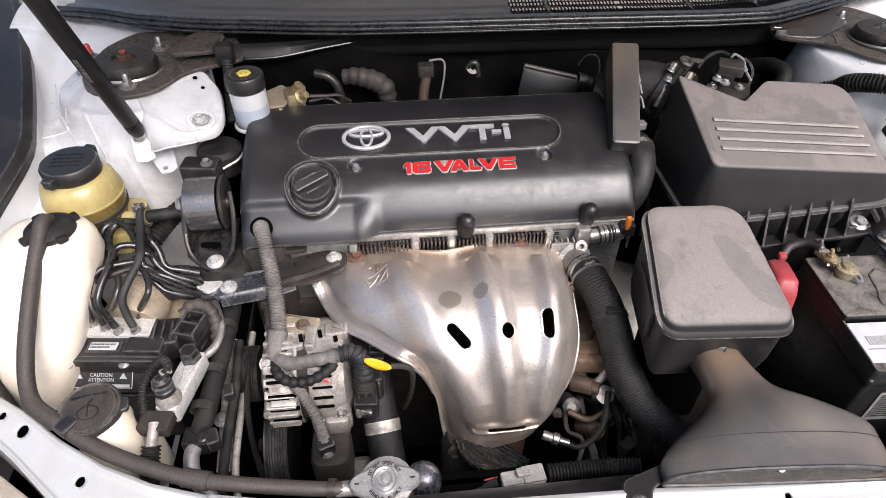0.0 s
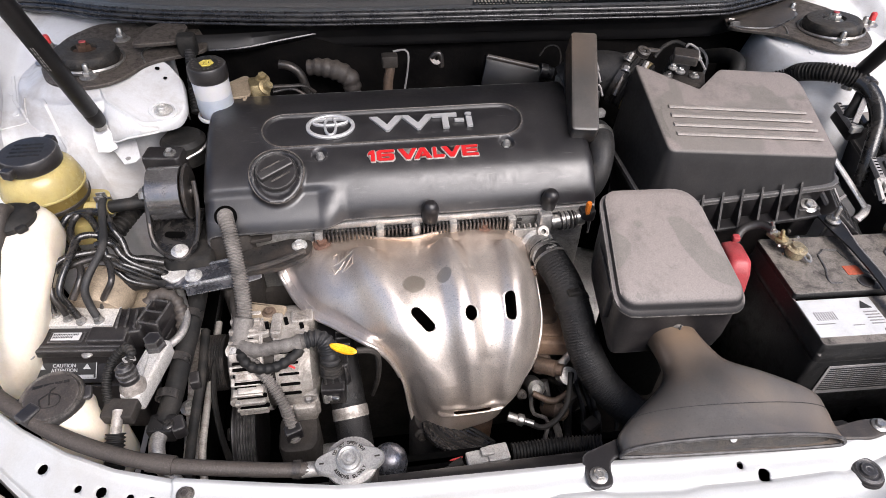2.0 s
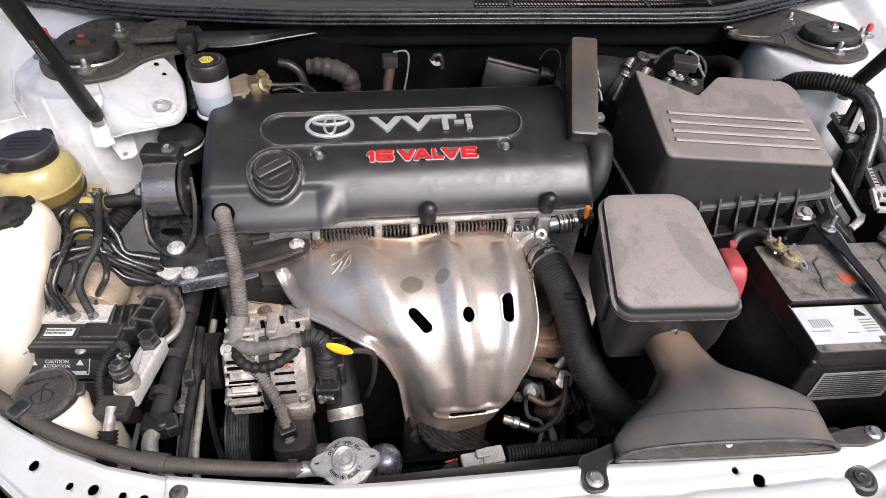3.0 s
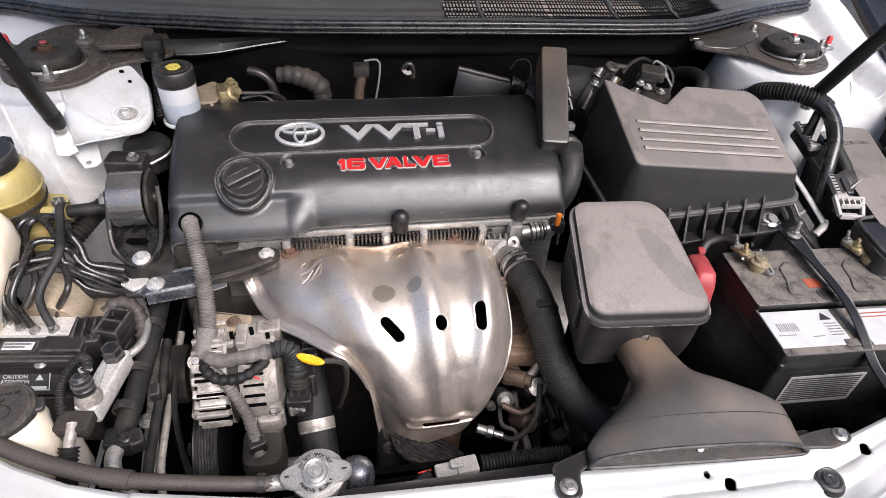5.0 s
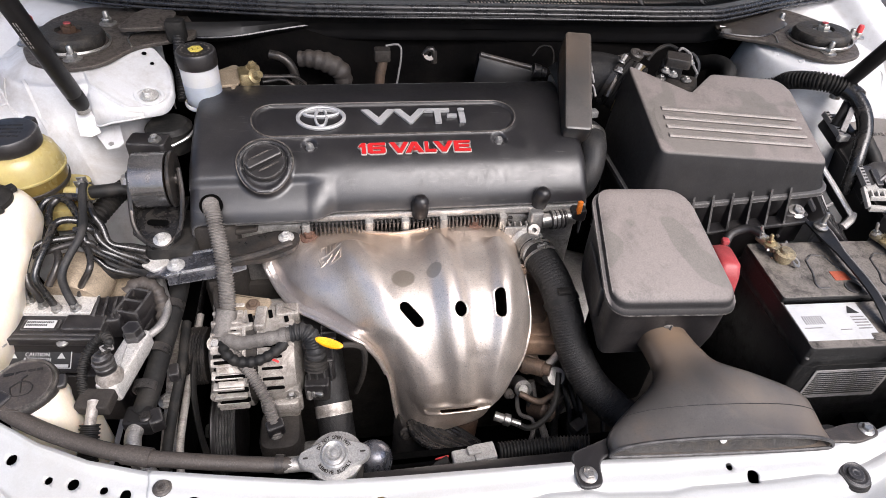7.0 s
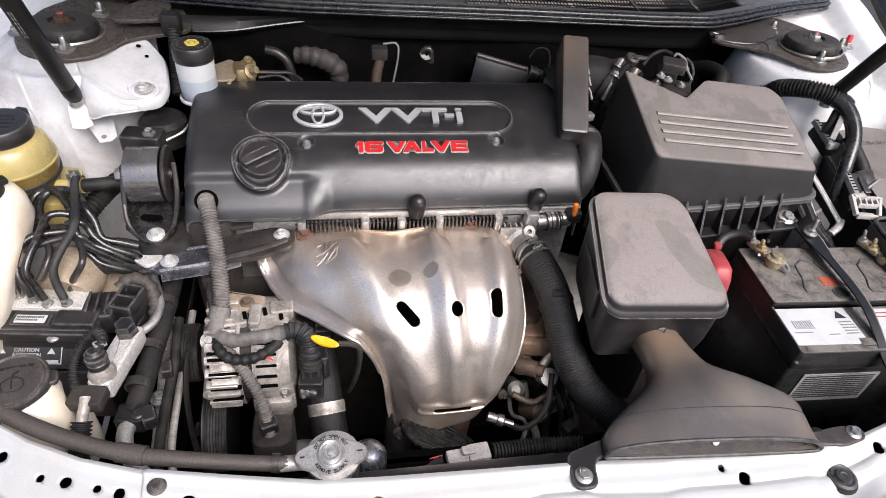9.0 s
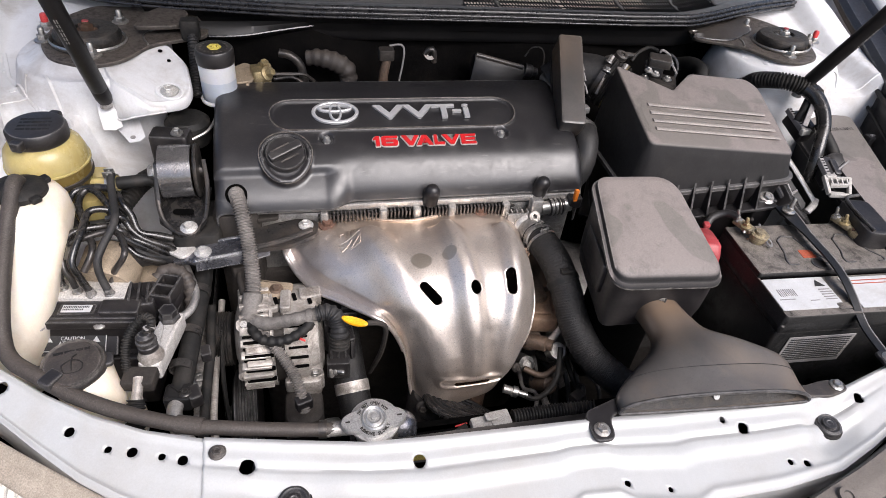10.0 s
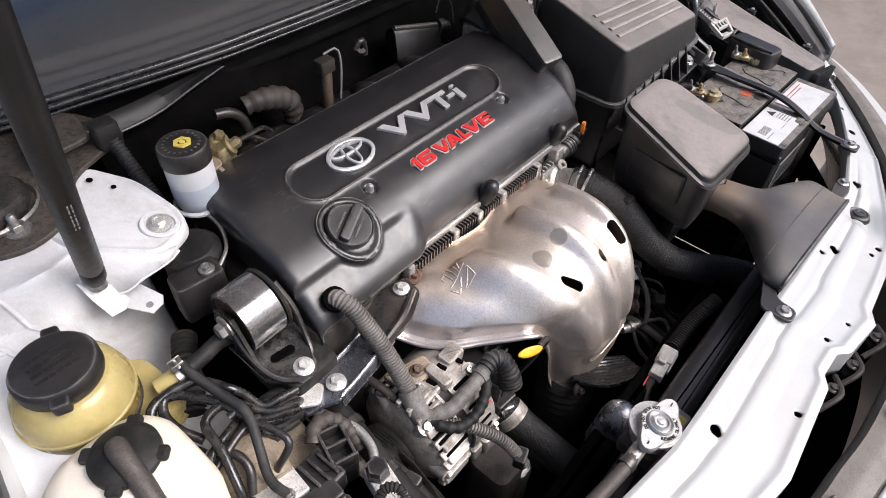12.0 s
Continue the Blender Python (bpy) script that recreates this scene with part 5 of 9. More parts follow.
for sx, sy, sz in ((0.094, 0.610, 0.921), (0.255, 0.614, 0.923)):
    d = Vector((0, -0.42, 1)).normalized()
    cp = thing("stud_cap", (sx, sy, sz), "black rubber dome cap on a stud of the engine cover", "stud cap", "stud caps")
    part("dome", lathe([(0, -0.004), (0.0112, -0.004), (0.0112, 0.017), (0.0106, 0.023), (0.0085, 0.0285), (0.0048, 0.0318), (0, 0.0326)], aim((sx, sy - 0.004, sz), d), 24), BLACK, cp)
    part("stud", lathe([(0, -0.022), (0.0055, -0.022), (0.0055, -0.002), (0, -0.002)], aim((sx, sy - 0.004, sz), d), 12), CLEAN, cp)

# heat shield over the exhaust manifold
shield = thing("heat_shield", (0.08, 0.50, 0.74), "bare steel exhaust heat shield, browned by heat at its upper rim", "heat shield")
# stations from the rear rim to the low front edge: left edge, crown height, right edge
STA = [((-0.097, 0.5939, 0.872), (0.604, 0.898), (0.207, 0.602, 0.89)), ((-0.1001, 0.5868, 0.862), (0.585, 0.901), (0.222, 0.577, 0.88)), ((-0.0934, 0.5749, 0.852), (0.562, 0.905), (0.227, 0.549, 0.866)),
       ((-0.0805, 0.5495, 0.848), (0.535, 0.911), (0.228, 0.524, 0.853)), ((-0.0615, 0.5215, 0.85), (0.507, 0.914), (0.228, 0.505, 0.842)), ((-0.0375, 0.5015, 0.852), (0.482, 0.911), (0.227, 0.49, 0.834)),
       ((-0.0145, 0.4785, 0.857), (0.459, 0.902), (0.224, 0.475, 0.824)), ((0.0035, 0.4615, 0.86), (0.441, 0.887), (0.22, 0.464, 0.814)), ((0.0176, 0.458, 0.846), (0.427, 0.866), (0.217, 0.458, 0.803)),
       ((0.029, 0.4549, 0.826), (0.418, 0.842), (0.213, 0.453, 0.792)), ((0.0393, 0.4497, 0.798), (0.411, 0.81), (0.207, 0.448, 0.78)), ((0.0455, 0.4466, 0.77), (0.405, 0.775), (0.199, 0.444, 0.766)),
       ((0.0503, 0.4408, 0.738), (0.401, 0.745), (0.19, 0.44, 0.752)), ((0.056, 0.43, 0.716), (0.4, 0.722), (0.178, 0.43, 0.74))]
sta = np.array([[*a, *b, *c] for a, b, c in STA])
run_ = np.r_[0, np.cumsum(np.hypot(np.diff(sta[:, 3]), np.diff(sta[:, 4])))]
SL = float(run_[-1])
vs = np.linspace(0, SL, 260)
STV = np.c_[[np.interp(vs, *np.array(smooth_path([(p, q, 0) for p, q in zip(run_, sta[:, i])], 0.001)[0])[:, :2].T) for i in range(8)]].T
RIM = [(-0.11, 0.592), (-0.075, 0.602), (-0.045, 0.608), (-0.020, 0.607), (0.007, 0.601), (0.035, 0.593), (0.064, 0.590), (0.094, 0.595), (0.122, 0.604), (0.145, 0.611), (0.168, 0.613), (0.190, 0.604), (0.22, 0.585)]
rim_ = np.array(smooth_path([(p, q, 0) for p, q in RIM], 0.002)[0])


def at(v, i):
    return np.interp(v, vs, STV[:, i])


def sv(y):
    return float(np.interp(-y, -STV[:, 3], vs))


def vz(z):
    k = np.argmax(STV[:, 4])
    return float(np.interp(-z, -STV[k:, 4], vs[k:]))


def shield_fn(x, v):
    """The pressed shell: a crown that falls to a low rim on both sides, with three raised fingers."""
    xl, xr = at(v, 0), at(v, 5)
    x = np.clip(x, xl, xr)
    u = np.clip((x - xl) / (xr - xl), 0, 1)
    left = u < 0.5
    k = v / SL
    # how far the section has fallen from its crown
    pl, pr = 4.6 - 1.4 * step01(0.05, 0.30, k), 10.0 - 5.0 * step01(0.2, 0.6, k)
    fall = np.abs(2 * u - 1) ** np.where(left, pl, pr)
    # a crisp fold along the left side
    wall = 0.16 * (1 - 0.75 * step01(0.42, 0.62, k))
    fall = np.where(left, (1 - wall) * fall + wall * (1 - step01(0.0, 0.0090, x - xl)), fall)
    cy, cz = at(v, 3), at(v, 4)
    w = 1 - step01(0.0, 0.055, v)
    cy = cy + (np.interp(x, rim_[:, 0], rim_[:, 1]) - 0.604) * w
    ey, ez = np.where(left, at(v, 1), at(v, 6)), np.where(left, at(v, 2), at(v, 7))
    y, z = cy + (ey - cy) * fall, cz + (ez - cz) * fall
    # fingers over the exhaust runners, raised along the crown's normal
    dy, dz = np.gradient(STV[:, 3]), np.gradient(STV[:, 4])
    dl = np.hypot(dy, dz)
    ny, nz = np.interp(v, vs, dz / dl), np.interp(v, vs, -dy / dl)
    h = 0.0 * x
    for x0, x1, x2, amp, wd, v0 in ((-0.002, 0.052, 0.088, 0.0160, 0.024, 0.574), (0.108, 0.120, 0.128, 0.0165, 0.0160, 0.577), (0.189, 0.176, 0.166, 0.0140, 0.0140, 0.570)):
        c = np.interp(k, [0.0, 0.12, 0.5, 0.72, 1.0], [x0, x0, x1 * 0.75 + x0 * 0.25, x1 * 0.3 + x2 * 0.7, x2])
        rise = step01(sv(v0), sv(v0) + 0.022, v) * (1 - 0.35 * step01(0.25, 0.6, k)) * (1 - step01(vz(0.80), vz(0.765), v))
        h = h + amp * rise * np.exp(-np.abs((x - c) / wd) ** 2.6)
    # a long hollow between the side lobe and the first finger
    h = h - 0.004 * np.exp(-((x + 0.030 - 0.35 * np.clip(v - 0.05, 0, 1)) / 0.020) ** 2) * step01(0.03, 0.06, v) * (1 - step01(0.12, 0.17, v))
    # flat seats under the two bolts, swelling round the low slot
    for bx in (-0.049, 0.167):
        q = np.hypot(x - bx, v - 0.008)
        h = h - 0.0030 * np.exp(-(q / 0.0125) ** 4)
    q = capsule(x, v, 0.088, 0.158, vz(0.770))
    h = h + 0.0045 * (1 - step01(0.007, 0.016, q)) - 0.0025 * (1 - step01(0.004, 0.008, q))
    # shallow dents
    h = h + 0.0003 * np.sin(x * 95 + v * 31) * np.sin(v * 70 - x * 40)
    tilt = 0.35 * (x - 0.085) * step01(vz(0.78), SL, v)
    return x, y + ny * h * (1 - fall), z + nz * h * (1 - fall) + tilt


ug = np.linspace(-1, 1, 200)
ug = 0.5 + 0.5 * np.sign(ug) * (1 - (1 - np.abs(ug)) ** 1.25)
shv = np.linspace(0, SL, 210)
U, V = np.meshgrid(ug, shv, indexing="ij")
raw = sheet(shield_fn, at(V, 0) + (at(V, 5) - at(V, 0)) * U, V,
            [(0.0605, sv(0.449) - 0.011, 0.0745, sv(0.449) + 0.007, 0.0062), (0.1235, sv(0.452), 0.1236, sv(0.452), 0.0076), (0.1715, sv(0.456) - 0.010, 0.1710, sv(0.456) + 0.009, 0.0060),
             (0.103, vz(0.768), 0.145, vz(0.768), 0.0030)])
thick(part("shell", raw, SHIELD, shield, sharp=60), 0.0012)


def shield_edge(i, v0, v1, n=70):
    return [tuple(float(c) for c in shield_fn(at(v, i), np.array(v))) for v in np.linspace(v0, v1, n)]


part("rolled_edge", tube(shield_edge(5, 0.004, SL), 0.0018, 8, 0.005), SHIELD, shield)
low = np.array(shield_edge(0, 0.004, SL))
way = np.gradient(low, axis=0)
way /= np.linalg.norm(way, axis=1)[:, None]
out_ = np.cross(way, (0, 0, 1.0))
out_ /= np.linalg.norm(out_, axis=1)[:, None] + 1e-9
wide_ = (0.0050 * (1 - step01(0.55, 0.72, np.linspace(0, 1, len(low)))) + 0.003)[:, None]
sgn = 1 if out_[5][0] < 0 else -1
thick(part("rolled_edge", loft([low + (0, 0, 0.0005), low + sgn * out_ * wide_ * 0.35 - (0, 0, 0.0025), low + sgn * out_ * wide_ - (0, 0, 0.0015), low + sgn * out_ * (wide_ + 0.0012) - (0, 0, 0.0045)], False, False), SHIELD, shield, sharp=70), 0.001)
rim_o = low + sgn * out_ * (wide_ + 0.0006) - (0, 0, 0.0025)
part("rolled_edge", tube([tuple(p) for p in rim_o[:52]], 0.0030, 10, 0.004), SHIELD, shield)
top_e = [shield_fn(np.array(x), np.array(0.0005)) for x in np.linspace(-0.096, 0.192, 80)]
part("rolled_edge", tube([(float(p[0]), float(p[1]), float(p[2]) + 0.0008) for p in top_e], 0.0024, 8, 0.004), SHIELD, shield)
for bx in (-0.049, 0.167):
    c = shield_fn(np.array(bx), np.array(0.010))
    part("bolt", hex_bolt(pose(float(c[0]), float(c[1]), float(c[2]) + 0.002, 14), 0.0070, 0.010, 1.65, 0.003), RUSTB, shield, "rusty flanged bolt")
part("bolt", hex_bolt(aim((0.060, 0.402, 0.728), (-0.1, -0.9, 0.35)), 0.0055, 0.009, 1.6, 0.003), GRIMY, shield)
part("bolt", hex_bolt(aim((0.190, 0.418, 0.770), (0.5, -0.8, 0.35)), 0.0045, 0.007, 1.5, 0.003), GRIMY, shield)
strokes = [((-0.012, 0.012), (-0.012, 0.017)), ((-0.012, 0.017), (-0.006, 0.018)), ((-0.006, 0.020), (-0.005, 0.004)), ((0.000, 0.021), (0.000, 0.004)), ((0.006, 0.019), (0.004, 0.004)), ((0.011, 0.015), (0.006, 0.004)),
           ((-0.012, 0.002), (0.013, 0.004)), ((-0.015, -0.001), (-0.011, -0.013)), ((-0.011, -0.013), (0.002, -0.001)), ((-0.002, -0.014), (0.013, -0.002)), ((0.013, -0.002), (0.012, -0.014)), ((-0.002, -0.014), (0.012, -0.014)), ((-0.011, -0.005), (-0.004, -0.009))]
marks = []
for (x0, y0), (x1, y1) in strokes:
    line = []
    for t in np.linspace(0, 1, 5):
        c = shield_fn(np.array(-0.022 + x0 + (x1 - x0) * t), np.array(sv(0.548) - y0 - (y1 - y0) * t))
        line.append((float(c[0]), float(c[1]), float(c[2]) - 0.0003))
    marks.append(tube(line, 0.0011, 6))
part("embossed_mark", joined(marks), SHIELD, shield)

# dipstick with its yellow pull
dip = thing("dipstick", (-0.022, 0.439, 0.70), "oil dipstick with a bright yellow oval pull", "dipstick")
part("pull", loft([np.c_[0.0165 * np.cos(a) * k, 0.0055 * np.sin(a) * k, np.full(48, z) + 4.0 * (0.019 * np.cos(a) * k) ** 2] for k, z in ((0.85, -0.003), (1, -0.001), (1, 0.001), (0.85, 0.0025), (0.4, 0.002))]).tr(pose(-0.027, 0.4405, 0.868, 12, 8, -20)), YELLOW, dip)
part("stem", tube([(-0.012, 0.438, 0.866), (0.004, 0.439, 0.862), (0.012, 0.442, 0.845), (0.01, 0.46, 0.78), (0.0, 0.49, 0.70)], 0.0035, 8), GRIMY, dip)

# alternator
alt = thing("alternator", (-0.115, 0.475, 0.69), "cast aluminium alternator with slotted ends", "alternator")
AC = Vector((-0.118, 0.506, 0.783))
am = aim(AC - Vector((0.058, 0, 0)), (1, 0, 0))
part("front_housing", lathe([(0, 0), (0.030, 0), (0.050, 0.006), (0.060, 0.012), (0.064, 0.020), (0.064, 0.048), (0, 0.048)], am, 40), WEATH, alt)
part("stator_band", lathe([(0, 0.047), (0.0615, 0.047), (0.0615, 0.064), (0, 0.064)], am, 40), GRIMY, alt)
part("rear_housing", lathe([(0, 0.063), (0.065, 0.063), (0.066, 0.068), (0.066, 0.092), (0.060, 0.105), (0.045, 0.112), (0, 0.113)], am, 40), WEATH, alt)


def round_alt(el, x, r):
    """A pose on the alternator's skin: el degrees up from dead ahead, x along its axle, +z outwards."""
    e = radians(el)
    return aim((AC.x - 0.058 + x, AC.y - r * math.cos(e), AC.z + r * math.sin(e)), (0, -math.cos(e), math.sin(e)))


for k in range(13):
    el = -26 + 13.5 * k
    q = round_alt(el, 0.028, 0.066)
    e = radians(el)
    c = Vector((AC.x - 0.030, AC.y - 0.066 * math.cos(e), AC.z + 0.066 * math.sin(e)))
    part("fin", box((0, 0, 0), (0.036, 0.0058, 0.010), 0.0018, 0.0012).tr(Matrix.Translation(c) @ pose(0, 0, 0, el - 90, 0, 0)), WEATH, alt)
    # slots are solid near-black blocks, their inner shade given as colour
    d2 = radians(el + 6.75)
    c = Vector((AC.x - 0.032, AC.y - 0.0640 * math.cos(d2), AC.z + 0.0640 * math.sin(d2)))
    part("vent_slot", box((0, 0, 0), (0.026, 0.0070, 0.0030), 0.0015, 0.0008).tr(Matrix.Translation(c) @ pose(0, 0, 0, el + 6.75 - 90, 0, 0)), SHADE, alt)
for k in range(6):
    e = radians(8 + 12 * k)
    for dx, w in ((0.0795, 0.024),):
        c = Vector((AC.x - 0.058 + dx, AC.y - 0.0655 * math.cos(e), AC.z + 0.0655 * math.sin(e)))
        part("vent_slot", box((0, 0, 0), (w, 0.0058, 0.0030), 0.0018, 0.0008).tr(Matrix.Translation(c) @ pose(0, 0, 0, 8 + 12 * k - 90, 0, 0)), SHADE, alt)
for el, x in ((0, 0.014), (62, 0.016), (118, 0.016), (-6, 0.098), (70, 0.098)):
    part("through_bolt", hex_bolt(round_alt(el, x, 0.058), 0.0055, 0.012), ZINC, alt)
    part("bolt_boss", lathe([(0, -0.014), (0.011, -0.014), (0.010, 0.006), (0, 0.006)], round_alt(el, x, 0.060), 16), WEATH, alt)
part("case_seam", lathe([(0.0655, 0.0455), (0.0672, 0.0465), (0.0672, 0.0495), (0.0655, 0.0505), (0.0655, 0.0455)], am, 44, False), WEATH, alt)
part("lug", slab(rounded([(-0.150, 0.520), (-0.132, 0.512), (-0.102, 0.512), (-0.098, 0.536), (-0.122, 0.542), (-0.150, 0.550)], 0.005), 0.838, 0.849, 0.003), TAN, alt)
for bx, by, bz_, sx_, sy_, sz_, tn in ((-0.138, 0.500, 0.842, 0.040, 0.022, 0.016, 6), (-0.109, 0.503, 0.846, 0.014, 0.034, 0.016, -3), (-0.078, 0.512, 0.845, 0.028, 0.020, 0.018, 2), (-0.134, 0.481, 0.836, 0.018, 0.016, 0.014, 8), (-0.090, 0.488, 0.838, 0.026, 0.014, 0.012, 0),
                                       (-0.078, 0.450, 0.752, 0.022, 0.018, 0.030, 6), (-0.108, 0.444, 0.752, 0.018, 0.012, 0.022, 0)):
    part("casting_pad", box((bx, by, bz_), (sx_, sy_, sz_), 0.004, 0.003, tn), WEATH, alt)
# dark blocks set on the casting paint the shade of its gaps
for bx, by in ((-0.121, 0.503), (-0.098, 0.508), (-0.079, 0.500)):
    part("casting_gap", box((bx, by, 0.8500), (0.005, 0.012, 0.003), 0.001, 0.0008, 12), SHADE, alt)
for k, el in enumerate((-14, 2, 18, 34)):
    e = radians(el)
    c = Vector((AC.x - 0.026, AC.y - 0.066 * math.cos(e), AC.z + 0.067 * math.sin(e)))
    part("guard_fin", box((0, 0, 0), (0.032, 0.0060, 0.011), 0.0025, 0.002).tr(Matrix.Translation(c) @ pose(0, 0, 0, el - 90, 0, 0) @ pose(0, 0, 0, 0, 0, -4 + 3 * k)), WEATH, alt)
    c = Vector((AC.x - 0.026, AC.y - 0.0665 * math.cos(e + 0.14), AC.z + 0.0665 * math.sin(e + 0.14)))
    part("vent_slot", box((0, 0, 0), (0.036, 0.0085, 0.004), 0.002, 0.001).tr(Matrix.Translation(c) @ pose(0, 0, 0, el + 8 - 90, 0, 0)), SHADE, alt)
part("output_stud", stud_nut(aim((-0.055, 0.447, 0.768), (0.9, -0.5, 0.2)), 0.006, 0.007, 0.010), ZINC, alt)
part("lug_bolt", hex_bolt(pose(-0.120, 0.525, 0.849, 10), 0.0055, 0.007), BROWN, alt)
part("lug", box((-0.085, 0.444, 0.75), (0.03, 0.02, 0.03), 0.006, 0.004), WEATH, alt)
part("rear_plug", box((-0.048, 0.498, 0.800), (0.030, 0.050, 0.054), 0.005, 0.003), BLACK, alt)
part("rear_plug", box((-0.042, 0.468, 0.796), (0.034, 0.026, 0.040), 0.004, 0.003, 6), BLACK, alt)
part("rear_plug", box((-0.047, 0.453, 0.770), (0.030, 0.020, 0.030), 0.003, 0.002, -4), BLACK, alt)
for k in range(4):
    part("plug_rib", box((-0.056 + 0.009 * k, 0.4545, 0.797), (0.003, 0.004, 0.034), 0.001, 0.0008, 6), BLACK, alt)
for i in range(5):
    part("plug_rib", box((-0.030, 0.472 + 0.010 * i, 0.833), (0.018, 0.003, 0.012), 0.001, 0.0008), BLACK, alt)
pm = aim((-0.180, AC.y, AC.z), (-1, 0, 0))
part("pulley", lathe([(0, 0), (0.036, 0)] + [(0.034 + (0.0025 if i % 2 else 0), 0.003 + 0.0016 * i) for i in range(14)] + [(0.036, 0.027), (0.014, 0.028), (0.012, 0.020), (0, 0.020)], pm, 36), STEELD, alt)
crank = thing("drive_pulley", (-0.190, 0.45, 0.56), "black grooved belt pulley low at the engine's end", "pulley")
cm = aim((-0.1576, 0.4781, 0.655), (-1, 0, 0))
part("wheel", lathe([(0, 0), (0.058, 0)] + [(0.056 + (0.0025 if i % 2 else 0), 0.003 + 0.0018 * i) for i in range(14)] + [(0.060, 0.030), (0.050, 0.034), (0.045, 0.030), (0.018, 0.030), (0.016, 0.038), (0, 0.038)], cm, 40), BLACK, crank)
part("hub_bolt", hex_bolt(cm @ pose(0, 0, 0.038), 0.010, 0.010), ZINC, crank)
belt = thing("drive_belt", (-0.188, 0.52, 0.56), "black ribbed rubber drive belt", "belt")
bp = []
for i in range(40):
    t = 2 * math.pi * i / 40
    bp.append((-0.190, 0.475 + 0.055 * math.cos(t) + 0.0, 0.70 + 0.108 * math.sin(t)))
part("band", tube(bp + [bp[0]], 0.009, 8, 0.01, flat=0.3), RUBBER, belt)

# ---- air cleaner, intake and electrics on the battery side ----
air = thing("air_cleaner_box", (0.52, 0.66, 0.78), "dusty dark plastic air cleaner box with four ribs on its lid", "air cleaner")


def air_top(x, y):
    return 1.0095 - 0.098 * (x - 0.398) + 0.293 * (y - 0.597)


def flange_z(x):
    return 0.928 + 0.075 * (x - 0.398)


AO = rounded([(0.398, 0.594), (0.643, 0.590), (0.650, 0.725), (0.636, 0.744), (0.527, 0.744), (0.481, 0.704), (0.398, 0.748)], [0.010, 0.010, 0.016, 0.012, 0.008, 0.004, 0.010])
rings = []
for ins, dz, grow in ((0.0052, 0.0, 0), (0.0035, 0.0, 0), (0.0012, -0.0010, 0), (0.0, -0.0035, 0), (-0.004, -0.02, 0), (-0.012, -0.075, 0)):
    o = inset(AO, ins)
    z = air_top(o[:, 0], o[:, 1]) + dz
    if dz < -0.05:
        z = flange_z(o[:, 0])
    rings.append(np.c_[o, z])
part("lid", loft(rings), LID, air, sharp=45)
o = inset(AO, -0.016)
zf = flange_z(o[:, 0])
part("lid_flange", loft([np.c_[inset(AO, -0.010), zf - 0.006], np.c_[o, zf - 0.005], np.c_[o, zf + 0.001], np.c_[inset(AO, -0.010), zf + 0.003]]), RIMG, air)
part("lower_case", loft([np.c_[inset(AO, 0.02), np.full(len(AO), 0.78)], np.c_[inset(AO, -0.004), zf - 0.03], np.c_[inset(AO, -0.008), zf - 0.004]]), BLACK, air, sharp=45)
part("case_shelf", box((0, 0, 0), (0.245, 0.020, 0.006), 0.003, 0.002).tr(pose(0.512, 0.570, 0.897, 0, -4.3, 0)), BLACK, air)
# lid ribs, their highlight put into a pale colour
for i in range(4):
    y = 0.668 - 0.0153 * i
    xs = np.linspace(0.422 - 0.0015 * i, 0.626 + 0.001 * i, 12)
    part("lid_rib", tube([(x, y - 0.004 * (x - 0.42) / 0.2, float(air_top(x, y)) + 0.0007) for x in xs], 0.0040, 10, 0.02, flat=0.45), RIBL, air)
gus = Shape([(0, 0, 0), (0, -0.018, 0), (0, 0, 0.050), (0.003, 0, 0), (0.003, -0.018, 0), (0.003, 0, 0.050)], [(0, 1, 2), (5, 4, 3), (0, 3, 4, 1), (1, 4, 5, 2), (2, 5, 3, 0)])
for i in range(8):
    x = 0.400 + 0.0275 * i
    part("gusset", gus.tr(pose(x, 0.5775, flange_z(x) - 0.036)), BLACK, air)
part("clip_tower", box((0.618, 0.578, 0.890), (0.034, 0.022, 0.05), 0.004, 0.003), BLACK, air)
part("clip_bolt", hex_bolt(pose(0.620, 0.576, 0.915, 20), 0.0075, 0.007), ZINC, air)

maf = thing("air_flow_sensor", (0.475, 0.745, 1.01), "small grey sensor plugged into the air box", "sensor")
part("sensor_body", box((0.478, 0.768, 1.033), (0.030, 0.026, 0.022), 0.004, 0.003, -25), BLACK, maf)
part("plug", box((0.492, 0.786, 1.040), (0.020, 0.018, 0.016), 0.003, 0.002, -25), BLACK, maf)
part("seat", box((0.482, 0.752, 1.012), (0.060, 0.050, 0.028), 0.006, 0.004, -25), GRIMY, maf)
for dx, dy in ((-0.02, -0.008), (0.016, -0.016)):
    part("screw", hex_bolt(pose(0.478 + dx, 0.762 + dy, 1.028), 0.0045, 0.005), ZINC, maf)
part("lead", tube([(0.498, 0.790, 1.044), (0.512, 0.782, 1.052), (0.520, 0.768, 1.040), (0.516, 0.76, 1.02)], 0.0022, 6), BLACK, maf)

part("connector", box((0.480, 0.760, 1.052), (0.034, 0.028, 0.014), 0.003, 0.002, -25), PLATE, maf)
part("clip_frame", tube([(0.486, 0.775, 1.060), (0.497, 0.787, 1.058), (0.508, 0.779, 1.052), (0.506, 0.766, 1.046), (0.512, 0.752, 1.034)], 0.0018, 6), GREYC, maf)
for q in ((0.461, 0.752, 1.040), (0.502, 0.765, 1.046), (0.470, 0.745, 1.037)):
    part("screw", hex_bolt(pose(*q), 0.0042, 0.005), CAPM, maf)
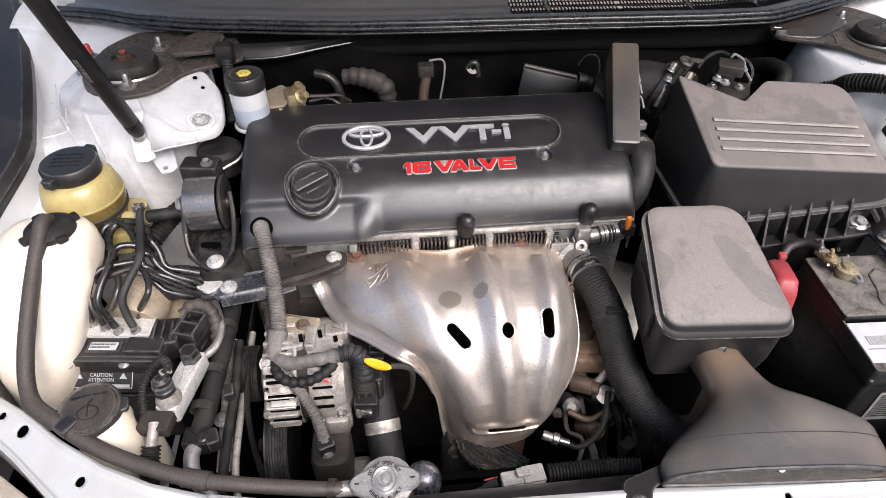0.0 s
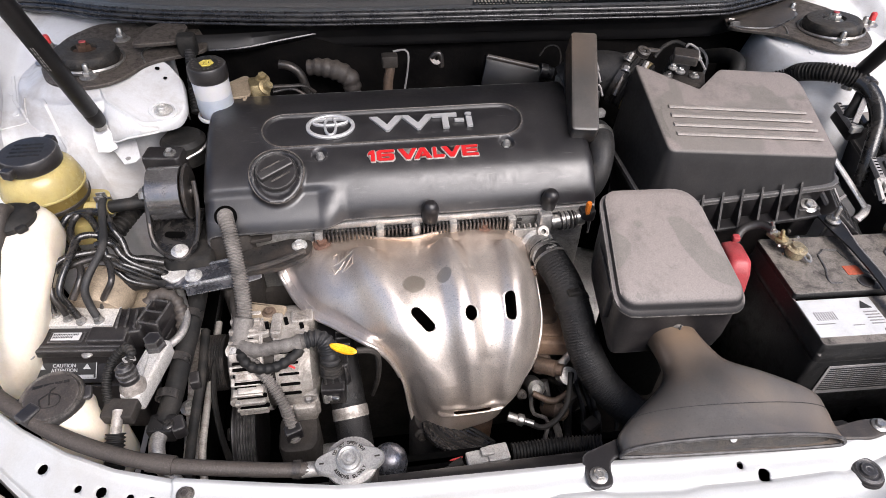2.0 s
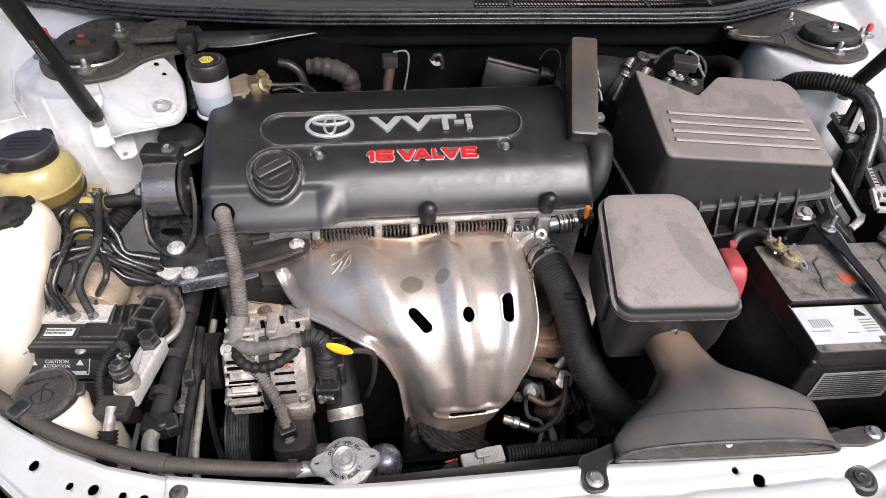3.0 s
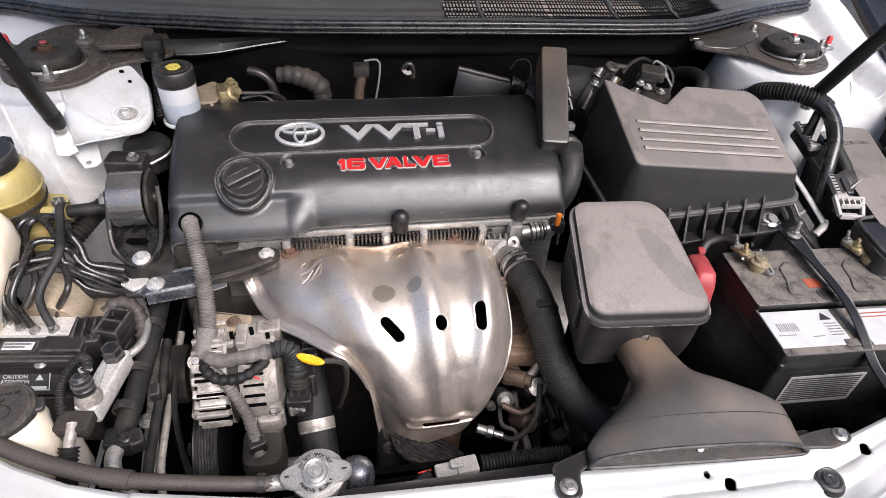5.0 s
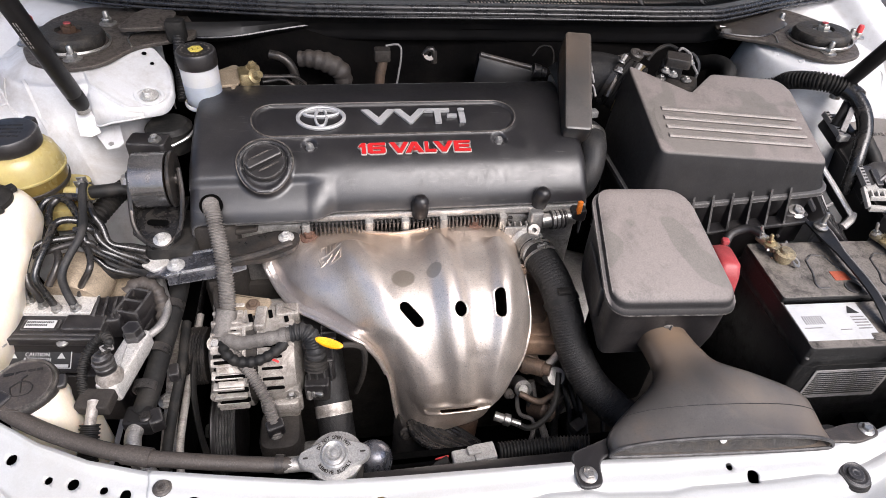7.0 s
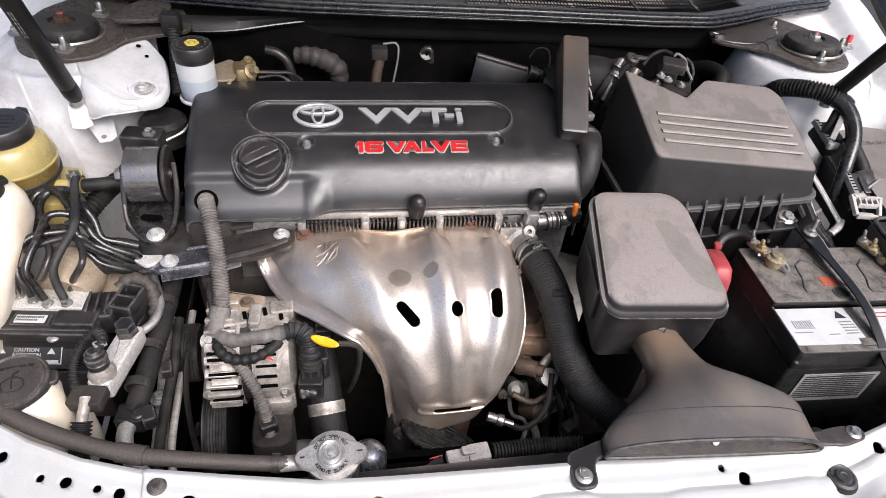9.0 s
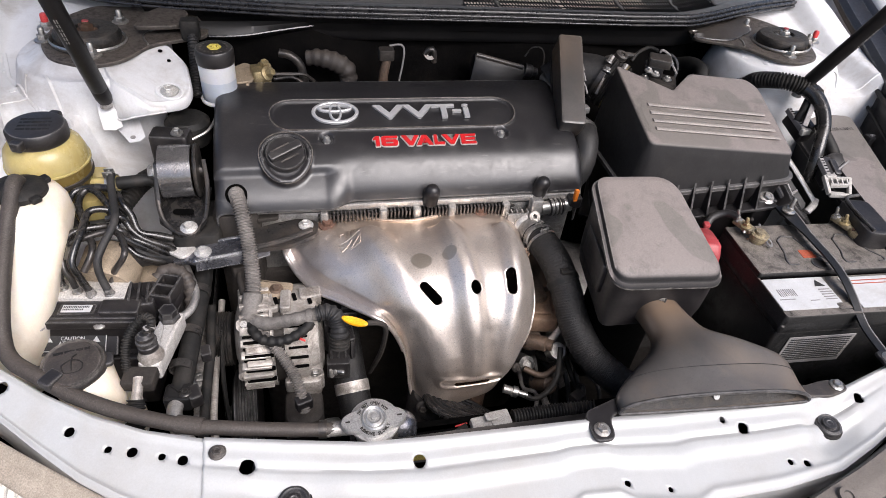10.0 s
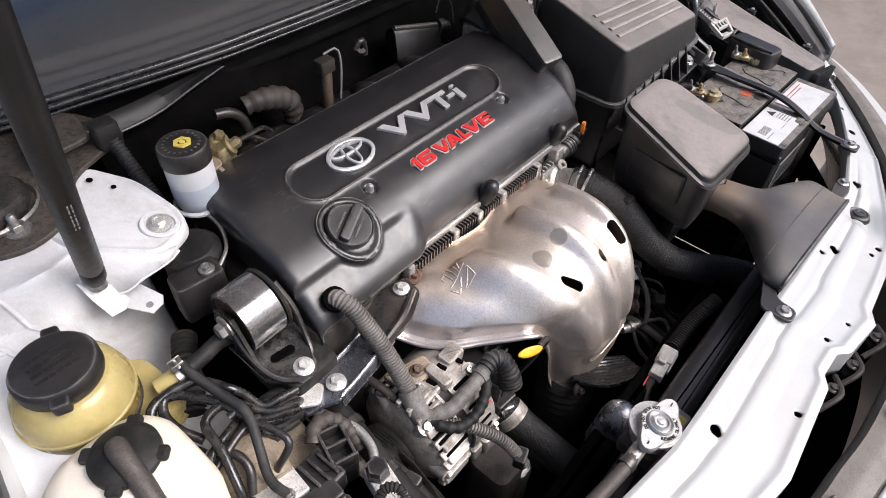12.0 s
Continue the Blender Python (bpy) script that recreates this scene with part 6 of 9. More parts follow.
part("wire", tube([(0.490, 0.788, 1.056), (0.478, 0.797, 1.058), (0.460, 0.795, 1.050), (0.446, 0.785, 1.040)], 0.0030, 8), RUBBER, maf)
part("wire", tube([(0.455, 0.792, 1.046), (0.440, 0.797, 1.046), (0.424, 0.795, 1.044), (0.410, 0.803, 1.036)], 0.0042, 8), PLATE, maf)
part("hose_stub", lathe([(0.004, 0), (0.0105, 0), (0.0105, 0.007), (0.008, 0.009), (0.004, 0.008), (0.004, 0)], aim((0.430, 0.794, 1.042), (0.2, -0.3, 1)), 18, False), PLATE, maf)

hose = thing("intake_hose", (0.39, 0.79, 0.96), "black rubber intake hose with two steel band clamps", "intake hose")
part("elbow", tube([(0.330, 0.815, 0.985), (0.360, 0.812, 1.005), (0.395, 0.795, 1.010), (0.425, 0.770, 1.000), (0.445, 0.750, 0.985)], 0.033, 26, 0.006), HOSE, hose)
part("cuff", tube([(0.402, 0.790, 1.009), (0.428, 0.767, 0.999)], 0.0375, 28, 0.006, ribs=0.008, amp=0.0012), RUBBER, hose)
for p in ((0.404, 0.788, 1.0085), (0.422, 0.772, 1.002)):
    part("band_clamp", lathe([(0.0375, -0.004), (0.0392, -0.004), (0.0392, 0.004), (0.0375, 0.004), (0.0375, -0.004)], aim(p, (0.74, -0.64, -0.25)), 34, False), (GOLD if p[0] > 0.41 else STEELD), hose)
    part("clamp_screw", hex_bolt(aim((p[0] - 0.004, p[1] - 0.016, p[2] + 0.036), (0.5, 0.3, 0.8)), 0.004, 0.012), ZINC, hose)
part("clamp_screw", tube([(0.398, 0.765, 1.032), (0.388, 0.756, 1.018), (0.381, 0.751, 1.002)], 0.0045, 8), STEELD, hose)
part("clamp_screw", hex_bolt(aim((0.395, 0.762, 1.034), (0.4, 0.4, 0.8)), 0.0045, 0.007), CAPM, hose)
part("clamp_tail", box((0.412, 0.765, 1.034), (0.010, 0.022, 0.003), 0.001, 0.0008, 40), BRASS, hose)
part("throttle_body", box((0.345, 0.805, 0.955), (0.06, 0.06, 0.09), 0.01, 0.006), ALU, hose)

bar = thing("resonator_box", (0.312, 0.72, 0.955), "slim upright grey-black plastic resonator beside the engine cover", "resonator")
bd = Vector((0.0, 0.785 - 0.658, 1.082 - 1.007)).normalized()
bt = math.degrees(math.atan2(bd.z, bd.y))
bm1 = pose(0.3205, 0.7215, 1.0445, 0, 0, -10.5) @ pose(0, 0, 0, bt, 0, 0)
part("shell", slab(rr(0.0365, 0.152, 0.005), -0.045, 0.0, 0.003).tr(bm1), DUCT, bar)
part("lower_lip", slab(rr(0.040, 0.135, 0.005), -0.060, -0.044, 0.003).tr(bm1 @ pose(0.002, 0.004, 0)), BLACK, bar)
part("vent_screw", stud_nut(aim((0.335, 0.775, 1.066), (1, 0.1, 0.15)), 0.005, 0.006, 0.008), ZINC, bar)
for q in ((0.334, 0.752, 1.052), (0.336, 0.742, 1.040), (0.337, 0.728, 1.026)):
    part("side_wire", tube([q, (q[0] + 0.010, q[1] + 0.004, q[2] + 0.004), (q[0] + 0.012, q[1] - 0.010, q[2] - 0.006)], 0.0016, 6), GREYC, bar)
part("side_clip", box((0.343, 0.707, 1.000), (0.018, 0.012, 0.010), 0.002, 0.0015, 10), CAPM, bar)
for i in range(3):
    part("side_fitting", box((0.336, 0.735 - 0.014 * i, 1.028 - 0.014 * i), (0.016, 0.009, 0.010), 0.002, 0.0015), STEELD, bar)
el = thing("breather_elbow", (0.34, 0.64, 0.90), "dark grey rubber elbow at the end of the engine cover", "elbow hose")
part("hose", tube([(0.350, 0.715, 0.965), (0.346, 0.695, 0.972), (0.341, 0.668, 0.970), (0.334, 0.648, 0.950), (0.325, 0.642, 0.925), (0.312, 0.65, 0.90)], 0.0175, 20, 0.005), HOSE, el)
part("clamp", hose_clamp(aim((0.345, 0.690, 0.972), (0.1, 0.9, 0.1)), 0.018), ZINC, el)

# relay box with its sloping lid
rb = thing("relay_box", (0.35, 0.46, 0.83), "black relay box with a dusty grey-brown lid, wider in front", "relay box")
RO = rounded([(0.2745, 0.3945), (0.4245, 0.3925), (0.4045, 0.536), (0.2915, 0.534)], [0.022, 0.020, 0.030, 0.018], 6)


def lid_z(o):
    return 0.949 + (o[:, 1] - 0.39) * (0.050 / 0.14) - 0.06 * (o[:, 0] - 0.345) + 0.004 * np.sin((o[:, 1] - 0.39) / 0.14 * math.pi)


rings = []
for ins, dz in ((0.012, 0.0), (0.004, -0.001), (0.0005, -0.003), (0.0, -0.006), (-0.0010, -0.010), (-0.0045, -0.0115), (-0.0048, -0.0150), (-0.001, -0.0165)):
    o = inset(RO, ins)
    rings.append(np.c_[o, lid_z(o) + dz])
part("lid", loft(rings), LID, rb, sharp=50)
rings = []
for ins, z in ((0.0015, None), (0.002, 0.905), (0.003, 0.880), (0.007, 0.858), (0.020, 0.850)):
    o = inset(RO, ins)
    rings.append(np.c_[o, lid_z(o) - 0.0155] if z is None else np.c_[o, np.full(len(o), z) + 0.25 * (lid_z(o) - 0.949)])
part("case", loft(rings), BLACK, rb, sharp=50)
part("hinge_rail", box((0.2860, 0.465, 0.922), (0.010, 0.085, 0.045), 0.004, 0.003, -10), BLACK, rb)
part("mould_line", box((0.352, 0.3905, 0.895), (0.002, 0.002, 0.04), 0.0008, 0.0006), BLACK, rb)
part("bracket_leg", box((0.352, 0.47, 0.78), (0.09, 0.06, 0.17), 0.01, 0.006), SHADE, rb)

# orange lock pin and small sensor plugs by the engine's end
lk = thing("connector_lock", (0.300, 0.588, 0.905), "bright orange connector lock at the engine's end", "connector")
part("tab", box((0.306, 0.592, 0.926), (0.007, 0.006, 0.020), 0.002, 0.0015, 10), ORANGE, lk)
part("body", box((0.308, 0.600, 0.912), (0.020, 0.02, 0.018), 0.003, 0.002), BLACK, lk)

# battery
bat = thing("battery", (0.635, 0.45, 0.70), "black car battery with corroded brass terminals and white labels", "battery")
BM = pose(0.638, 0.4425, 0.70, 0, 0, -2.5)
part("case", slab(rr(0.229, 0.172, 0.005), 0.0, 0.158, 0.003).tr(BM), CASE, bat)
part("ledge", loft([lift(rr(0.229, 0.173, 0.005), 0.158), lift(rr(0.232, 0.177, 0.005), 0.160), lift(rr(0.232, 0.177, 0.005), 0.172), lift(rr(0.230, 0.174, 0.005), 0.174), lift(rr(0.230, 0.174, 0.005), 0.1885), lift(rr(0.228, 0.172, 0.004), 0.190), lift(rr(0.222, 0.166, 0.004), 0.190)]).tr(BM), CASE, bat)
part("top", slab(rr(0.230, 0.1015, 0.004), 0.188, 0.199, 0.0025).tr(BM @ pose(0, 0.0362, 0)), CASE, bat)
part("top_groove", box((0, -0.0162, 0.1905), (0.224, 0.0022, 0.002), 0.0006, 0.0004).tr(BM), SHADE, bat)
lm = BM @ pose(0, -0.047, 0.190)
part("label", box((-0.0665, 0, 0.0006), (0.094, 0.057, 0.0012), 0.001, 0.0003).tr(lm), PAPER, bat, "white warning label with a black triangle")
part("label", box((0.052, -0.003, 0.0006), (0.094, 0.057, 0.0012), 0.001, 0.0003).tr(lm), PAPER, bat)
tri = Shape([(-0.006, -0.005, 0.0016), (0.010, -0.005, 0.0016), (0.001, 0.007, 0.0016), (-0.006, -0.005, 0.0002), (0.010, -0.005, 0.0002), (0.001, 0.007, 0.0002)], [(0, 1, 2), (3, 5, 4), (0, 3, 4, 1), (1, 4, 5, 2), (2, 5, 3, 0)])
part("triangle", tri.tr(lm @ pose(-0.035, 0.016, 0)), INK, bat)
for k, row in enumerate([(-0.040, -0.022, 0.005 - 0.0045 * i, 0.0016) for i in range(5)] + [(-0.108, -0.085, -0.010, 0.0012), (-0.064, -0.050, -0.014, 0.0012)]):
    part("small_print", bars([row], lm @ pose(0, 0, 0.0012), k), GREYC, bat)
part("barcode", joined([box((-0.102 + 0.0030 * i, 0.002, 0.0013), (0.0009 if i % 3 else 0.0015, 0.013, 0.0008), 0.0002, 0.0001) for i in range(9)]).tr(lm), GREYC, bat)
for row in ((0.016, 0.090, 0.018, 0.0016), (0.016, 0.080, 0.012, 0.0014)):
    part("small_print", bars([row], lm @ pose(0, 0, 0.0012), 7), REDM, bat)
part("hinge_lug", box((-0.020, -0.026, -0.006), (0.022, 0.012, 0.016), 0.003, 0.002).tr(lm), CASE, bat)
fm = BM @ pose(-0.038, -0.0865, 0.120, 90, 0, 0)
part("label", box((0, 0.0, 0.0005), (0.104, 0.056, 0.001), 0.001, 0.0003).tr(fm), GREYC, bat, "grey printed label")
part("print", bars([(-0.048, 0.047, 0.023 - 0.0042 * i, 0.0020) for i in range(11)], fm @ pose(0, 0, 0.001), 8), INK, bat)
part("red_mark", box((0.0, 0, 0.0004), (0.021, 0.016, 0.0008), 0.001, 0.0003).tr(BM @ pose(-0.020, 0.020, 0.199)), REDM, bat)
part("vent_cap", lathe([(0, 0), (0.010, 0), (0.010, 0.0015), (0.008, 0.002), (0, 0.002)], BM @ pose(-0.015, -0.001, 0.199), 22), BLACK, bat)
for x in (-0.030, 0.062):
    ch = [(-0.016, -0.030), (-0.030, -0.030), (-0.031, -0.022), (-0.024, -0.006), (-0.020, 0.020), (-0.008, 0.030), (0.010, 0.028), (0.014, 0.012), (0.022, -0.008), (0.034, -0.022), (0.033, -0.030), (0.020, -0.030)]
    dense = [(x + p0 + (p1 - p0) * t, q0 + (q1 - q0) * t + 0.030, 0.1990) for (p0, q0), (p1, q1) in zip(ch, ch[1:]) for t in (0.0, 0.2, 0.4, 0.6, 0.8)]
    part("moulded_channel", tube(dense, 0.0014, 6, 0.003).tr(BM), BLACK, bat)
for tx, ty_ in ((-0.082, 0.0525), (0.084, 0.0525)):
    t = part("terminal", lathe([(0, 0), (0.0105, 0), (0.0105, 0.003), (0.0080, 0.004), (0.0075, 0.018), (0.0070, 0.019), (0, 0.019)], BM @ pose(tx, ty_, 0.198), 24), BRASS, bat, "corroded brass terminal")
    part("clamp", lathe([(0.0075, 0.005), (0.0125, 0.005), (0.013, 0.014), (0.0075, 0.015), (0.0075, 0.005)], BM @ pose(tx, ty_, 0.198), 22, False) + box((tx - 0.009, ty_ + 0.017, 0.209), (0.016, 0.020, 0.008), 0.003, 0.002, 12).tr(BM) + box((tx - 0.016, ty_ + 0.030, 0.210), (0.012, 0.016, 0.010), 0.003, 0.002, 20).tr(BM), BRASS, t)
    part("clamp_bolt", stud_nut(BM @ aim((tx - 0.012, ty_ + 0.018, 0.212), (-0.2, 0.1, 1)), 0.005, 0.006, 0.009), GOLD, t)
    part("clamp_bolt", stud_nut(BM @ aim((tx - 0.018, ty_ + 0.032, 0.213), (-0.3, 0.1, 1)), 0.004, 0.006, 0.012), ZINC, t)
    part("lug_ring", lathe([(0.004, 0), (0.008, 0), (0.008, 0.003), (0.004, 0.003), (0.004, 0)], BM @ pose(tx + 0.010, ty_ - 0.010, 0.203, 20, 25, 0), 16, False), ZINC, t)
    rnd = random.Random(int(tx * 1000))
    for k in range(16):
        r = rnd.uniform(0.0015, 0.0042)
        part("corrosion", lathe([(0, -r * 0.6), (r, -r * 0.3), (r * 0.8, r * 0.4), (0, r * 0.7)], BM @ pose(tx + rnd.uniform(-0.020, 0.016), ty_ + rnd.uniform(-0.018, 0.034), 0.199 + rnd.uniform(0.0, 0.014), rnd.uniform(0, 60), rnd.uniform(0, 60)), 7), rnd.choice((BRASS, RUSTY, ZINC, GRIMY)), t)
part("tray", box((0, 0, -0.006), (0.245, 0.185, 0.012), 0.008, 0.003).tr(BM), SHADE, bat)

hold = thing("battery_holder", (0.632, 0.42, 0.86), "black steel strap that holds the battery down", "battery strap")
spine = np.array(smooth_path([(0.634, 0.556, 0.912), (0.634, 0.530, 0.912), (0.633, 0.50, 0.912), (0.632, 0.44, 0.911), (0.631, 0.405, 0.906), (0.629, 0.375, 0.896), (0.627, 0.34, 0.881), (0.625, 0.295, 0.8765)], 0.008)[0])
half = np.interp(spine[:, 1], [0.28, 0.49, 0.53, 0.56], [0.0055, 0.0060, 0.0120, 0.0125])
part("strap", loft([spine + np.c_[sx * half, 0 * half, 0 * half + dz] for sx, dz in ((-1, -0.0012), (-1, 0.0012), (1, 0.0012), (1, -0.009), (0.72, -0.009), (0.72, -0.0012))] + [spine + np.c_[-half, 0 * half, 0 * half - 0.0012]], False, False), SKIRT, hold)
part("strap_edge", tube([tuple(p) for p in spine + np.c_[half, 0 * half, 0 * half + 0.0012]], 0.0010, 6), GREYC, hold)
part("foot", box((0.625, 0.290, 0.8755), (0.022, 0.026, 0.006), 0.004, 0.002), BLACK, hold)
part("bolt", stud_nut(pose(0.634, 0.541, 0.916), 0.006, 0.007, 0.016), ZINC, hold)
part("bolt", hex_bolt(pose(0.625, 0.290, 0.8785), 0.006, 0.006), ZINC, hold)
part("hook_rod", tube([(0.634, 0.541, 0.93), (0.634, 0.546, 0.86), (0.634, 0.546, 0.71)], 0.003, 8), ZINC, hold)

rcv = thing("terminal_cover", (0.488, 0.505, 0.85), "faded red plastic terminal cover beside the battery", "terminal cover")
RM = pose(0.482, 0.506, 0.882, 0, 0, -14) @ Matrix.Diagonal((0.8, 0.85, 0.9, 1))
part("hood", loft([lift(rr(0.040, 0.075, 0.008), -0.045), lift(rr(0.038, 0.072, 0.009), 0.005), lift(rr(0.034, 0.062, 0.010), 0.022), lift(rr(0.026, 0.050, 0.010), 0.027)]).tr(RM @ pose(0, 0, 0, -10)), REDP, rcv, sharp=60)
part("tab", box((0.006, 0.034, 0.026), (0.012, 0.012, 0.008), 0.003, 0.002).tr(RM), REDP, rcv)
part("cable", tube([(0.497, 0.535, 0.890), (0.510, 0.548, 0.905), (0.530, 0.545, 0.915), (0.540, 0.530, 0.918)], 0.006, 10), BLACK, rcv)

# fuse box on the far wing and the control unit beside the air box
fb = thing("fuse_box", (0.80, 0.56, 0.86), "long black fuse box with a grey dusty lid", "fuse box")
FO = rounded([(0.756, 0.405), (0.812, 0.392), (0.874, 0.735), (0.776, 0.750), (0.764, 0.60)], 0.012)
fz = lambda o: 0.905 + (o[:, 1] - 0.40) * 0.17
rings = []
for ins, dz in ((0.008, 0.0), (0.002, -0.001), (0.0, -0.005), (-0.001, -0.026), (-0.004, -0.029), (-0.004, -0.036)):
    o = inset(FO, ins)
    rings.append(np.c_[o, fz(o) + dz])
part("lid", loft(rings), LID, fb, sharp=45)
o = inset(FO, 0.002)
part("case", loft([np.c_[o, fz(o) - 0.036], np.c_[inset(FO, 0.005), fz(inset(FO, 0.005)) - 0.12]]), BLACK, fb)
part("raised_words", words("RELAY & FUSE", 0.050, 0.007, 0.0012, pose(0.828, 0.700, 0.9563, 9.6, 0, 0), bold=0.01), LID, fb)
for k in range(9):
    part("end_rib", box((0.762 + 0.0062 * k, 0.3955 - 0.0014 * k, 0.888), (0.0022, 0.010, 0.030), 0.0008, 0.0006), BLACK, fb)
for y in (0.44, 0.56, 0.68):
    x = 0.817 + (y - 0.392) * 0.186
    part("latch", box((x + 0.006, y, 0.893 + (y - 0.40) * 0.17), (0.010, 0.016, 0.026), 0.002, 0.0015), BLACK, fb)
    part("latch_hook", box((x + 0.009, y, 0.905 + (y - 0.40) * 0.17), (0.008, 0.006, 0.006), 0.0015, 0.001), GREYC, fb)
part("side_pocket", box((0.742, 0.505, 0.898), (0.046, 0.085, 0.060), 0.012, 0.006, -10), BLACK, fb)
part("pocket_lip", tube([(0.722, 0.47, 0.929), (0.724, 0.51, 0.930), (0.733, 0.545, 0.930), (0.758, 0.550, 0.931)], 0.0026, 8), BLACK, fb)

ecu = thing("control_unit", (0.69, 0.62, 0.86), "flat black engine control unit with plugs beside the air box", "control unit")
EM = pose(0.6850, 0.6100, 0.892, 0, 40, -20) @ Matrix.Diagonal((0.62, 0.85, 1, 1))
part("case", box((0, 0, 0), (0.11, 0.16, 0.026), 0.005, 0.003).tr(EM), BLACK, ecu)
for i in range(6):
    part("case_rib", box((-0.045 + 0.018 * i, 0, 0.0132), (0.003, 0.150, 0.0016), 0.0006, 0.0005).tr(EM), BLACK, ecu)
part("cross_brace", tube([(0.640, 0.600, 0.93), (0.655, 0.55, 0.900), (0.668, 0.50, 0.89)], 0.004, 6), STEELD, ecu)


def bar_along(p0, p1, w, h, r=0.0015, up=(0, 0, 1)):
    """A bevelled bar from one point to another, its top side up."""
    a, b = Vector(p0), Vector(p1)
    ax = (b - a).normalized()
    sx = ax.cross(Vector(up)).normalized()
    q = Matrix((sx, ax, sx.cross(ax))).transposed().to_4x4()
    q.translation = (a + b) / 2
    return box((0, 0, 0), (w, (b - a).length, h), r, r * 0.7).tr(q)


def lever_plug(a, b, w):
    """A multi-pole plug from a to b with a pale toothed locking lever along its outer side."""
    a, b = Vector(a), Vector(b)
    ax = (b - a).normalized()
    sx = ax.cross(Vector((0, 0, 1))).normalized()
    pl = part("plug", bar_along(a - sx * w * 0.55 - Vector((0, 0, 0.012)), b - sx * w * 0.55 - Vector((0, 0, 0.012)), w, 0.026, 0.004), BLACK, ecu)
    part("plug_step", bar_along(a - sx * w * 0.8 + ax * 0.008 - Vector((0, 0, 0.012)), b - sx * w * 0.8 - ax * 0.006 - Vector((0, 0, 0.012)), w * 0.5, 0.034, 0.003), BLACK, pl)
    lv = part("lever", bar_along(a, b, 0.0075, 0.009), GREYC, pl, "pale grey locking lever")
    n = int((b - a).length / 0.0052)
    for k in range(1, n):
        c = a + ax * (0.0052 * k) + Vector((0, 0, 0.0042))
        part("tooth_gap", bar_along(c - sx * 0.0026, c + sx * 0.0026, 0.0018, 0.0022, 0.0003), SHADE, lv)
    part("lever_end", bar_along(b - sx * 0.012 + ax * 0.001, b + sx * 0.006 + ax * 0.001, 0.007, 0.010), PLUGG, pl)
    return pl


lever_plug((0.7165, 0.7150, 0.988), (0.7215, 0.6690, 0.973), 0.024)
low_plug = lever_plug((0.7230, 0.6240, 0.958), (0.7215, 0.5840, 0.943), 0.022)
part("strap", bar_along((0.735, 0.690, 1.010), (0.713, 0.664, 0.986), 0.008, 0.004), GREYC, ecu)
comb = part("comb_plate", slab(rounded([(0.716, 0.566), (0.742, 0.561), (0.738, 0.551), (0.717, 0.556)], 0.002), 0.926, 0.930, 0.001), PLUGG, low_plug, "pale grey toothed lever end")
for p, q, w in (((0.7150, 0.5860, 0.944), (0.7110, 0.5580, 0.930), 0.0050), ((0.7180, 0.5810, 0.9425), (0.7520, 0.5740, 0.9445), 0.0032), ((0.7180, 0.5700, 0.9370), (0.7500, 0.5640, 0.9390), 0.0032), ((0.7530, 0.5760, 0.945), (0.7440, 0.5530, 0.930), 0.0045), ((0.7120, 0.5570, 0.929), (0.7420, 0.5520, 0.929), 0.0040)):
    part("comb_bar", bar_along(p, q, w, 0.007, 0.001), PLUGG, comb)
for k in range(4):
    part("comb_tooth", bar_along((0.7225 + 0.0082 * k, 0.5800 - 0.0017 * k, 0.9425), (0.7215 + 0.0082 * k, 0.5690 - 0.0017 * k, 0.9375), 0.0026, 0.006, 0.0008), PLUGG, comb)
part("plug_wing", loft([np.array([(0.733, 0.624, 0.954), (0.748, 0.624, 0.962), (0.762, 0.617, 0.965), (0.760, 0.601, 0.959), (0.744, 0.594, 0.951), (0.729, 0.587, 0.943)]) * (1, 1, 1) + (0, 0, d) for d in (-0.030, -0.003)] + [np.array([(0.735, 0.621, 0.954), (0.748, 0.621, 0.962), (0.759, 0.615, 0.965), (0.757, 0.603, 0.959), (0.744, 0.597, 0.951), (0.731, 0.590, 0.943)])]), BLACK, ecu)
part("wing_edge", tube([(0.762, 0.600, 0.961), (0.745, 0.593, 0.9525), (0.730, 0.586, 0.9445)], 0.0018, 8), GREYC, ecu)
part("side_hose", tube([(0.752, 0.675, 0.985), (0.758, 0.660, 0.970), (0.766, 0.637, 0.952), (0.768, 0.62, 0.93)], 0.010, 14), RUBBER, ecu)
# dark latticed cheek beside the bright bar
part("lattice_panel", loft([np.array([(0.676, 0.634, 0.934), (0.6990, 0.5760, 0.899), (0.6900, 0.5630, 0.888), (0.650, 0.585, 0.893), (0.664, 0.622, 0.915)]) + (0, 0, d) for d in (-0.004, 0)]), SKIRT, ecu)
for p, q in (((0.668, 0.628, 0.9235), (0.6620, 0.5800, 0.8960)), ((0.682, 0.612, 0.9225), (0.654, 0.594, 0.9010)), ((0.690, 0.594, 0.9115), (0.655, 0.586, 0.8970)), ((0.676, 0.606, 0.9165), (0.680, 0.570, 0.8945))):
    part("lattice_rib", bar_along(p, q, 0.0028, 0.005, 0.0008), GREYC, ecu)
part("frame_bar", tube([(0.6800, 0.6340, 0.9480), (0.6960, 0.6010, 0.9250), (0.7080, 0.5730, 0.9060)], 0.0050, 8, 0.006, flat=0.6), CLEAN, ecu, "bright alloy bar")
part("frame_foot", tube([(0.7130, 0.5760, 0.9060), (0.7040, 0.5660, 0.9020), (0.6900, 0.5590, 0.8960)], 0.0056, 8, 0.004, flat=0.6), CLEAN, ecu)

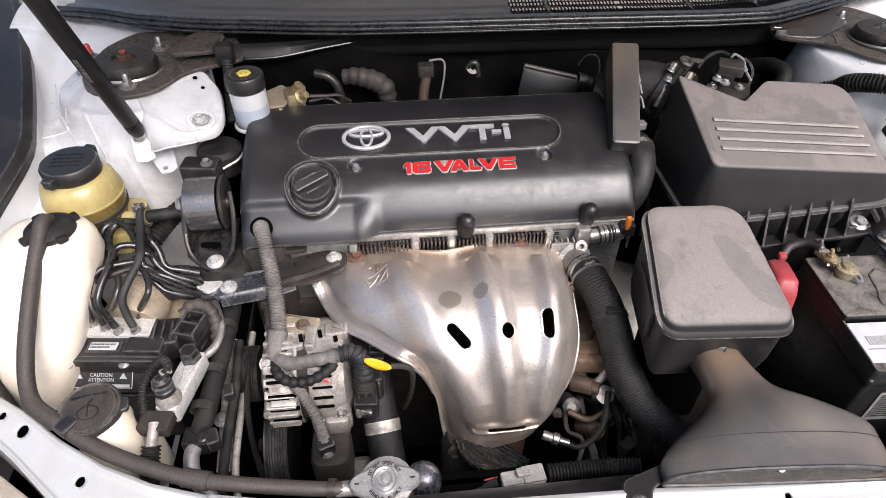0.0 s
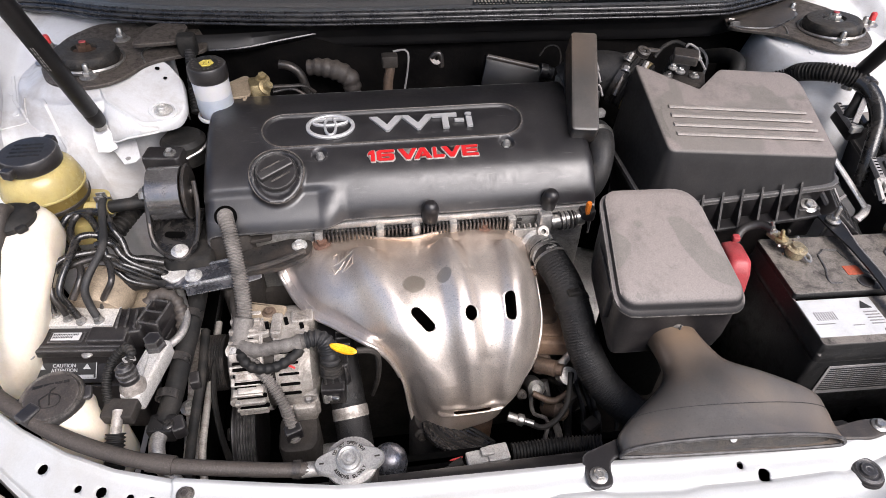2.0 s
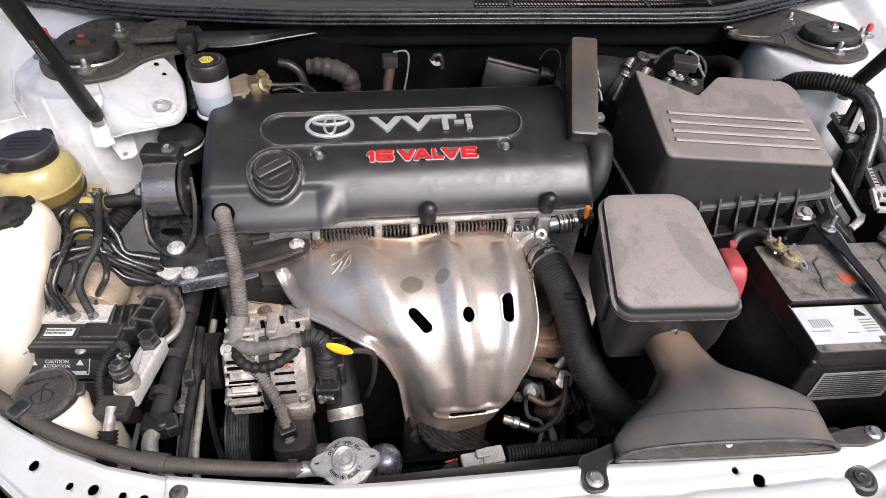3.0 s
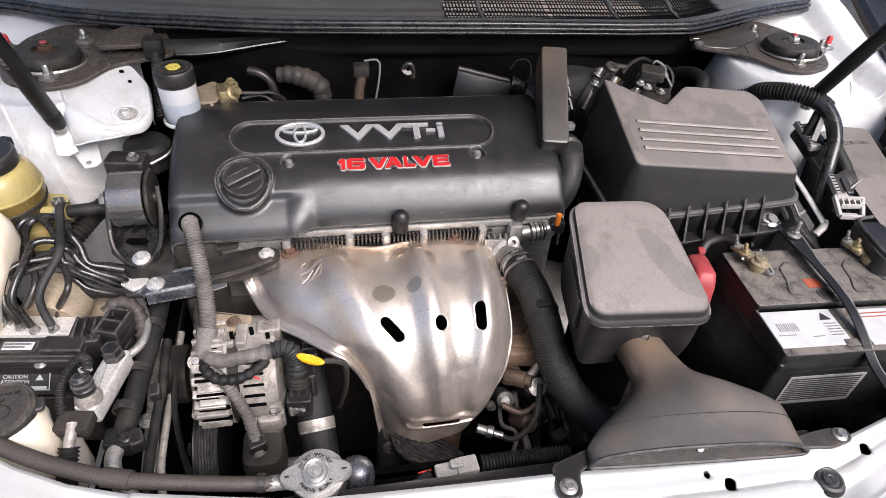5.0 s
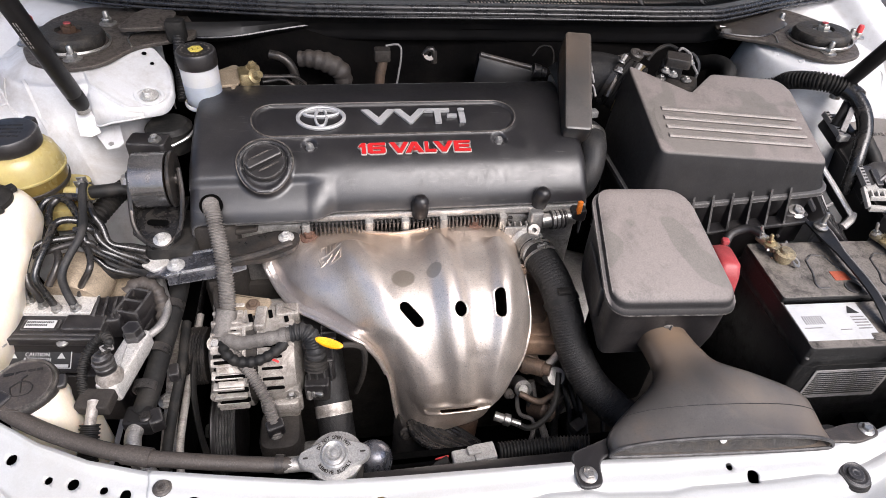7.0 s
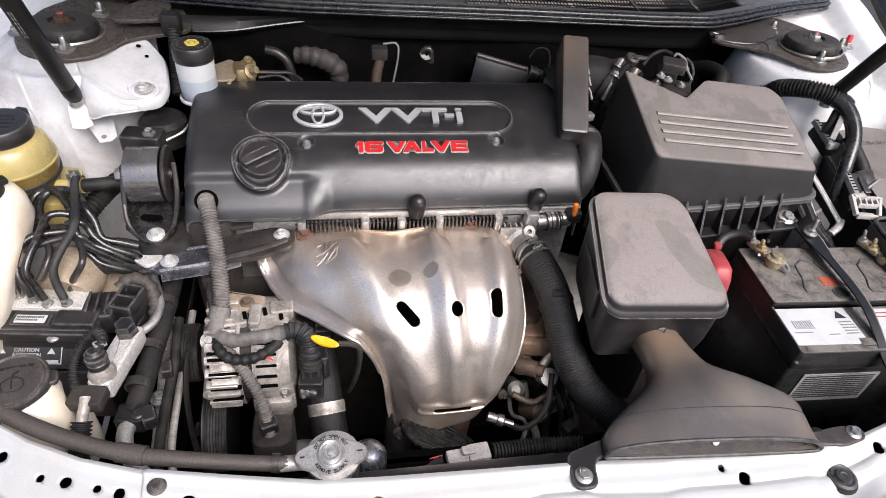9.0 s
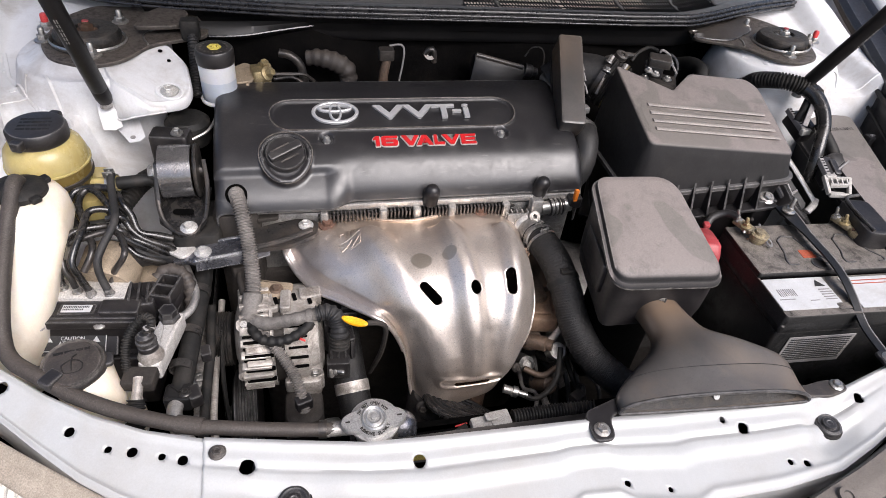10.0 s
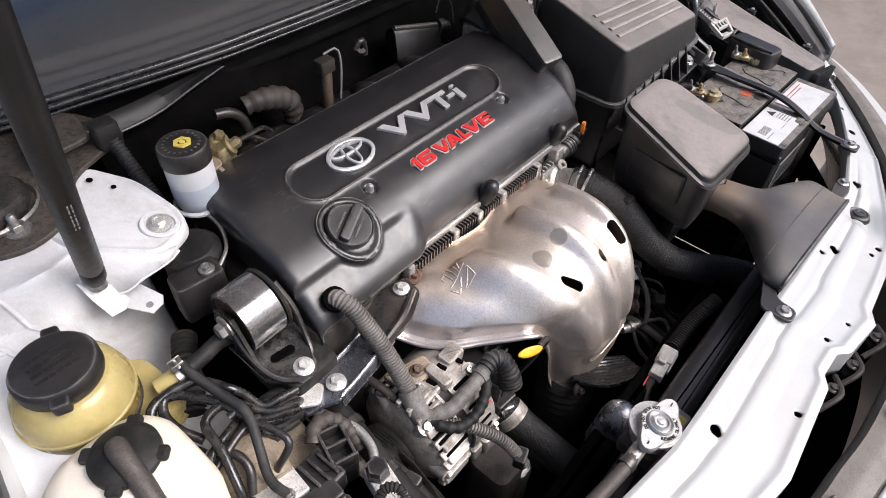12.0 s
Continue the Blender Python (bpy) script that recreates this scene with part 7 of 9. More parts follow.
har = thing("wiring_harness", (0.72, 0.70, 0.93), "thick black corrugated wiring harness bending past the air box", "wiring harness")
part("conduit", tube([(0.6139, 0.8255, 0.9350), (0.6539, 0.8075, 0.9730), (0.6839, 0.7955, 0.9950), (0.6871, 0.7675, 1.0150), (0.7052, 0.7379, 1.0270), (0.7277, 0.7212, 1.0270), (0.7403, 0.7112, 1.0220)], 0.0125, 18, ribs=0.0048, amp=0.0013), RUBBER, har)
part("sleeve", tube([(0.7316, 0.7145, 1.0250), (0.7400, 0.7000, 1.0200), (0.7440, 0.6780, 1.0080), (0.7400, 0.6560, 0.9920), (0.7300, 0.6380, 0.9750), (0.7230, 0.6260, 0.9600), (0.7200, 0.6180, 0.9400), (0.7190, 0.6120, 0.9150)], lambda t: 0.0122 - 0.004 * t, 18, 0.006), PIPE, har)
part("branch", tube([(0.738, 0.705, 1.010), (0.728, 0.695, 0.995), (0.720, 0.690, 0.98)], 0.007, 10), RUBBER, har)
part("tape", tube([(0.7403, 0.7112, 1.0220), (0.7417, 0.6996, 1.0200)], 0.0136, 18), BLACK, har)
hs = thing("heater_fitting", (0.600, 0.80, 0.93), "small round black fitting behind the air box", "fitting")
part("ring", lathe([(0.006, 0), (0.016, 0), (0.016, 0.012), (0.010, 0.014), (0.006, 0.010), (0.006, 0)], aim((0.655, 0.735, 0.978), (0.1, -0.6, 0.8)), 22, False), STEELD, hs)
part("pipe", tube([(0.60, 0.81, 0.98), (0.615, 0.83, 1.0), (0.61, 0.86, 1.0), (0.60, 0.90, 0.98)], 0.012, 12), RUBBER, hs)

# intake snorkel reaching over the front panel
duct = thing("intake_duct", (0.35, 0.32, 0.83), "fan-shaped dusty black intake duct over the front panel", "intake duct")
SEC = [(0.352, 0.445, 0.850, 0.030, 0.026, 0.012), (0.352, 0.415, 0.876, 0.029, 0.026, 0.012), (0.352, 0.392, 0.884, 0.028, 0.024, 0.014), (0.356, 0.370, 0.884, 0.030, 0.024, 0.014), (0.362, 0.350, 0.882, 0.038, 0.025, 0.014),
       (0.376, 0.330, 0.880, 0.066, 0.029, 0.013), (0.381, 0.310, 0.878, 0.096, 0.031, 0.011), (0.371, 0.292, 0.877, 0.110, 0.0295, 0.009), (0.363, 0.276, 0.876, 0.117, 0.0275, 0.006), (0.362, 0.258, 0.876, 0.1185, 0.0250, 0.005)]
sec = np.array(SEC)
t0 = np.linspace(0, 1, len(sec))
tt = np.linspace(0, 1, 60)
S = np.c_[[np.interp(tt, *np.array(smooth_path([(t, q, 0) for t, q in zip(t0, sec[:, i])], 0.002)[0])[:, :2].T) for i in range(6)]].T


def duct_ring(x, y, z, w, h, low):
    n = 56
    a = np.linspace(0, 2 * math.pi, n, endpoint=False)
    c, s = np.cos(a), np.sin(a)
    px = w * np.sign(c) * np.abs(c) ** 0.8
    pz = np.where(s > 0, h * np.abs(s) ** 0.85, -low * np.abs(s) ** 0.5)
    return np.c_[x + px, np.full(n, y) - 0.006 * (px / 0.12), z + pz - 0.03 * px * min(1.0, w / 0.1)]


outer_r = [duct_ring(*q) for q in S]
inner_r = [duct_ring(q[0], q[1], q[2], q[3] - 0.003, q[4] - 0.003, q[5] - 0.002) for q in S[::-1]]
part("shell", loft(outer_r + inner_r, cap=False), DUCT, duct, sharp=50)
mouth = outer_r[-1]
part("mouth_bead", tube([tuple(p) for p in mouth] + [tuple(mouth[0])], 0.0021, 8, 0.004), BLACK, duct)
seam = duct_ring(*S[46])[3:26]
part("mould_seam", tube([tuple(p) for p in seam], 0.0005, 5), SKIRT, duct)
part("mouth_floor", sheet(lambda u, v: (0.362 + 0.112 * u, 0.260 + 0.022 * v - 0.0055 * u, 0.8725 - 0.0033 * u + v * 0.0245 * np.sqrt(np.maximum(1 - u * u, 0.0))), np.linspace(-1, 1, 60), np.linspace(0, 1, 12)), TOPRUB, duct, "dusty inner face")
part("drain_blob", lathe([(0, 0), (0.0035, 0), (0.004, 0.002), (0, 0.003)], aim((0.363, 0.2675, 0.882), (0, -0.7, 0.6)), 12), PALE, duct)
part("tab", slab(rounded([(0.204, 0.235), (0.228, 0.235), (0.232, 0.262), (0.262, 0.272), (0.258, 0.288), (0.205, 0.272)], 0.009), 0.8725, 0.8775, 0.0015), BLACK, duct)
part("tab", slab(rounded([(0.468, 0.262), (0.520, 0.256), (0.549, 0.262), (0.548, 0.278), (0.520, 0.279), (0.470, 0.272)], 0.007), 0.862, 0.867, 0.0015), PLATE, duct)
part("tab_bolt", hex_bolt(pose(0.216, 0.248, 0.8775), 0.0060, 0.006, 1.5), ZINC, duct)
part("tab_bolt", hex_bolt(pose(0.536, 0.2695, 0.867), 0.0055, 0.006, 1.5), ZINC, duct)
part("pin", lathe([(0, 0), (0.008, 0), (0.007, 0.005), (0.004, 0.007), (0, 0.0075)], pose(0.352, 0.400, 0.9045, 12), 16), FLANGE, duct)

# ---- coolant hose, radiator and front centre ----
uh = thing("radiator_hose", (0.27, 0.44, 0.76), "thick black rubber radiator hose with a spring clamp", "radiator hose")
part("hose", tube([(0.241, 0.560, 0.884), (0.247, 0.535, 0.885), (0.256, 0.505, 0.876), (0.264, 0.475, 0.855), (0.272, 0.440, 0.822), (0.288, 0.405, 0.797), (0.312, 0.372, 0.786), (0.338, 0.345, 0.780), (0.36, 0.31, 0.775)], 0.0214, 28, ribs=0.0036, amp=0.00016), WOVEN, uh)
part("clamp", hose_clamp(aim((0.246, 0.540, 0.885), (0.2, -0.95, -0.1), 100), 0.0226, 0.0035), ZINC, uh)
part("clamp", hose_clamp(aim((0.243, 0.552, 0.885), (0.2, -0.95, -0.05), 100), 0.0226, 0.003), ZINC, uh)
part("strap", lathe([(0.0215, -0.004), (0.0232, -0.004), (0.0232, 0.004), (0.0215, 0.004), (0.0215, -0.004)], aim((0.2615, 0.485, 0.862), (0.28, -0.80, -0.5)), 26, False) + box((0.260, 0.480, 0.886), (0.018, 0.010, 0.006), 0.002, 0.0015), RUBBER, uh)

rad = thing("radiator", (0.20, 0.30, 0.40), "radiator top tank with a bright pressed cap on its neck", "radiator")
# core coloured near-black, the depth's shade put into its colour
part("core", box((0.20, 0.275, 0.60), (0.68, 0.03, 0.42), 0.004, 0.003), SHADE, rad)
part("top_tank", box((0.20, 0.288, 0.800), (0.70, 0.040, 0.045), 0.012, 0.010), BLACK, rad)
part("neck", lathe([(0, -0.045), (0.020, -0.045), (0.020, -0.006), (0.026, -0.004), (0.026, 0.0), (0, 0.0)], pose(-0.021, 0.293, 0.880), 28), CLEAN, rad)
part("tank_label", slab(rounded([(-0.004, 0.2710), (0.052, 0.2690), (0.054, 0.2900), (-0.004, 0.2930)], 0.003), 0.8222, 0.8236, 0.0004), GREYC, rad)
part("tank_label", slab(rounded([(0.000, 0.2730), (0.046, 0.2712), (0.047, 0.2885), (0.000, 0.2908)], 0.003), 0.8236, 0.8242, 0.0002), CAPMARK, rad, "faded yellow label on the tank")
part("neck_bridge", box((-0.021, 0.296, 0.845), (0.05, 0.04, 0.02), 0.006, 0.004), GRIMY, rad)
CM = pose(-0.0225, 0.2905, 0.880, 6, 0, 2) @ Matrix.Diagonal((0.74, 0.80, 1, 1))
ear = []
for i in range(64):
    t = 2 * math.pi * i / 64
    r = 0.0245 + 0.0215 * (abs(math.cos(t)) ** 10)
    ear.append((r * math.cos(t), r * math.sin(t)))
cap = part("pressure_cap", loft([lift(np.array(ear), 0.0), lift(np.array(ear), 0.006), lift(inset(np.array(ear), 0.0015), 0.0078), lift(np.array(ear) * 0.72, 0.0078)]).tr(CM), CAPM, rad, "bright pressed steel cap with raised warning words")
part("cap_crown", lathe([(0.0155, 0.007), (0.0175, 0.0095), (0.0155, 0.0112), (0.013, 0.0095), (0.0115, 0.0105), (0.0095, 0.0125), (0.0075, 0.0105), (0.005, 0.0105), (0.004, 0.0125), (0, 0.013)], CM, 32), CAPM, cap)
for text, a0, a1, flip in (("DO NOT OPEN HOT", 152, 28, 1), ("REMOVE SLOWLY", 212, 328, -1)):
    out = []
    for i, ch in enumerate(text):
        if ch == " ":
            continue
        t = radians(a0 + (a1 - a0) * i / (len(text) - 1))
        out.append(words(ch, 0.0032, 0.0042, 0.0010, CM @ pose(0.0215 * math.cos(t), 0.0215 * math.sin(t), 0.0076) @ pose(0, 0, 0, 0, 0, math.degrees(t) - 90 * flip), bold=0.02))
    part("raised_words", joined(out), GRIMY, cap)
part("ear_mark", box((-0.036, 0, 0.0080), (0.006, 0.002, 0.0008), 0.0003, 0.0002).tr(CM), GRIMY, cap)
part("ear_mark", box((0.036, 0, 0.0080), (0.007, 0.002, 0.0008), 0.0003, 0.0002).tr(CM), GRIMY, cap)
part("overflow_spout", tube([(-0.046, 0.293, 0.871), (-0.060, 0.2935, 0.871), (-0.070, 0.2935, 0.871)], 0.0075, 12), ALU, rad)
# shroud in the same near-black, so it sinks into painted shade
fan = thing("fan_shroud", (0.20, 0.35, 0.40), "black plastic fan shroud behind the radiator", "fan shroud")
part("frame", box((0.20, 0.335, 0.58), (0.66, 0.03, 0.40), 0.02, 0.008), SHADE, fan)
part("top_rail", tube([(-0.12, 0.335, 0.76), (0.05, 0.34, 0.755), (0.2, 0.34, 0.755), (0.45, 0.338, 0.76)], 0.008, 8), SHADE, fan)
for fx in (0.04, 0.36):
    part("motor", lathe([(0, 0), (0.05, 0), (0.05, 0.03), (0.04, 0.045), (0, 0.05)], aim((fx, 0.35, 0.58), (0, 1, 0)), 26), SHADE, fan)

dome = thing("accumulator", (0.016, 0.335, 0.70), "small domed silver canister beside the radiator cap", "canister")
part("shell", lathe([(0, -0.06), (0.021, -0.06), (0.021, -0.006), (0.019, 0.006), (0.013, 0.015), (0.006, 0.0185), (0, 0.019)], aim((0.016, 0.333, 0.798), (0.12, -0.1, 1)), 28), BRKT, dome)

lh = thing("lower_hose", (-0.03, 0.44, 0.60), "black coolant hose with a pale spring clamp", "coolant hose")
part("hose", tube([(-0.040, 0.515, 0.790), (-0.036, 0.490, 0.765), (-0.032, 0.460, 0.735), (-0.027, 0.425, 0.715), (-0.022, 0.38, 0.70), (-0.02, 0.33, 0.69)], 0.0225, 24, 0.005), WOVEN, lh)
lc = part("clamp", lathe([(0.0226, -0.0075), (0.0236, -0.0075), (0.0236, 0.0075), (0.0226, 0.0075), (0.0226, -0.0075)], aim((-0.0300, 0.4470, 0.7265), (0.1, -0.8, -0.55)), 32, False), WEATH, lh, "pale spring band clamp")
for s_ in (-1, 1):
    part("clamp_tongue", box((-0.006 + 0.012 * s_, 0.004 * s_, 0.0245), (0.008, 0.012, 0.007), 0.0015, 0.001).tr(Matrix.Translation((-0.0275, 0.4430, 0.7290)) @ pose(0, 0, 0, -32, 0, 0)), WEATH, lc)

oc = thing("grey_plug", (0.13, 0.33, 0.74), "grey two-piece wiring plug on a black corrugated lead", "wiring plug")
PM = pose(0.130, 0.331, 0.782, 0, 0, 5) @ Matrix.Diagonal((0.86, 0.86, 0.86, 1))
part("plug_body", box((0.012, 0, 0), (0.030, 0.024, 0.022), 0.003, 0.002).tr(PM), PLUGG, oc)
part("plug_body", box((-0.016, 0, -0.001), (0.030, 0.020, 0.018), 0.003, 0.002).tr(PM), PLUGG, oc)
part("latch", box((-0.002, 0.002, 0.013), (0.018, 0.012, 0.006), 0.002, 0.0015).tr(PM), PLUGG, oc)
part("key_ridge", box((0.004, -0.012, 0.004), (0.040, 0.003, 0.006), 0.001, 0.0008).tr(PM), PLUGG, oc)
part("lead", tube([(0.158, 0.333, 0.784), (0.19, 0.333, 0.785), (0.225, 0.330, 0.790), (0.26, 0.322, 0.80)], 0.0095, 14, ribs=0.004, amp=0.0010), RUBBER, oc)
part("lead", tube([(0.10, 0.331, 0.780), (0.085, 0.328, 0.775), (0.05, 0.315, 0.772), (0.02, 0.305, 0.772)], 0.0055, 10), RUBBER, oc)
part("wire", tube([(0.100, 0.335, 0.782), (0.085, 0.334, 0.779), (0.068, 0.328, 0.776)], 0.0012, 6), PINK, oc)
wl = thing("wire_bundle", (0.08, 0.36, 0.62), "bundle of dark ribbed leads below the heat shield", "wires")
for i in range(9):
    part("lead", tube([(0.0650 + 0.0050 * i, 0.4124 + 0.003 * i, 0.7350 - 0.002 * i), (0.0667 + 0.0060 * i, 0.3900 + 0.003 * i, 0.7450 - 0.003 * i), (0.0811 + 0.0066 * i, 0.3670 + 0.004 * i, 0.7520 - 0.004 * i), (0.1100 + 0.005 * i, 0.3399 + 0.005 * i, 0.7720 - 0.006 * i)], 0.0040, 8), (PIPE, PIPE, RUBBER)[i % 3], wl)
sn = thing("oxygen_sensor", (0.19, 0.40, 0.72), "bright oxygen sensor with its black lead", "sensor")
part("tip", lathe([(0, 0), (0.006, 0), (0.006, 0.012), (0.008, 0.013), (0.008, 0.020), (0.0045, 0.022), (0.0045, 0.034), (0, 0.034)], aim((0.172, 0.404, 0.745), (0.9, -0.35, -0.15)), 16), ZINC, sn)
part("lead", tube([(0.200, 0.392, 0.740), (0.215, 0.388, 0.735), (0.235, 0.395, 0.738), (0.252, 0.41, 0.752), (0.262, 0.44, 0.775)], 0.004, 8), RUBBER, sn)
hw = thing("gearbox_wires", (0.27, 0.40, 0.62), "loose black wires and clips over the gearbox", "wires")
rnd = random.Random(4)
for i in range(9):
    x = 0.225 + 0.012 * i
    pts = [(x + rnd.uniform(-0.01, 0.01), 0.47 - 0.03 * k + rnd.uniform(-0.008, 0.008), 0.715 - 0.012 * k + rnd.uniform(-0.02, 0.02)) for k in range(5)]
    part("wire", tube(pts, rnd.choice((0.003, 0.004, 0.0055)), 8), rnd.choice((RUBBER, HOSE, LOOM)), hw)
for x, y, z in ((0.262, 0.43, 0.73), (0.285, 0.395, 0.715), (0.30, 0.45, 0.74), (0.325, 0.415, 0.74)):
    part("clip", box((x, y, z), (0.020, 0.016, 0.014), 0.003, 0.002, 30), GRIMY, hw)

# ---- things behind the engine ----
BKS = Matrix.Translation((-0.183, 0.786, 1.061)) @ Matrix.Diagonal((0.78, 0.78, 0.86, 1)) @ Matrix.Translation((0.183, -0.786, -1.061))
bk = thing("brake_fluid_bottle", (-0.184, 0.787, 0.985), "white brake fluid bottle with a black cap and a yellow mark", "fluid bottle")
part("bottle", lathe([(0, -0.030), (0.0311, -0.030), (0.0312, -0.006), (0.029, 0.0), (0, 0.0)], BKS @ pose(-0.184, 0.787, 1.040), 36), MILK, bk)
part("fluid_half", lathe([(0, -0.066), (0.024, -0.070), (0.0295, -0.064), (0.0310, -0.05), (0.0311, -0.030), (0, -0.030)], BKS @ pose(-0.184, 0.787, 1.040), 36), FLUID, bk, "lower half shadowed by brake fluid")
part("foot_ring", lathe([(0.0300, -0.070), (0.0345, -0.069), (0.0350, -0.066), (0.0318, -0.063), (0.0300, -0.070)], BKS @ pose(-0.184, 0.787, 1.040), 36, False), MILK, bk)
bc = part("cap", lathe([(0, -0.004), (0.0325, -0.004), (0.0330, 0.0), (0.0330, 0.016), (0.0305, 0.0195), (0.012, 0.0200), (0.0, 0.0200)], BKS @ pose(-0.184, 0.787, 1.041), 36), BLACK, bk, "ribbed black screw cap")
part("mark", lathe([(0.005, 0), (0.0095, 0), (0.0095, 0.0014), (0.005, 0.0014), (0.005, 0)], pose(-0.183, 0.786, 1.0610), 6, False) + lathe([(0, 0), (0.0032, 0), (0.003, 0.0016), (0, 0.0016)], pose(-0.183, 0.786, 1.0610), 12), CAPMARK, bc, "yellow printed mark")
out = []
for i in range(20):
    t = radians(i * 18)
    out.append(box((0.0225, 0, 0.0003), (0.0038, 0.0026, 0.0006), 0.0003, 0.0002).tr(BKS @ pose(-0.184, 0.787, 1.0610, 0, 0, math.degrees(t))))
part("cap_print", joined(out), PLATE, bc)
part("bracket", slab(rounded([(-0.170, 0.795), (-0.140, 0.800), (-0.132, 0.840), (-0.150, 0.862), (-0.180, 0.835)], 0.006), 1.000, 1.004, 0.001), TAN, bk)
part("bracket_leg", box((-0.146, 0.812, 0.975), (0.005, 0.04, 0.055), 0.0015, 0.001), TAN, bk)
bf = thing("brake_pipe_block", (-0.128, 0.83, 0.96), "brass-coloured brake pipe block behind the engine", "pipe block")
part("block", box((-0.128, 0.825, 0.998), (0.026, 0.03, 0.03), 0.004, 0.003, 12), GOLD, bf)
part("nut", hex_bolt(aim((-0.118, 0.815, 1.008), (0.7, -0.5, 0.5)), 0.0065, 0.012), GOLD, bf)
part("nut", hex_bolt(aim((-0.122, 0.83, 1.012), (0.1, -0.3, 1)), 0.0065, 0.010), GOLD, bf)
part("pipe", tube([(-0.112, 0.822, 1.004), (-0.085, 0.825, 1.002), (-0.065, 0.828, 1.0), (-0.05, 0.835, 0.985)], 0.0028, 8), STEELD, bf)
part("pipe", tube([(-0.110, 0.830, 0.992), (-0.080, 0.838, 0.990), (-0.055, 0.835, 0.97)], 0.0028, 8), STEELD, bf)
rp = thing("rear_pipes", (0.03, 0.86, 0.90), "dusty coolant and fuel pipes behind the engine cover", "pipes")
part("pipe", tube([(-0.10, 0.868, 1.016), (-0.082, 0.865, 1.012), (-0.068, 0.862, 0.995), (-0.062, 0.860, 0.95)], 0.0065, 10), STEELD, rp)
part("sleeve", tube([(-0.058, 0.872, 1.006), (-0.040, 0.868, 1.008), (-0.018, 0.864, 1.004), (-0.004, 0.863, 0.996), (0.004, 0.862, 0.985), (0.006, 0.862, 0.95)], lambda t: 0.0085 + 0.0065 * math.sin(math.pi * min(1.0, 0.12 + t * 0.8)), 14, 0.005, ribs=0.013, amp=0.0009), HOSEB, rp, "dusty crinkled sleeve")
part("brown_pipe", tube([(0.064, 0.860, 1.018), (0.064, 0.858, 1.004), (0.060, 0.855, 0.985), (0.058, 0.853, 0.95)], 0.0075, 12), BROWN, rp)
part("pipe_union", box((0.064, 0.860, 1.018), (0.024, 0.018, 0.018), 0.003, 0.002), GRIMY, rp)
part("bracket", tube([(0.070, 0.868, 1.028), (0.090, 0.865, 1.03), (0.092, 0.860, 1.01), (0.084, 0.857, 0.96)], 0.0016, 6), GREYC, rp)
part("hook", tube([(0.128, 0.87, 1.012), (0.134, 0.868, 1.022), (0.142, 0.868, 1.020), (0.144, 0.868, 1.0)], 0.0045, 10), STEELD, rp)
part("hook_eye", lathe([(0.004, -0.002), (0.010, -0.002), (0.010, 0.002), (0.004, 0.002), (0.004, -0.002)], aim((0.136, 0.869, 1.014), (0.1, -0.8, 0.5)), 20, False), STEELD, rp)
mani = thing("intake_manifold", (0.25, 0.85, 0.88), "black plastic intake manifold behind the engine cover", "intake manifold")
part("runner_block", box((0.08, 0.845, 0.925), (0.46, 0.06, 0.07), 0.012, 0.008), BLACK, mani)
ch = []
for t, k in ((0.0, 0.80), (0.03, 1.0), (0.5, 0.92), (0.93, 0.72), (0.98, 0.62)):
    c = np.array((0.217, 0.886, 1.004)) * (1 - t) + np.array((0.306, 0.872, 0.986)) * t
    ch.append(c + np.array([(0.0, -0.0035, 0.002), (0.0, 0.0, 0.0035), (0.0, 0.0045, 0.002), (0.0, 0.017, -0.010), (0.0, 0.016, -0.040), (-0.010, -0.022, -0.046), (-0.008, -0.021, -0.036), (0.0, -0.008, -0.005)]) * k)
part("vacuum_box", loft(ch), SKIRT, mani, "black wedge-shaped chamber with a pale rubbed ridge")
part("chamber_ridge", tube([tuple(np.array((0.219, 0.8835, 1.0060)) * (1 - t) + np.array((0.300, 0.8710, 0.9890)) * t) for t in np.linspace(0, 1, 6)], 0.0040, 10), DUCT, mani)
part("chamber_neck", lathe([(0, -0.006), (0.012, -0.006), (0.012, 0.006), (0.0095, 0.008), (0.0095, 0.016), (0, 0.016)], aim((0.309, 0.872, 0.982), (1, -0.1, -0.25)), 20), BLACK, mani)
part("thin_wire", tube([(0.300, 0.872, 1.008), (0.312, 0.876, 1.022), (0.328, 0.872, 1.022), (0.334, 0.868, 1.005), (0.330, 0.86, 0.985)], 0.0012, 6), STEELD, mani)
for i in range(4):
    part("runner", tube([(-0.08 + 0.10 * i, 0.80, 0.93), (-0.08 + 0.10 * i, 0.835, 0.955), (-0.08 + 0.10 * i, 0.865, 0.93), (-0.08 + 0.10 * i, 0.875, 0.86)], 0.022, 14, 0.01), BLACK, mani)

# ---- mount, brackets, bottles and brake unit on the fluid side ----
arm = thing("body_bracket", (-0.27, 0.79, 0.95), "white painted steel bracket from the strut tower to the mount", "bracket")
AOU = rounded([(-0.3157, 0.7585), (-0.2644, 0.7199), (-0.2439, 0.7269), (-0.2234, 0.7380), (-0.2169, 0.7634), (-0.2266, 0.8188), (-0.2562, 0.8603), (-0.3311, 0.7919)], [0.006, 0.012, 0.014, 0.018, 0.016, 0.012, 0.012, 0.010])
az = lambda o: 0.8532 + -0.1764 * o[:, 0] + 0.1574 * o[:, 1]
rings = []
for ins, dz in ((0.0072, -0.0016), (0.0060, -0.0015), (0.0035, 0.0), (0.002, 0.0), (0.0, -0.003), (-0.0005, -0.012), (0.001, -0.015)):
    o = inset(AOU, ins)
    rings.append(np.c_[o, az(o) + dz])
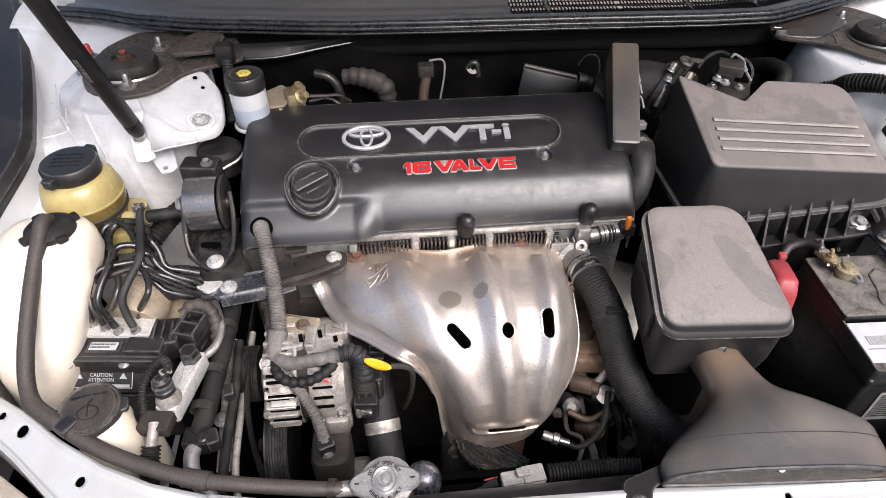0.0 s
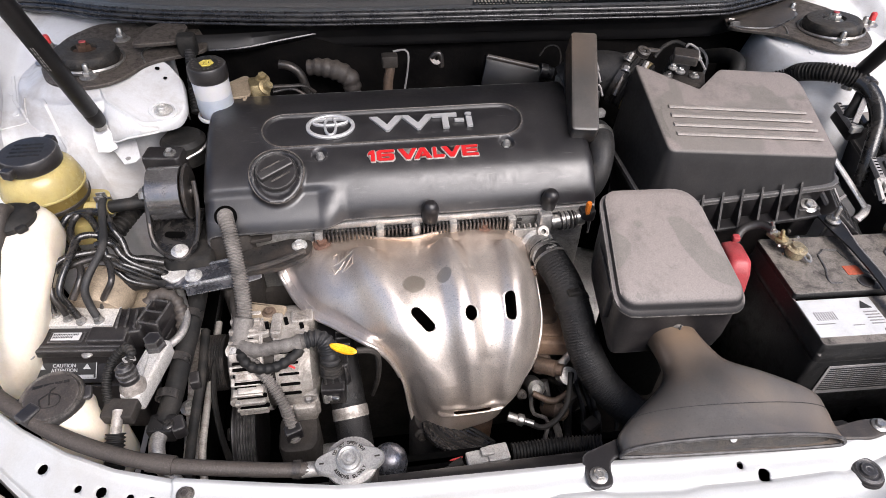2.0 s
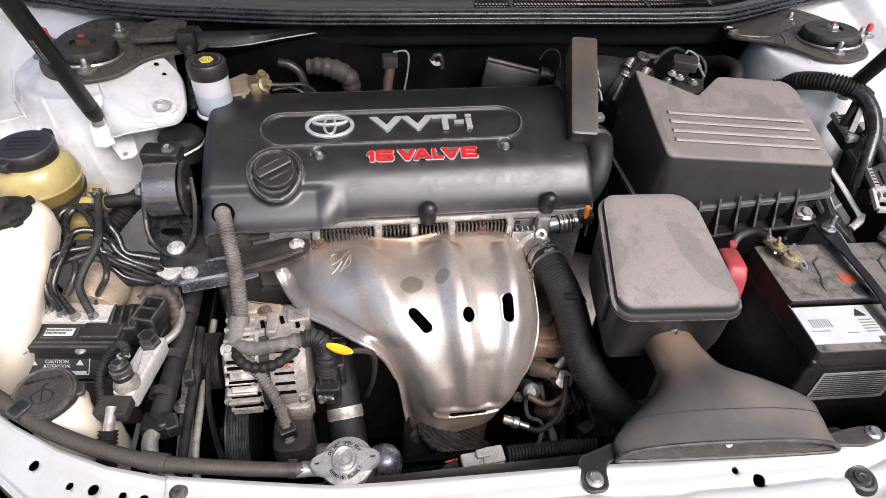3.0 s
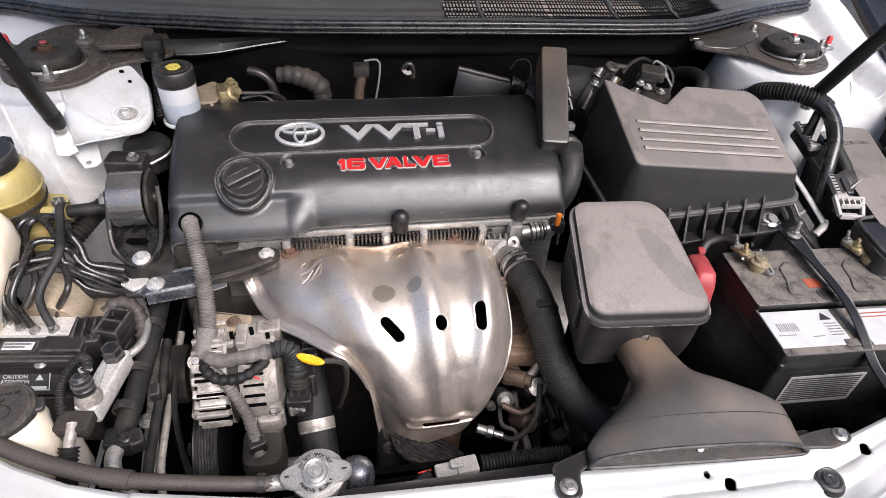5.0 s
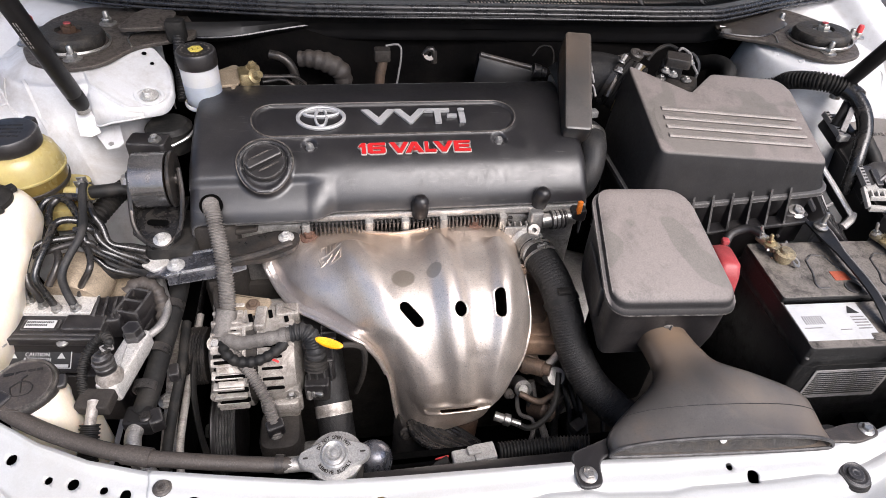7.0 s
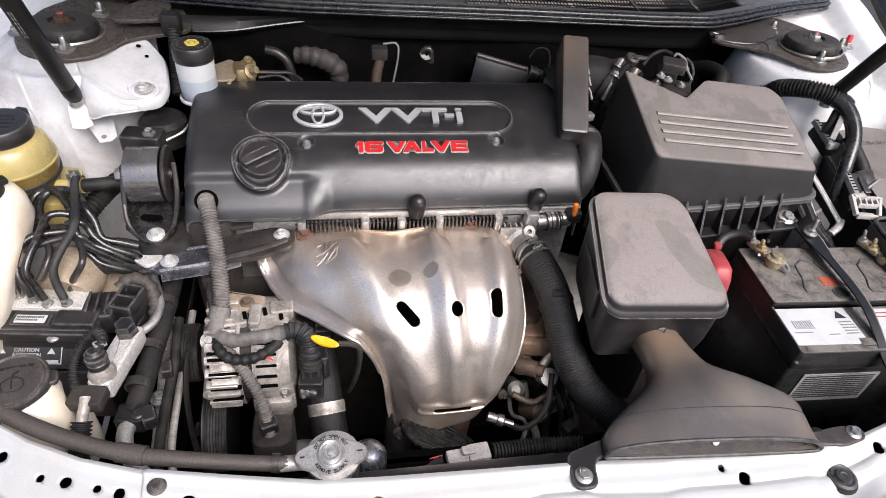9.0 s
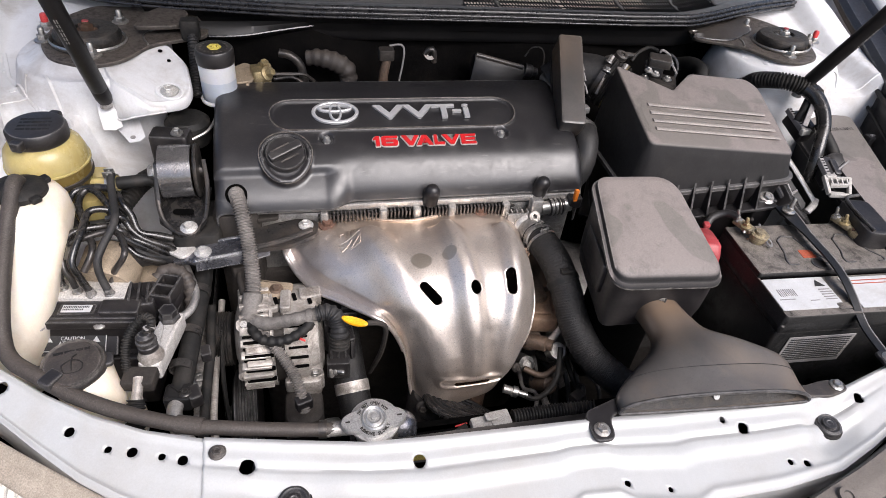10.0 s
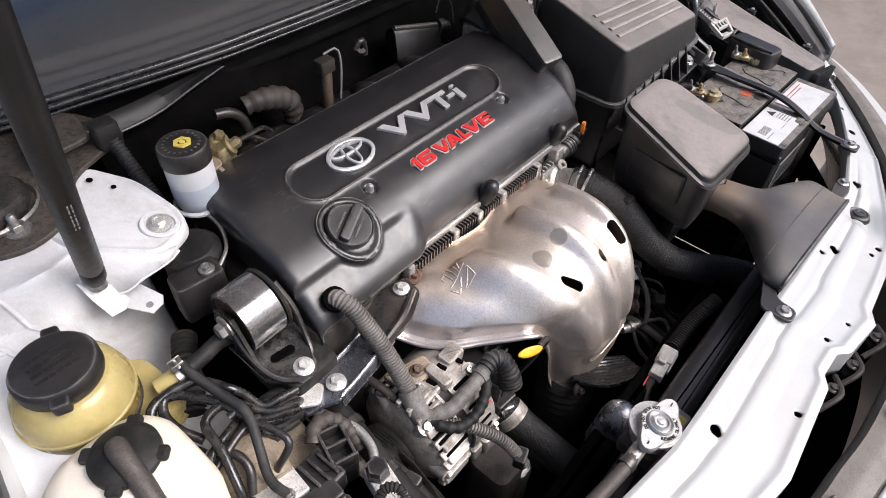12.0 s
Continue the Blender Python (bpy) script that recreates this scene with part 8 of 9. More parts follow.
part("arm", loft(rings), BAY, arm, sharp=50)
up_r = np.array([(-0.331, 0.792, 1.032), (-0.3157, 0.7585, 1.0255), (-0.290, 0.7380, 1.0185), (-0.2644, 0.7199, 1.0105), (-0.247, 0.7225, 1.0070)])
lo_r = np.array([(-0.336, 0.755, 0.994), (-0.309, 0.7250, 0.988), (-0.287, 0.7190, 0.995), (-0.262, 0.7140, 1.0015), (-0.247, 0.7205, 1.0010)])
thick(part("flank", loft([up_r, up_r * 0.6 + lo_r * 0.4 + (0, -0.0015, 0), lo_r], False, False), BAY, arm), 0.0016)
part("flank_rim", tube([tuple(p) for p in lo_r], 0.0013, 6), BAY, arm)
part("shelf", loft([np.array([(-0.318, 0.750, 0.975), (-0.291, 0.750, 0.974), (-0.279, 0.714, 0.968), (-0.284, 0.706, 0.967), (-0.297, 0.702, 0.967), (-0.317, 0.732, 0.972)]) + (0, 0, d) for d in (-0.0016, 0.0)]), BAY, arm)
part("shelf_hole", lathe([(0, 0), (0.0034, 0), (0.0034, 0.0008), (0, 0.0008)], pose(-0.294, 0.712, 0.9682, 8, 0, 0), 14), GREYC, arm)
part("arm_seat", lathe([(0.014, 0), (0.0185, 0.0002), (0.0175, 0.0016), (0.0145, 0.0014), (0.014, 0)], pose(-0.2444, 0.7519, 1.0142, 9, 10, 0), 30, False), BAY, arm)
foot_p = np.array([(-0.335, 0.742, 1.009), (-0.317, 0.741, 1.009), (-0.311, 0.732, 0.994), (-0.305, 0.721, 0.980), (-0.314, 0.713, 0.979), (-0.327, 0.712, 0.981), (-0.332, 0.728, 0.995)])
thick(part("strut_foot_plate", loft([foot_p, foot_p * 0.5 + foot_p.mean(0) * 0.5 + (0, -0.0008, 0.0012), foot_p * 0.1 + foot_p.mean(0) * 0.9 + (0, -0.0008, 0.0012)], True, True), BAY, arm), 0.0014)
part("arm_bolt", hex_bolt(pose(-0.2444, 0.7519, 1.0146, 8), 0.0070, 0.007, 1.7), BOLTZ, arm)
for hx, hy, r_ in ((-0.2632, 0.8381, 0.0032), (-0.2503, 0.8185, 0.0026)):
    part("arm_hole", lathe([(0, 0), (r_, 0), (r_, 0.0008), (0, 0.0008)], pose(hx, hy, float(az(np.array([(hx, hy)]))[0]) + 0.0002, math.degrees(math.atan(0.1574)), -math.degrees(math.atan(-0.1764)), 0), 14), SHADE, arm)
lk = thing("rod_bush", (-0.225, 0.745, 0.93), "black rubber bush with a bright hoop below the white bracket", "bush")
part("bush", lathe([(0, -0.03), (0.028, -0.03), (0.030, -0.022), (0.030, 0.0), (0.024, 0.006), (0, 0.006)], pose(-0.228, 0.742, 0.974), 28), RUBBER, lk)
part("hoop", tube([(-0.205, 0.785, 0.985), (-0.193, 0.770, 0.985), (-0.190, 0.745, 0.978), (-0.200, 0.722, 0.970), (-0.220, 0.708, 0.965)], 0.0022, 8), ZINC, lk)
part("link", box((-0.246, 0.705, 0.955), (0.05, 0.03, 0.05), 0.006, 0.004, -8), BLACK, lk)
part("clip", hex_bolt(pose(-0.236, 0.700, 0.981), 0.005, 0.006), ZINC, lk)

mt = thing("engine_mount", (-0.225, 0.62, 0.88), "dark steel engine mount with a rubber-filled drum", "engine mount")
MC = Vector((-0.2265, 0.644, 0.958))
dm = aim(MC - Vector((0.0255, 0, 0)), (1, 0.02, 0)) @ Matrix.Diagonal((0.98, 0.98, 0.64, 1))
part("drum", lathe([(0.030, 0), (0.0345, 0), (0.0345, 0.060), (0.030, 0.060), (0.030, 0)], dm, 44, False), DRUM, mt, "polished dark steel drum")
part("drum_rubber", lathe([(0, 0.004), (0.030, 0.004), (0.030, 0.056), (0.018, 0.052), (0.012, 0.056), (0, 0.056)], dm, 36), RUSTY, mt)
part("end_washer", lathe([(0, 0.064), (0.034, 0.064), (0.036, 0.067), (0.034, 0.071), (0.010, 0.072), (0, 0.072)], dm, 36), STEELD, mt)
part("axle", lathe([(0, -0.012), (0.0085, -0.012), (0.0085, 0.078), (0, 0.078)], dm, 16), STEELD, mt)
part("axle_nut", hex_bolt(aim(MC - Vector((0.033, 0, 0)), (-1, 0, 0)), 0.0085, 0.009), ZINC, mt)
sd = [(0.632, 0.978), (0.622, 0.960), (0.610, 0.935), (0.604, 0.926), (0.612, 0.920), (0.64, 0.928), (0.668, 0.95), (0.66, 0.970)]
for x in (-0.2560,):
    part("cheek", loft([np.array([(x - 0.0018, y, z) for y, z in sd]), np.array([(x + 0.0018, y, z) for y, z in sd])]), PIPE, mt)
part("rim", tube([(-0.2582, 0.6353, 0.9620), (-0.2581, 0.6176, 0.9400), (-0.2544, 0.5986, 0.9240), (-0.2448, 0.5861, 0.9130), (-0.2296, 0.5769, 0.9090), (-0.2138, 0.5785, 0.9090), (-0.2043, 0.5934, 0.9140), (-0.1997, 0.6072, 0.9280), (-0.1970, 0.6229, 0.9520), (-0.1998, 0.6430, 0.9750)], 0.0030, 8, 0.005), STEELD, mt, "worn rolled rim")
part("base_plate", loft([np.array([(-0.262, 0.645, 0.930), (-0.196, 0.645, 0.930), (-0.2013, 0.586, 0.915), (-0.2153, 0.5723, 0.909), (-0.2329, 0.5738, 0.909), (-0.2577, 0.596, 0.915)]) + (0, 0, d) for d in (-0.004, 0.0)]), PIPE, mt)
part("slot", slab(rr(0.026, 0.009, 0.0042), 0, 0.0008, 0.0002).tr(pose(-0.229, 0.606, 0.9208, 13, 0, -8)), SHADE, mt)
part("bolt", hex_bolt(pose(-0.222, 0.584, 0.9125, 10), 0.0062, 0.007, 1.7), BOLTZ, mt)
part("pedestal", box((-0.215, 0.612, 0.876), (0.06, 0.08, 0.06), 0.01, 0.006), RUBBER, mt)

br = thing("engine_bracket", (-0.15, 0.57, 0.88), "bright steel engine bracket with two flanged bolts", "bracket")
BO = rounded([(-0.238, 0.582), (-0.247, 0.560), (-0.224, 0.547), (-0.216, 0.539), (-0.160, 0.547), (-0.125, 0.556), (-0.128, 0.584), (-0.165, 0.580), (-0.200, 0.576)], [0.004, 0.005, 0.006, 0.006, 0.008, 0.006, 0.006, 0.01, 0.008])
bz = lambda o: 0.893 + 0.05 * (o[:, 0] + 0.20) - 0.014 * np.clip((-0.216 - o[:, 0]) / 0.03, 0, 1)
rings = []
for ins, dz in ((0.0008, -0.006), (0, -0.005), (0, -0.001), (0.0015, 0.0), (0.003, 0.0)):
    o = inset(BO, ins)
    rings.append(np.c_[o, bz(o) + dz])
part("plate", loft(rings), BRKT, br, sharp=50)
part("plate_ear", slab(rounded([(-0.250, 0.566), (-0.232, 0.552), (-0.214, 0.566), (-0.226, 0.586), (-0.242, 0.586)], 0.005), 0.886, 0.8905, 0.001), VALVE, br, "pale worn ear")
part("fold", loft([np.array([(-0.214, 0.540, 0.892), (-0.160, 0.547, 0.894), (-0.125, 0.556, 0.896), (-0.125, 0.553, 0.884), (-0.160, 0.544, 0.881), (-0.214, 0.537, 0.879)]) + (0, d, 0) for d in (0, 0.003)]), BRKT, br)
part("rim_bead", tube([(-0.214, 0.5405, 0.8935), (-0.160, 0.5485, 0.896), (-0.128, 0.5575, 0.8975)], 0.0022, 8), BRKT, br)
part("rim_bead", tube([(-0.196, 0.5755, 0.8945), (-0.165, 0.5790, 0.896), (-0.132, 0.5825, 0.8975)], 0.0022, 8), BRKT, br)
part("dark_pad", slab(rounded([(-0.186, 0.553), (-0.158, 0.557), (-0.158, 0.574), (-0.186, 0.570)], 0.006), 0, 0.0012, 0.0003).tr(pose(0, 0, 0.8940, 0, -2.5, 0)), STEELD, br)
part("web", loft([np.c_[rounded([(-0.150, 0.547), (-0.100, 0.552), (-0.064, 0.571), (-0.060, 0.598), (-0.085, 0.606), (-0.120, 0.598), (-0.150, 0.586)], 0.008), np.full(35, z)] for z in (0.894, 0.900)]), STEELD, br)
part("web_rib", tube([(-0.145, 0.551, 0.900), (-0.105, 0.560, 0.903), (-0.070, 0.577, 0.903)], 0.004, 8), STEELD, br)
part("bolt", hex_bolt(pose(-0.206, 0.557, 0.8935), 0.0062, 0.0065, 1.7), BOLTZ, br)
part("bolt", hex_bolt(pose(-0.077, 0.589, 0.902), 0.0060, 0.0065, 1.65), BOLTZ, br)
part("ear", slab(rounded([(-0.140, 0.596), (-0.112, 0.600), (-0.112, 0.615), (-0.140, 0.612)], 0.004), 0.903, 0.909, 0.0012), GRIMY, br)

lm1 = thing("wire_loom", (-0.15, 0.52, 0.74), "grey dusty corrugated wiring loom from the engine cover to the alternator", "wiring loom")
part("grommet", lathe([(0.0088, -0.001), (0.0135, -0.001), (0.0135, 0.003), (0.0115, 0.0045), (0.0088, 0.0045)], aim((-0.161, 0.6015, 0.9475), (0.05, -0.55, 0.8)), 24), SHADE, lm1, "black rubber grommet")
part("main_conduit", tube([(-0.161, 0.604, 0.945), (-0.160, 0.595, 0.952), (-0.156, 0.580, 0.945), (-0.151, 0.560, 0.920), (-0.148, 0.540, 0.893), (-0.147, 0.522, 0.868), (-0.149, 0.506, 0.848)], 0.0090, 16, ribs=0.0034, amp=0.0009), LOOM, lm1)
part("taped_joint", tube([(-0.148, 0.512, 0.858), (-0.152, 0.496, 0.843), (-0.155, 0.480, 0.838)], 0.0125, 14, 0.004), LOOM, lm1)
part("branch_conduit", tube([(-0.153, 0.478, 0.838), (-0.140, 0.462, 0.836), (-0.122, 0.442, 0.828), (-0.106, 0.420, 0.812), (-0.098, 0.404, 0.796), (-0.093, 0.385, 0.772)], 0.0065, 12, ribs=0.0035, amp=0.0008), LOOM, lm1)
part("branch_tape", tube([(-0.152, 0.482, 0.842), (-0.132, 0.468, 0.847), (-0.106, 0.466, 0.852), (-0.083, 0.467, 0.855), (-0.068, 0.469, 0.857)], 0.0082, 14, 0.004, ribs=0.012, amp=0.0004), LOOM, lm1)
part("branch_tape", tube([(-0.152, 0.476, 0.840), (-0.147, 0.460, 0.841), (-0.136, 0.450, 0.838), (-0.120, 0.446, 0.838), (-0.104, 0.447, 0.841), (-0.088, 0.453, 0.847), (-0.078, 0.461, 0.851)], 0.0062, 12, 0.004, ribs=0.010, amp=0.0006), RUBBER, lm1)
part("boot", tube([(-0.072, 0.468, 0.857), (-0.058, 0.469, 0.858), (-0.048, 0.463, 0.853), (-0.045, 0.455, 0.842), (-0.045, 0.450, 0.832)], lambda t: 0.0100 + 0.0015 * t, 14, ribs=0.006, amp=0.0008), HOSE, lm1, "dark ribbed rubber boot")
part("tape_turn", lathe([(0.0085, -0.004), (0.0100, -0.0035), (0.0100, 0.0035), (0.0085, 0.004), (0.0085, -0.004)], aim((-0.080, 0.4672, 0.8553), (1, 0.02, 0.1)), 16, False), LOOM, lm1)
part("boot_collar", tube([(-0.045, 0.451, 0.832), (-0.046, 0.446, 0.818)], 0.0128, 18, ribs=0.005, amp=0.0010), RUBBER, lm1)
part("clip", box((-0.094, 0.392, 0.782), (0.020, 0.014, 0.018), 0.003, 0.002, 20), BLACK, lm1)
part("side_lead", tube([(-0.166, 0.555, 0.855), (-0.163, 0.535, 0.852), (-0.159, 0.515, 0.842), (-0.158, 0.49, 0.832)], 0.005, 10), GRIMY, lm1)
part("hook_clip", box((-0.168, 0.560, 0.857), (0.016, 0.016, 0.018), 0.004, 0.003, 15), GRIMY, lm1)
part("red_wire", tube([(-0.094, 0.449, 0.836), (-0.090, 0.446, 0.8345), (-0.087, 0.446, 0.834)], 0.0015, 6), PINK, lm1)
ba = thing("alternator_stay", (-0.10, 0.40, 0.62), "grimy cast stay below the alternator", "stay")
part("casting", box((-0.095, 0.42, 0.66), (0.05, 0.06, 0.16), 0.015, 0.008), GRIMY, ba)
part("casting", box((-0.060, 0.41, 0.64), (0.03, 0.04, 0.10), 0.010, 0.006), ALU, ba)

# power steering bottle
ps_ = thing("steering_fluid_bottle", (-0.385, 0.67, 0.92), "yellowed translucent steering fluid bottle with a black ribbed cap", "fluid bottle")
PX, PY = -0.388, 0.672
part("bottle_base", lathe([(0, 0), (0.034, 0), (0.042, 0.008), (0.0465, 0.024), (0.0475, 0.032), (0.0474, 0.040), (0, 0.040)], pose(PX, PY, 0.922), 44), OIL, ps_, "lower half filled with dark fluid")
part("bottle_top", lathe([(0, 0.040), (0.0474, 0.040), (0.0470, 0.050), (0.043, 0.064), (0.037, 0.071), (0.034, 0.073), (0, 0.073)], pose(PX, PY, 0.922), 44), BOTTLE, ps_)
part("dark_band", lathe([(0.0462, 0.0), (0.0475, 0.001), (0.0480, 0.006), (0.0470, 0.007), (0.0462, 0.0)], pose(PX, PY, 0.942), 44, False), GRIMY, ps_)
part("seam", lathe([(0.0470, 0.0), (0.0488, 0.001), (0.0488, 0.003), (0.0470, 0.004), (0.0470, 0.0)], pose(PX, PY, 0.962), 44, False), BOTTLE, ps_)
part("foot", loft([lift(rounded([(-0.42, 0.64), (-0.345, 0.622), (-0.318, 0.632), (-0.325, 0.70), (-0.42, 0.71)], 0.015), z) for z in (0.90, 0.930)]), BOTTLE, ps_)
pc = part("cap", lathe([(0, 0), (0.0355, 0), (0.0365, 0.003), (0.0365, 0.015), (0.034, 0.0185), (0.025, 0.0195), (0, 0.0195)], pose(PX, PY, 0.9955) @ Matrix.Diagonal((0.93, 0.93, 1, 1)), 44), BLACK, ps_)
for a0 in (70, 250):
    part("lug", box((0.0365 * math.cos(radians(a0)), 0.0365 * math.sin(radians(a0)), 0.008), (0.012, 0.014, 0.012), 0.003, 0.002, a0).tr(pose(PX, PY, 0.9975)), BLACK, pc)
part("cap_print", bars([(-0.018, 0.018, 0.012 - 0.008 * i, 0.0035) for i in range(4)], pose(PX, PY, 1.0147), 9), RUBBER, pc)
part("outlet", tube([(-0.335, 0.645, 0.940), (-0.318, 0.641, 0.944), (-0.306, 0.640, 0.946)], 0.010, 14), BOTTLE, ps_)
part("clamp", hose_clamp(aim((-0.312, 0.640, 0.945), (1, -0.05, 0.1), 90), 0.0115, 0.012), ZINC, ps_)
sh = thing("steering_hose", (-0.29, 0.64, 0.93), "black rubber hose from the yellow bottle to the mount", "hose")
part("hose", tube([(-0.322, 0.641, 0.943), (-0.305, 0.640, 0.946), (-0.288, 0.642, 0.946), (-0.272, 0.646, 0.945), (-0.258, 0.648, 0.940)], 0.0080, 14, 0.004), RUBBER, sh)
cr = thing("corrugated_hose", (-0.28, 0.60, 0.88), "black corrugated hose below the mount", "hose")
part("hose", tube([(-0.322, 0.628, 0.900), (-0.313, 0.642, 0.905), (-0.303, 0.662, 0.910), (-0.291, 0.684, 0.914), (-0.280, 0.702, 0.912)], 0.0115, 16, ribs=0.006, amp=0.0014), RUBBER, cr)
part("lower_hose", tube([(-0.30, 0.575, 0.885), (-0.27, 0.580, 0.885), (-0.245, 0.585, 0.87)], 0.022, 18, 0.006), HOSE, cr)

# coolant bottle
tank = thing("coolant_tank", (-0.40, 0.56, 0.76), "aged cream plastic coolant tank with a black rubber cap and hose", "coolant tank")
rings = []
for cx, cy, w, d, z, r in ((-0.428, 0.50, 0.050, 0.08, 0.76, 0.02), (-0.424, 0.500, 0.068, 0.10, 0.80, 0.03), (-0.416, 0.515, 0.090, 0.125, 0.86, 0.035), (-0.409, 0.540, 0.108, 0.128, 0.91, 0.035), (-0.403, 0.562, 0.118, 0.110, 0.945, 0.035),
                           (-0.402, 0.572, 0.110, 0.095, 0.964, 0.035), (-0.400, 0.576, 0.096, 0.080, 0.975, 0.032), (-0.398, 0.578, 0.075, 0.06, 0.980, 0.028)):
    rings.append(lift(rr(w, d, r, 6), z) + (cx, cy, 0))
part("tank", loft(rings), CREAM, tank, sharp=60)
tc = part("cap", lathe([(0, 0), (0.027, 0), (0.027, 0.006), (0.022, 0.010), (0.012, 0.0125), (0, 0.0125)], pose(-0.389, 0.580, 0.980), 30), RUBBER, tank, "black rubber cap")
for i in range(4):
    part("cap_lug", box((0.026, 0, 0.004), (0.014, 0.012, 0.007), 0.003, 0.002).tr(pose(-0.389, 0.580, 0.980, 0, 0, 45 + 90 * i)), RUBBER, tc)
ov = thing("overflow_hose", (-0.30, 0.42, 0.86), "long black rubber hose from the coolant tank along the front panel", "hose")
part("hose", tube([(-0.390, 0.588, 0.986), (-0.391, 0.578, 0.996), (-0.392, 0.556, 0.985), (-0.395, 0.519, 0.962), (-0.3945, 0.484, 0.943), (-0.393, 0.452, 0.925), (-0.389, 0.423, 0.907), (-0.378, 0.402, 0.899), (-0.352, 0.382, 0.896), (-0.310, 0.354, 0.890), (-0.260, 0.330, 0.886), (-0.207, 0.312, 0.882), (-0.165, 0.304, 0.880), (-0.118, 0.298, 0.876), (-0.080, 0.294, 0.873), (-0.062, 0.2935, 0.871)], lambda t: 0.0088 - 0.0016 * t, 16, 0.006), HOSEB, ov)
part("sleeve_end", tube([(-0.215, 0.3145, 0.8825), (-0.19, 0.3085, 0.8812)], 0.0092, 16, 0.006), HOSEB, ov)
part("clip", lathe([(0.0075, -0.004), (0.0092, -0.004), (0.0092, 0.004), (0.0075, 0.004), (0.0075, -0.004)], aim((-0.074, 0.2945, 0.872), (1, -0.1, 0)), 20, False), STEELD, ov)
part("panel_clip", box((-0.335, 0.372, 0.898), (0.016, 0.020, 0.012), 0.003, 0.002, -35), BLACK, ov)

# washer filler
wf = thing("washer_filler", (-0.315, 0.385, 0.78), "cream washer filler neck with a black lettered flap cap", "washer filler")
WM = pose(-0.319, 0.390, 0.896, 5, 0, 10) @ Matrix.Diagonal((0.79, 0.79, 1, 1))
part("neck", tube([(-0.315, 0.392, 0.874), (-0.309, 0.380, 0.870), (-0.302, 0.370, 0.845), (-0.298, 0.362, 0.80)], lambda t: 0.029 - 0.003 * t, 30, 0.006), CREAM, wf)
part("neck_foot", box((-0.300, 0.385, 0.80), (0.06, 0.05, 0.06), 0.015, 0.008), CREAM, wf)
wc = part("cap", lathe([(0, -0.006), (0.038, -0.006), (0.0395, -0.003), (0.0395, 0.003), (0.037, 0.006), (0.035, 0.0032), (0.033, 0.006), (0.010, 0.008), (0, 0.008)], WM, 40), PLATE, wf)
part("pull_tab", box((0.038, -0.002, 0.0), (0.018, 0.020, 0.006), 0.005, 0.002).tr(WM), BLACK, wc)
part("hinge", box((-0.04, 0.0, -0.004), (0.012, 0.026, 0.008), 0.003, 0.002).tr(WM), BLACK, wc)
part("cap_symbol", (tube([(-0.012, -0.004, 0.008), (0.0, 0.002, 0.0085), (0.012, -0.004, 0.008), (0.009, -0.016, 0.007), (-0.009, -0.016, 0.007), (-0.012, -0.004, 0.008)], 0.001, 6) + tube([(0, -0.014, 0.008), (0, 0.004, 0.0085), (0.006, 0.010, 0.008)], 0.001, 6)).tr(WM) + bars([(-0.022, 0.022, 0.017, 0.004), (-0.012, 0.012, 0.010, 0.003)], WM @ pose(0, 0, 0.0068), 6), RUBBER, wc)
part("tether", tube([(-0.040, 0.004, -0.004), (-0.05, 0.012, 0.0), (-0.062, 0.016, 0.002)], 0.0022, 6).tr(WM), STEELD, wf)

# brake control unit and its pipes
ab = thing("brake_control_unit", (-0.33, 0.49, 0.78), "brake control unit: bare alloy block on a black electronic module", "brake unit")
UM = pose(-0.338, 0.510, 0.880, 0, 0, -6)
part("valve_block", box((0, 0.014, -0.027), (0.094, 0.040, 0.055), 0.002, 0.0015).tr(UM), VALVE, ab)
part("module", box((0.010, -0.018, -0.065), (0.118, 0.032, 0.120), 0.004, 0.003).tr(UM), BLACK, ab)
part("module_front", box((0.010, -0.026, -0.105), (0.116, 0.045, 0.09), 0.004, 0.003).tr(UM), BLACK, ab)
part("module_lip", box((0.010, -0.034, -0.012), (0.122, 0.010, 0.012), 0.003, 0.002).tr(UM), BLACK, ab)
part("module_step", box((0.046, -0.020, -0.008), (0.044, 0.022, 0.02), 0.003, 0.002).tr(UM), BLACK, ab)
part("sticker", box((-0.002, -0.0195, -0.0033), (0.032, 0.011, 0.0010), 0.0006, 0.0003).tr(UM), PAPER, ab)
part("sticker_print", joined([box((-0.016 + 0.0019 * k, -0.0172 - 0.0040 * row, -0.0026), (0.0010 if (k * 7 + row) % 3 else 0.0014, 0.0026, 0.0004), 0.0002, 0.0001) for row in range(2) for k in range(15 - 3 * row)]).tr(UM), INK, ab)
part("sticker_base", box((-0.002, -0.0195, -0.009), (0.040, 0.016, 0.010), 0.002, 0.001).tr(UM), BLACK, ab)
FMX = UM @ pose(-0.010, -0.0400, -0.040, 42, 0, 0)
part("label_wedge", box((0, 0, -0.012), (0.10, 0.030, 0.022), 0.002, 0.0015).tr(FMX), BLACK, ab)
part("front_label", box((0, 0, 0.0), (0.075, 0.020, 0.001), 0.0008, 0.0003).tr(FMX), INK, ab, "black warning label with white words")
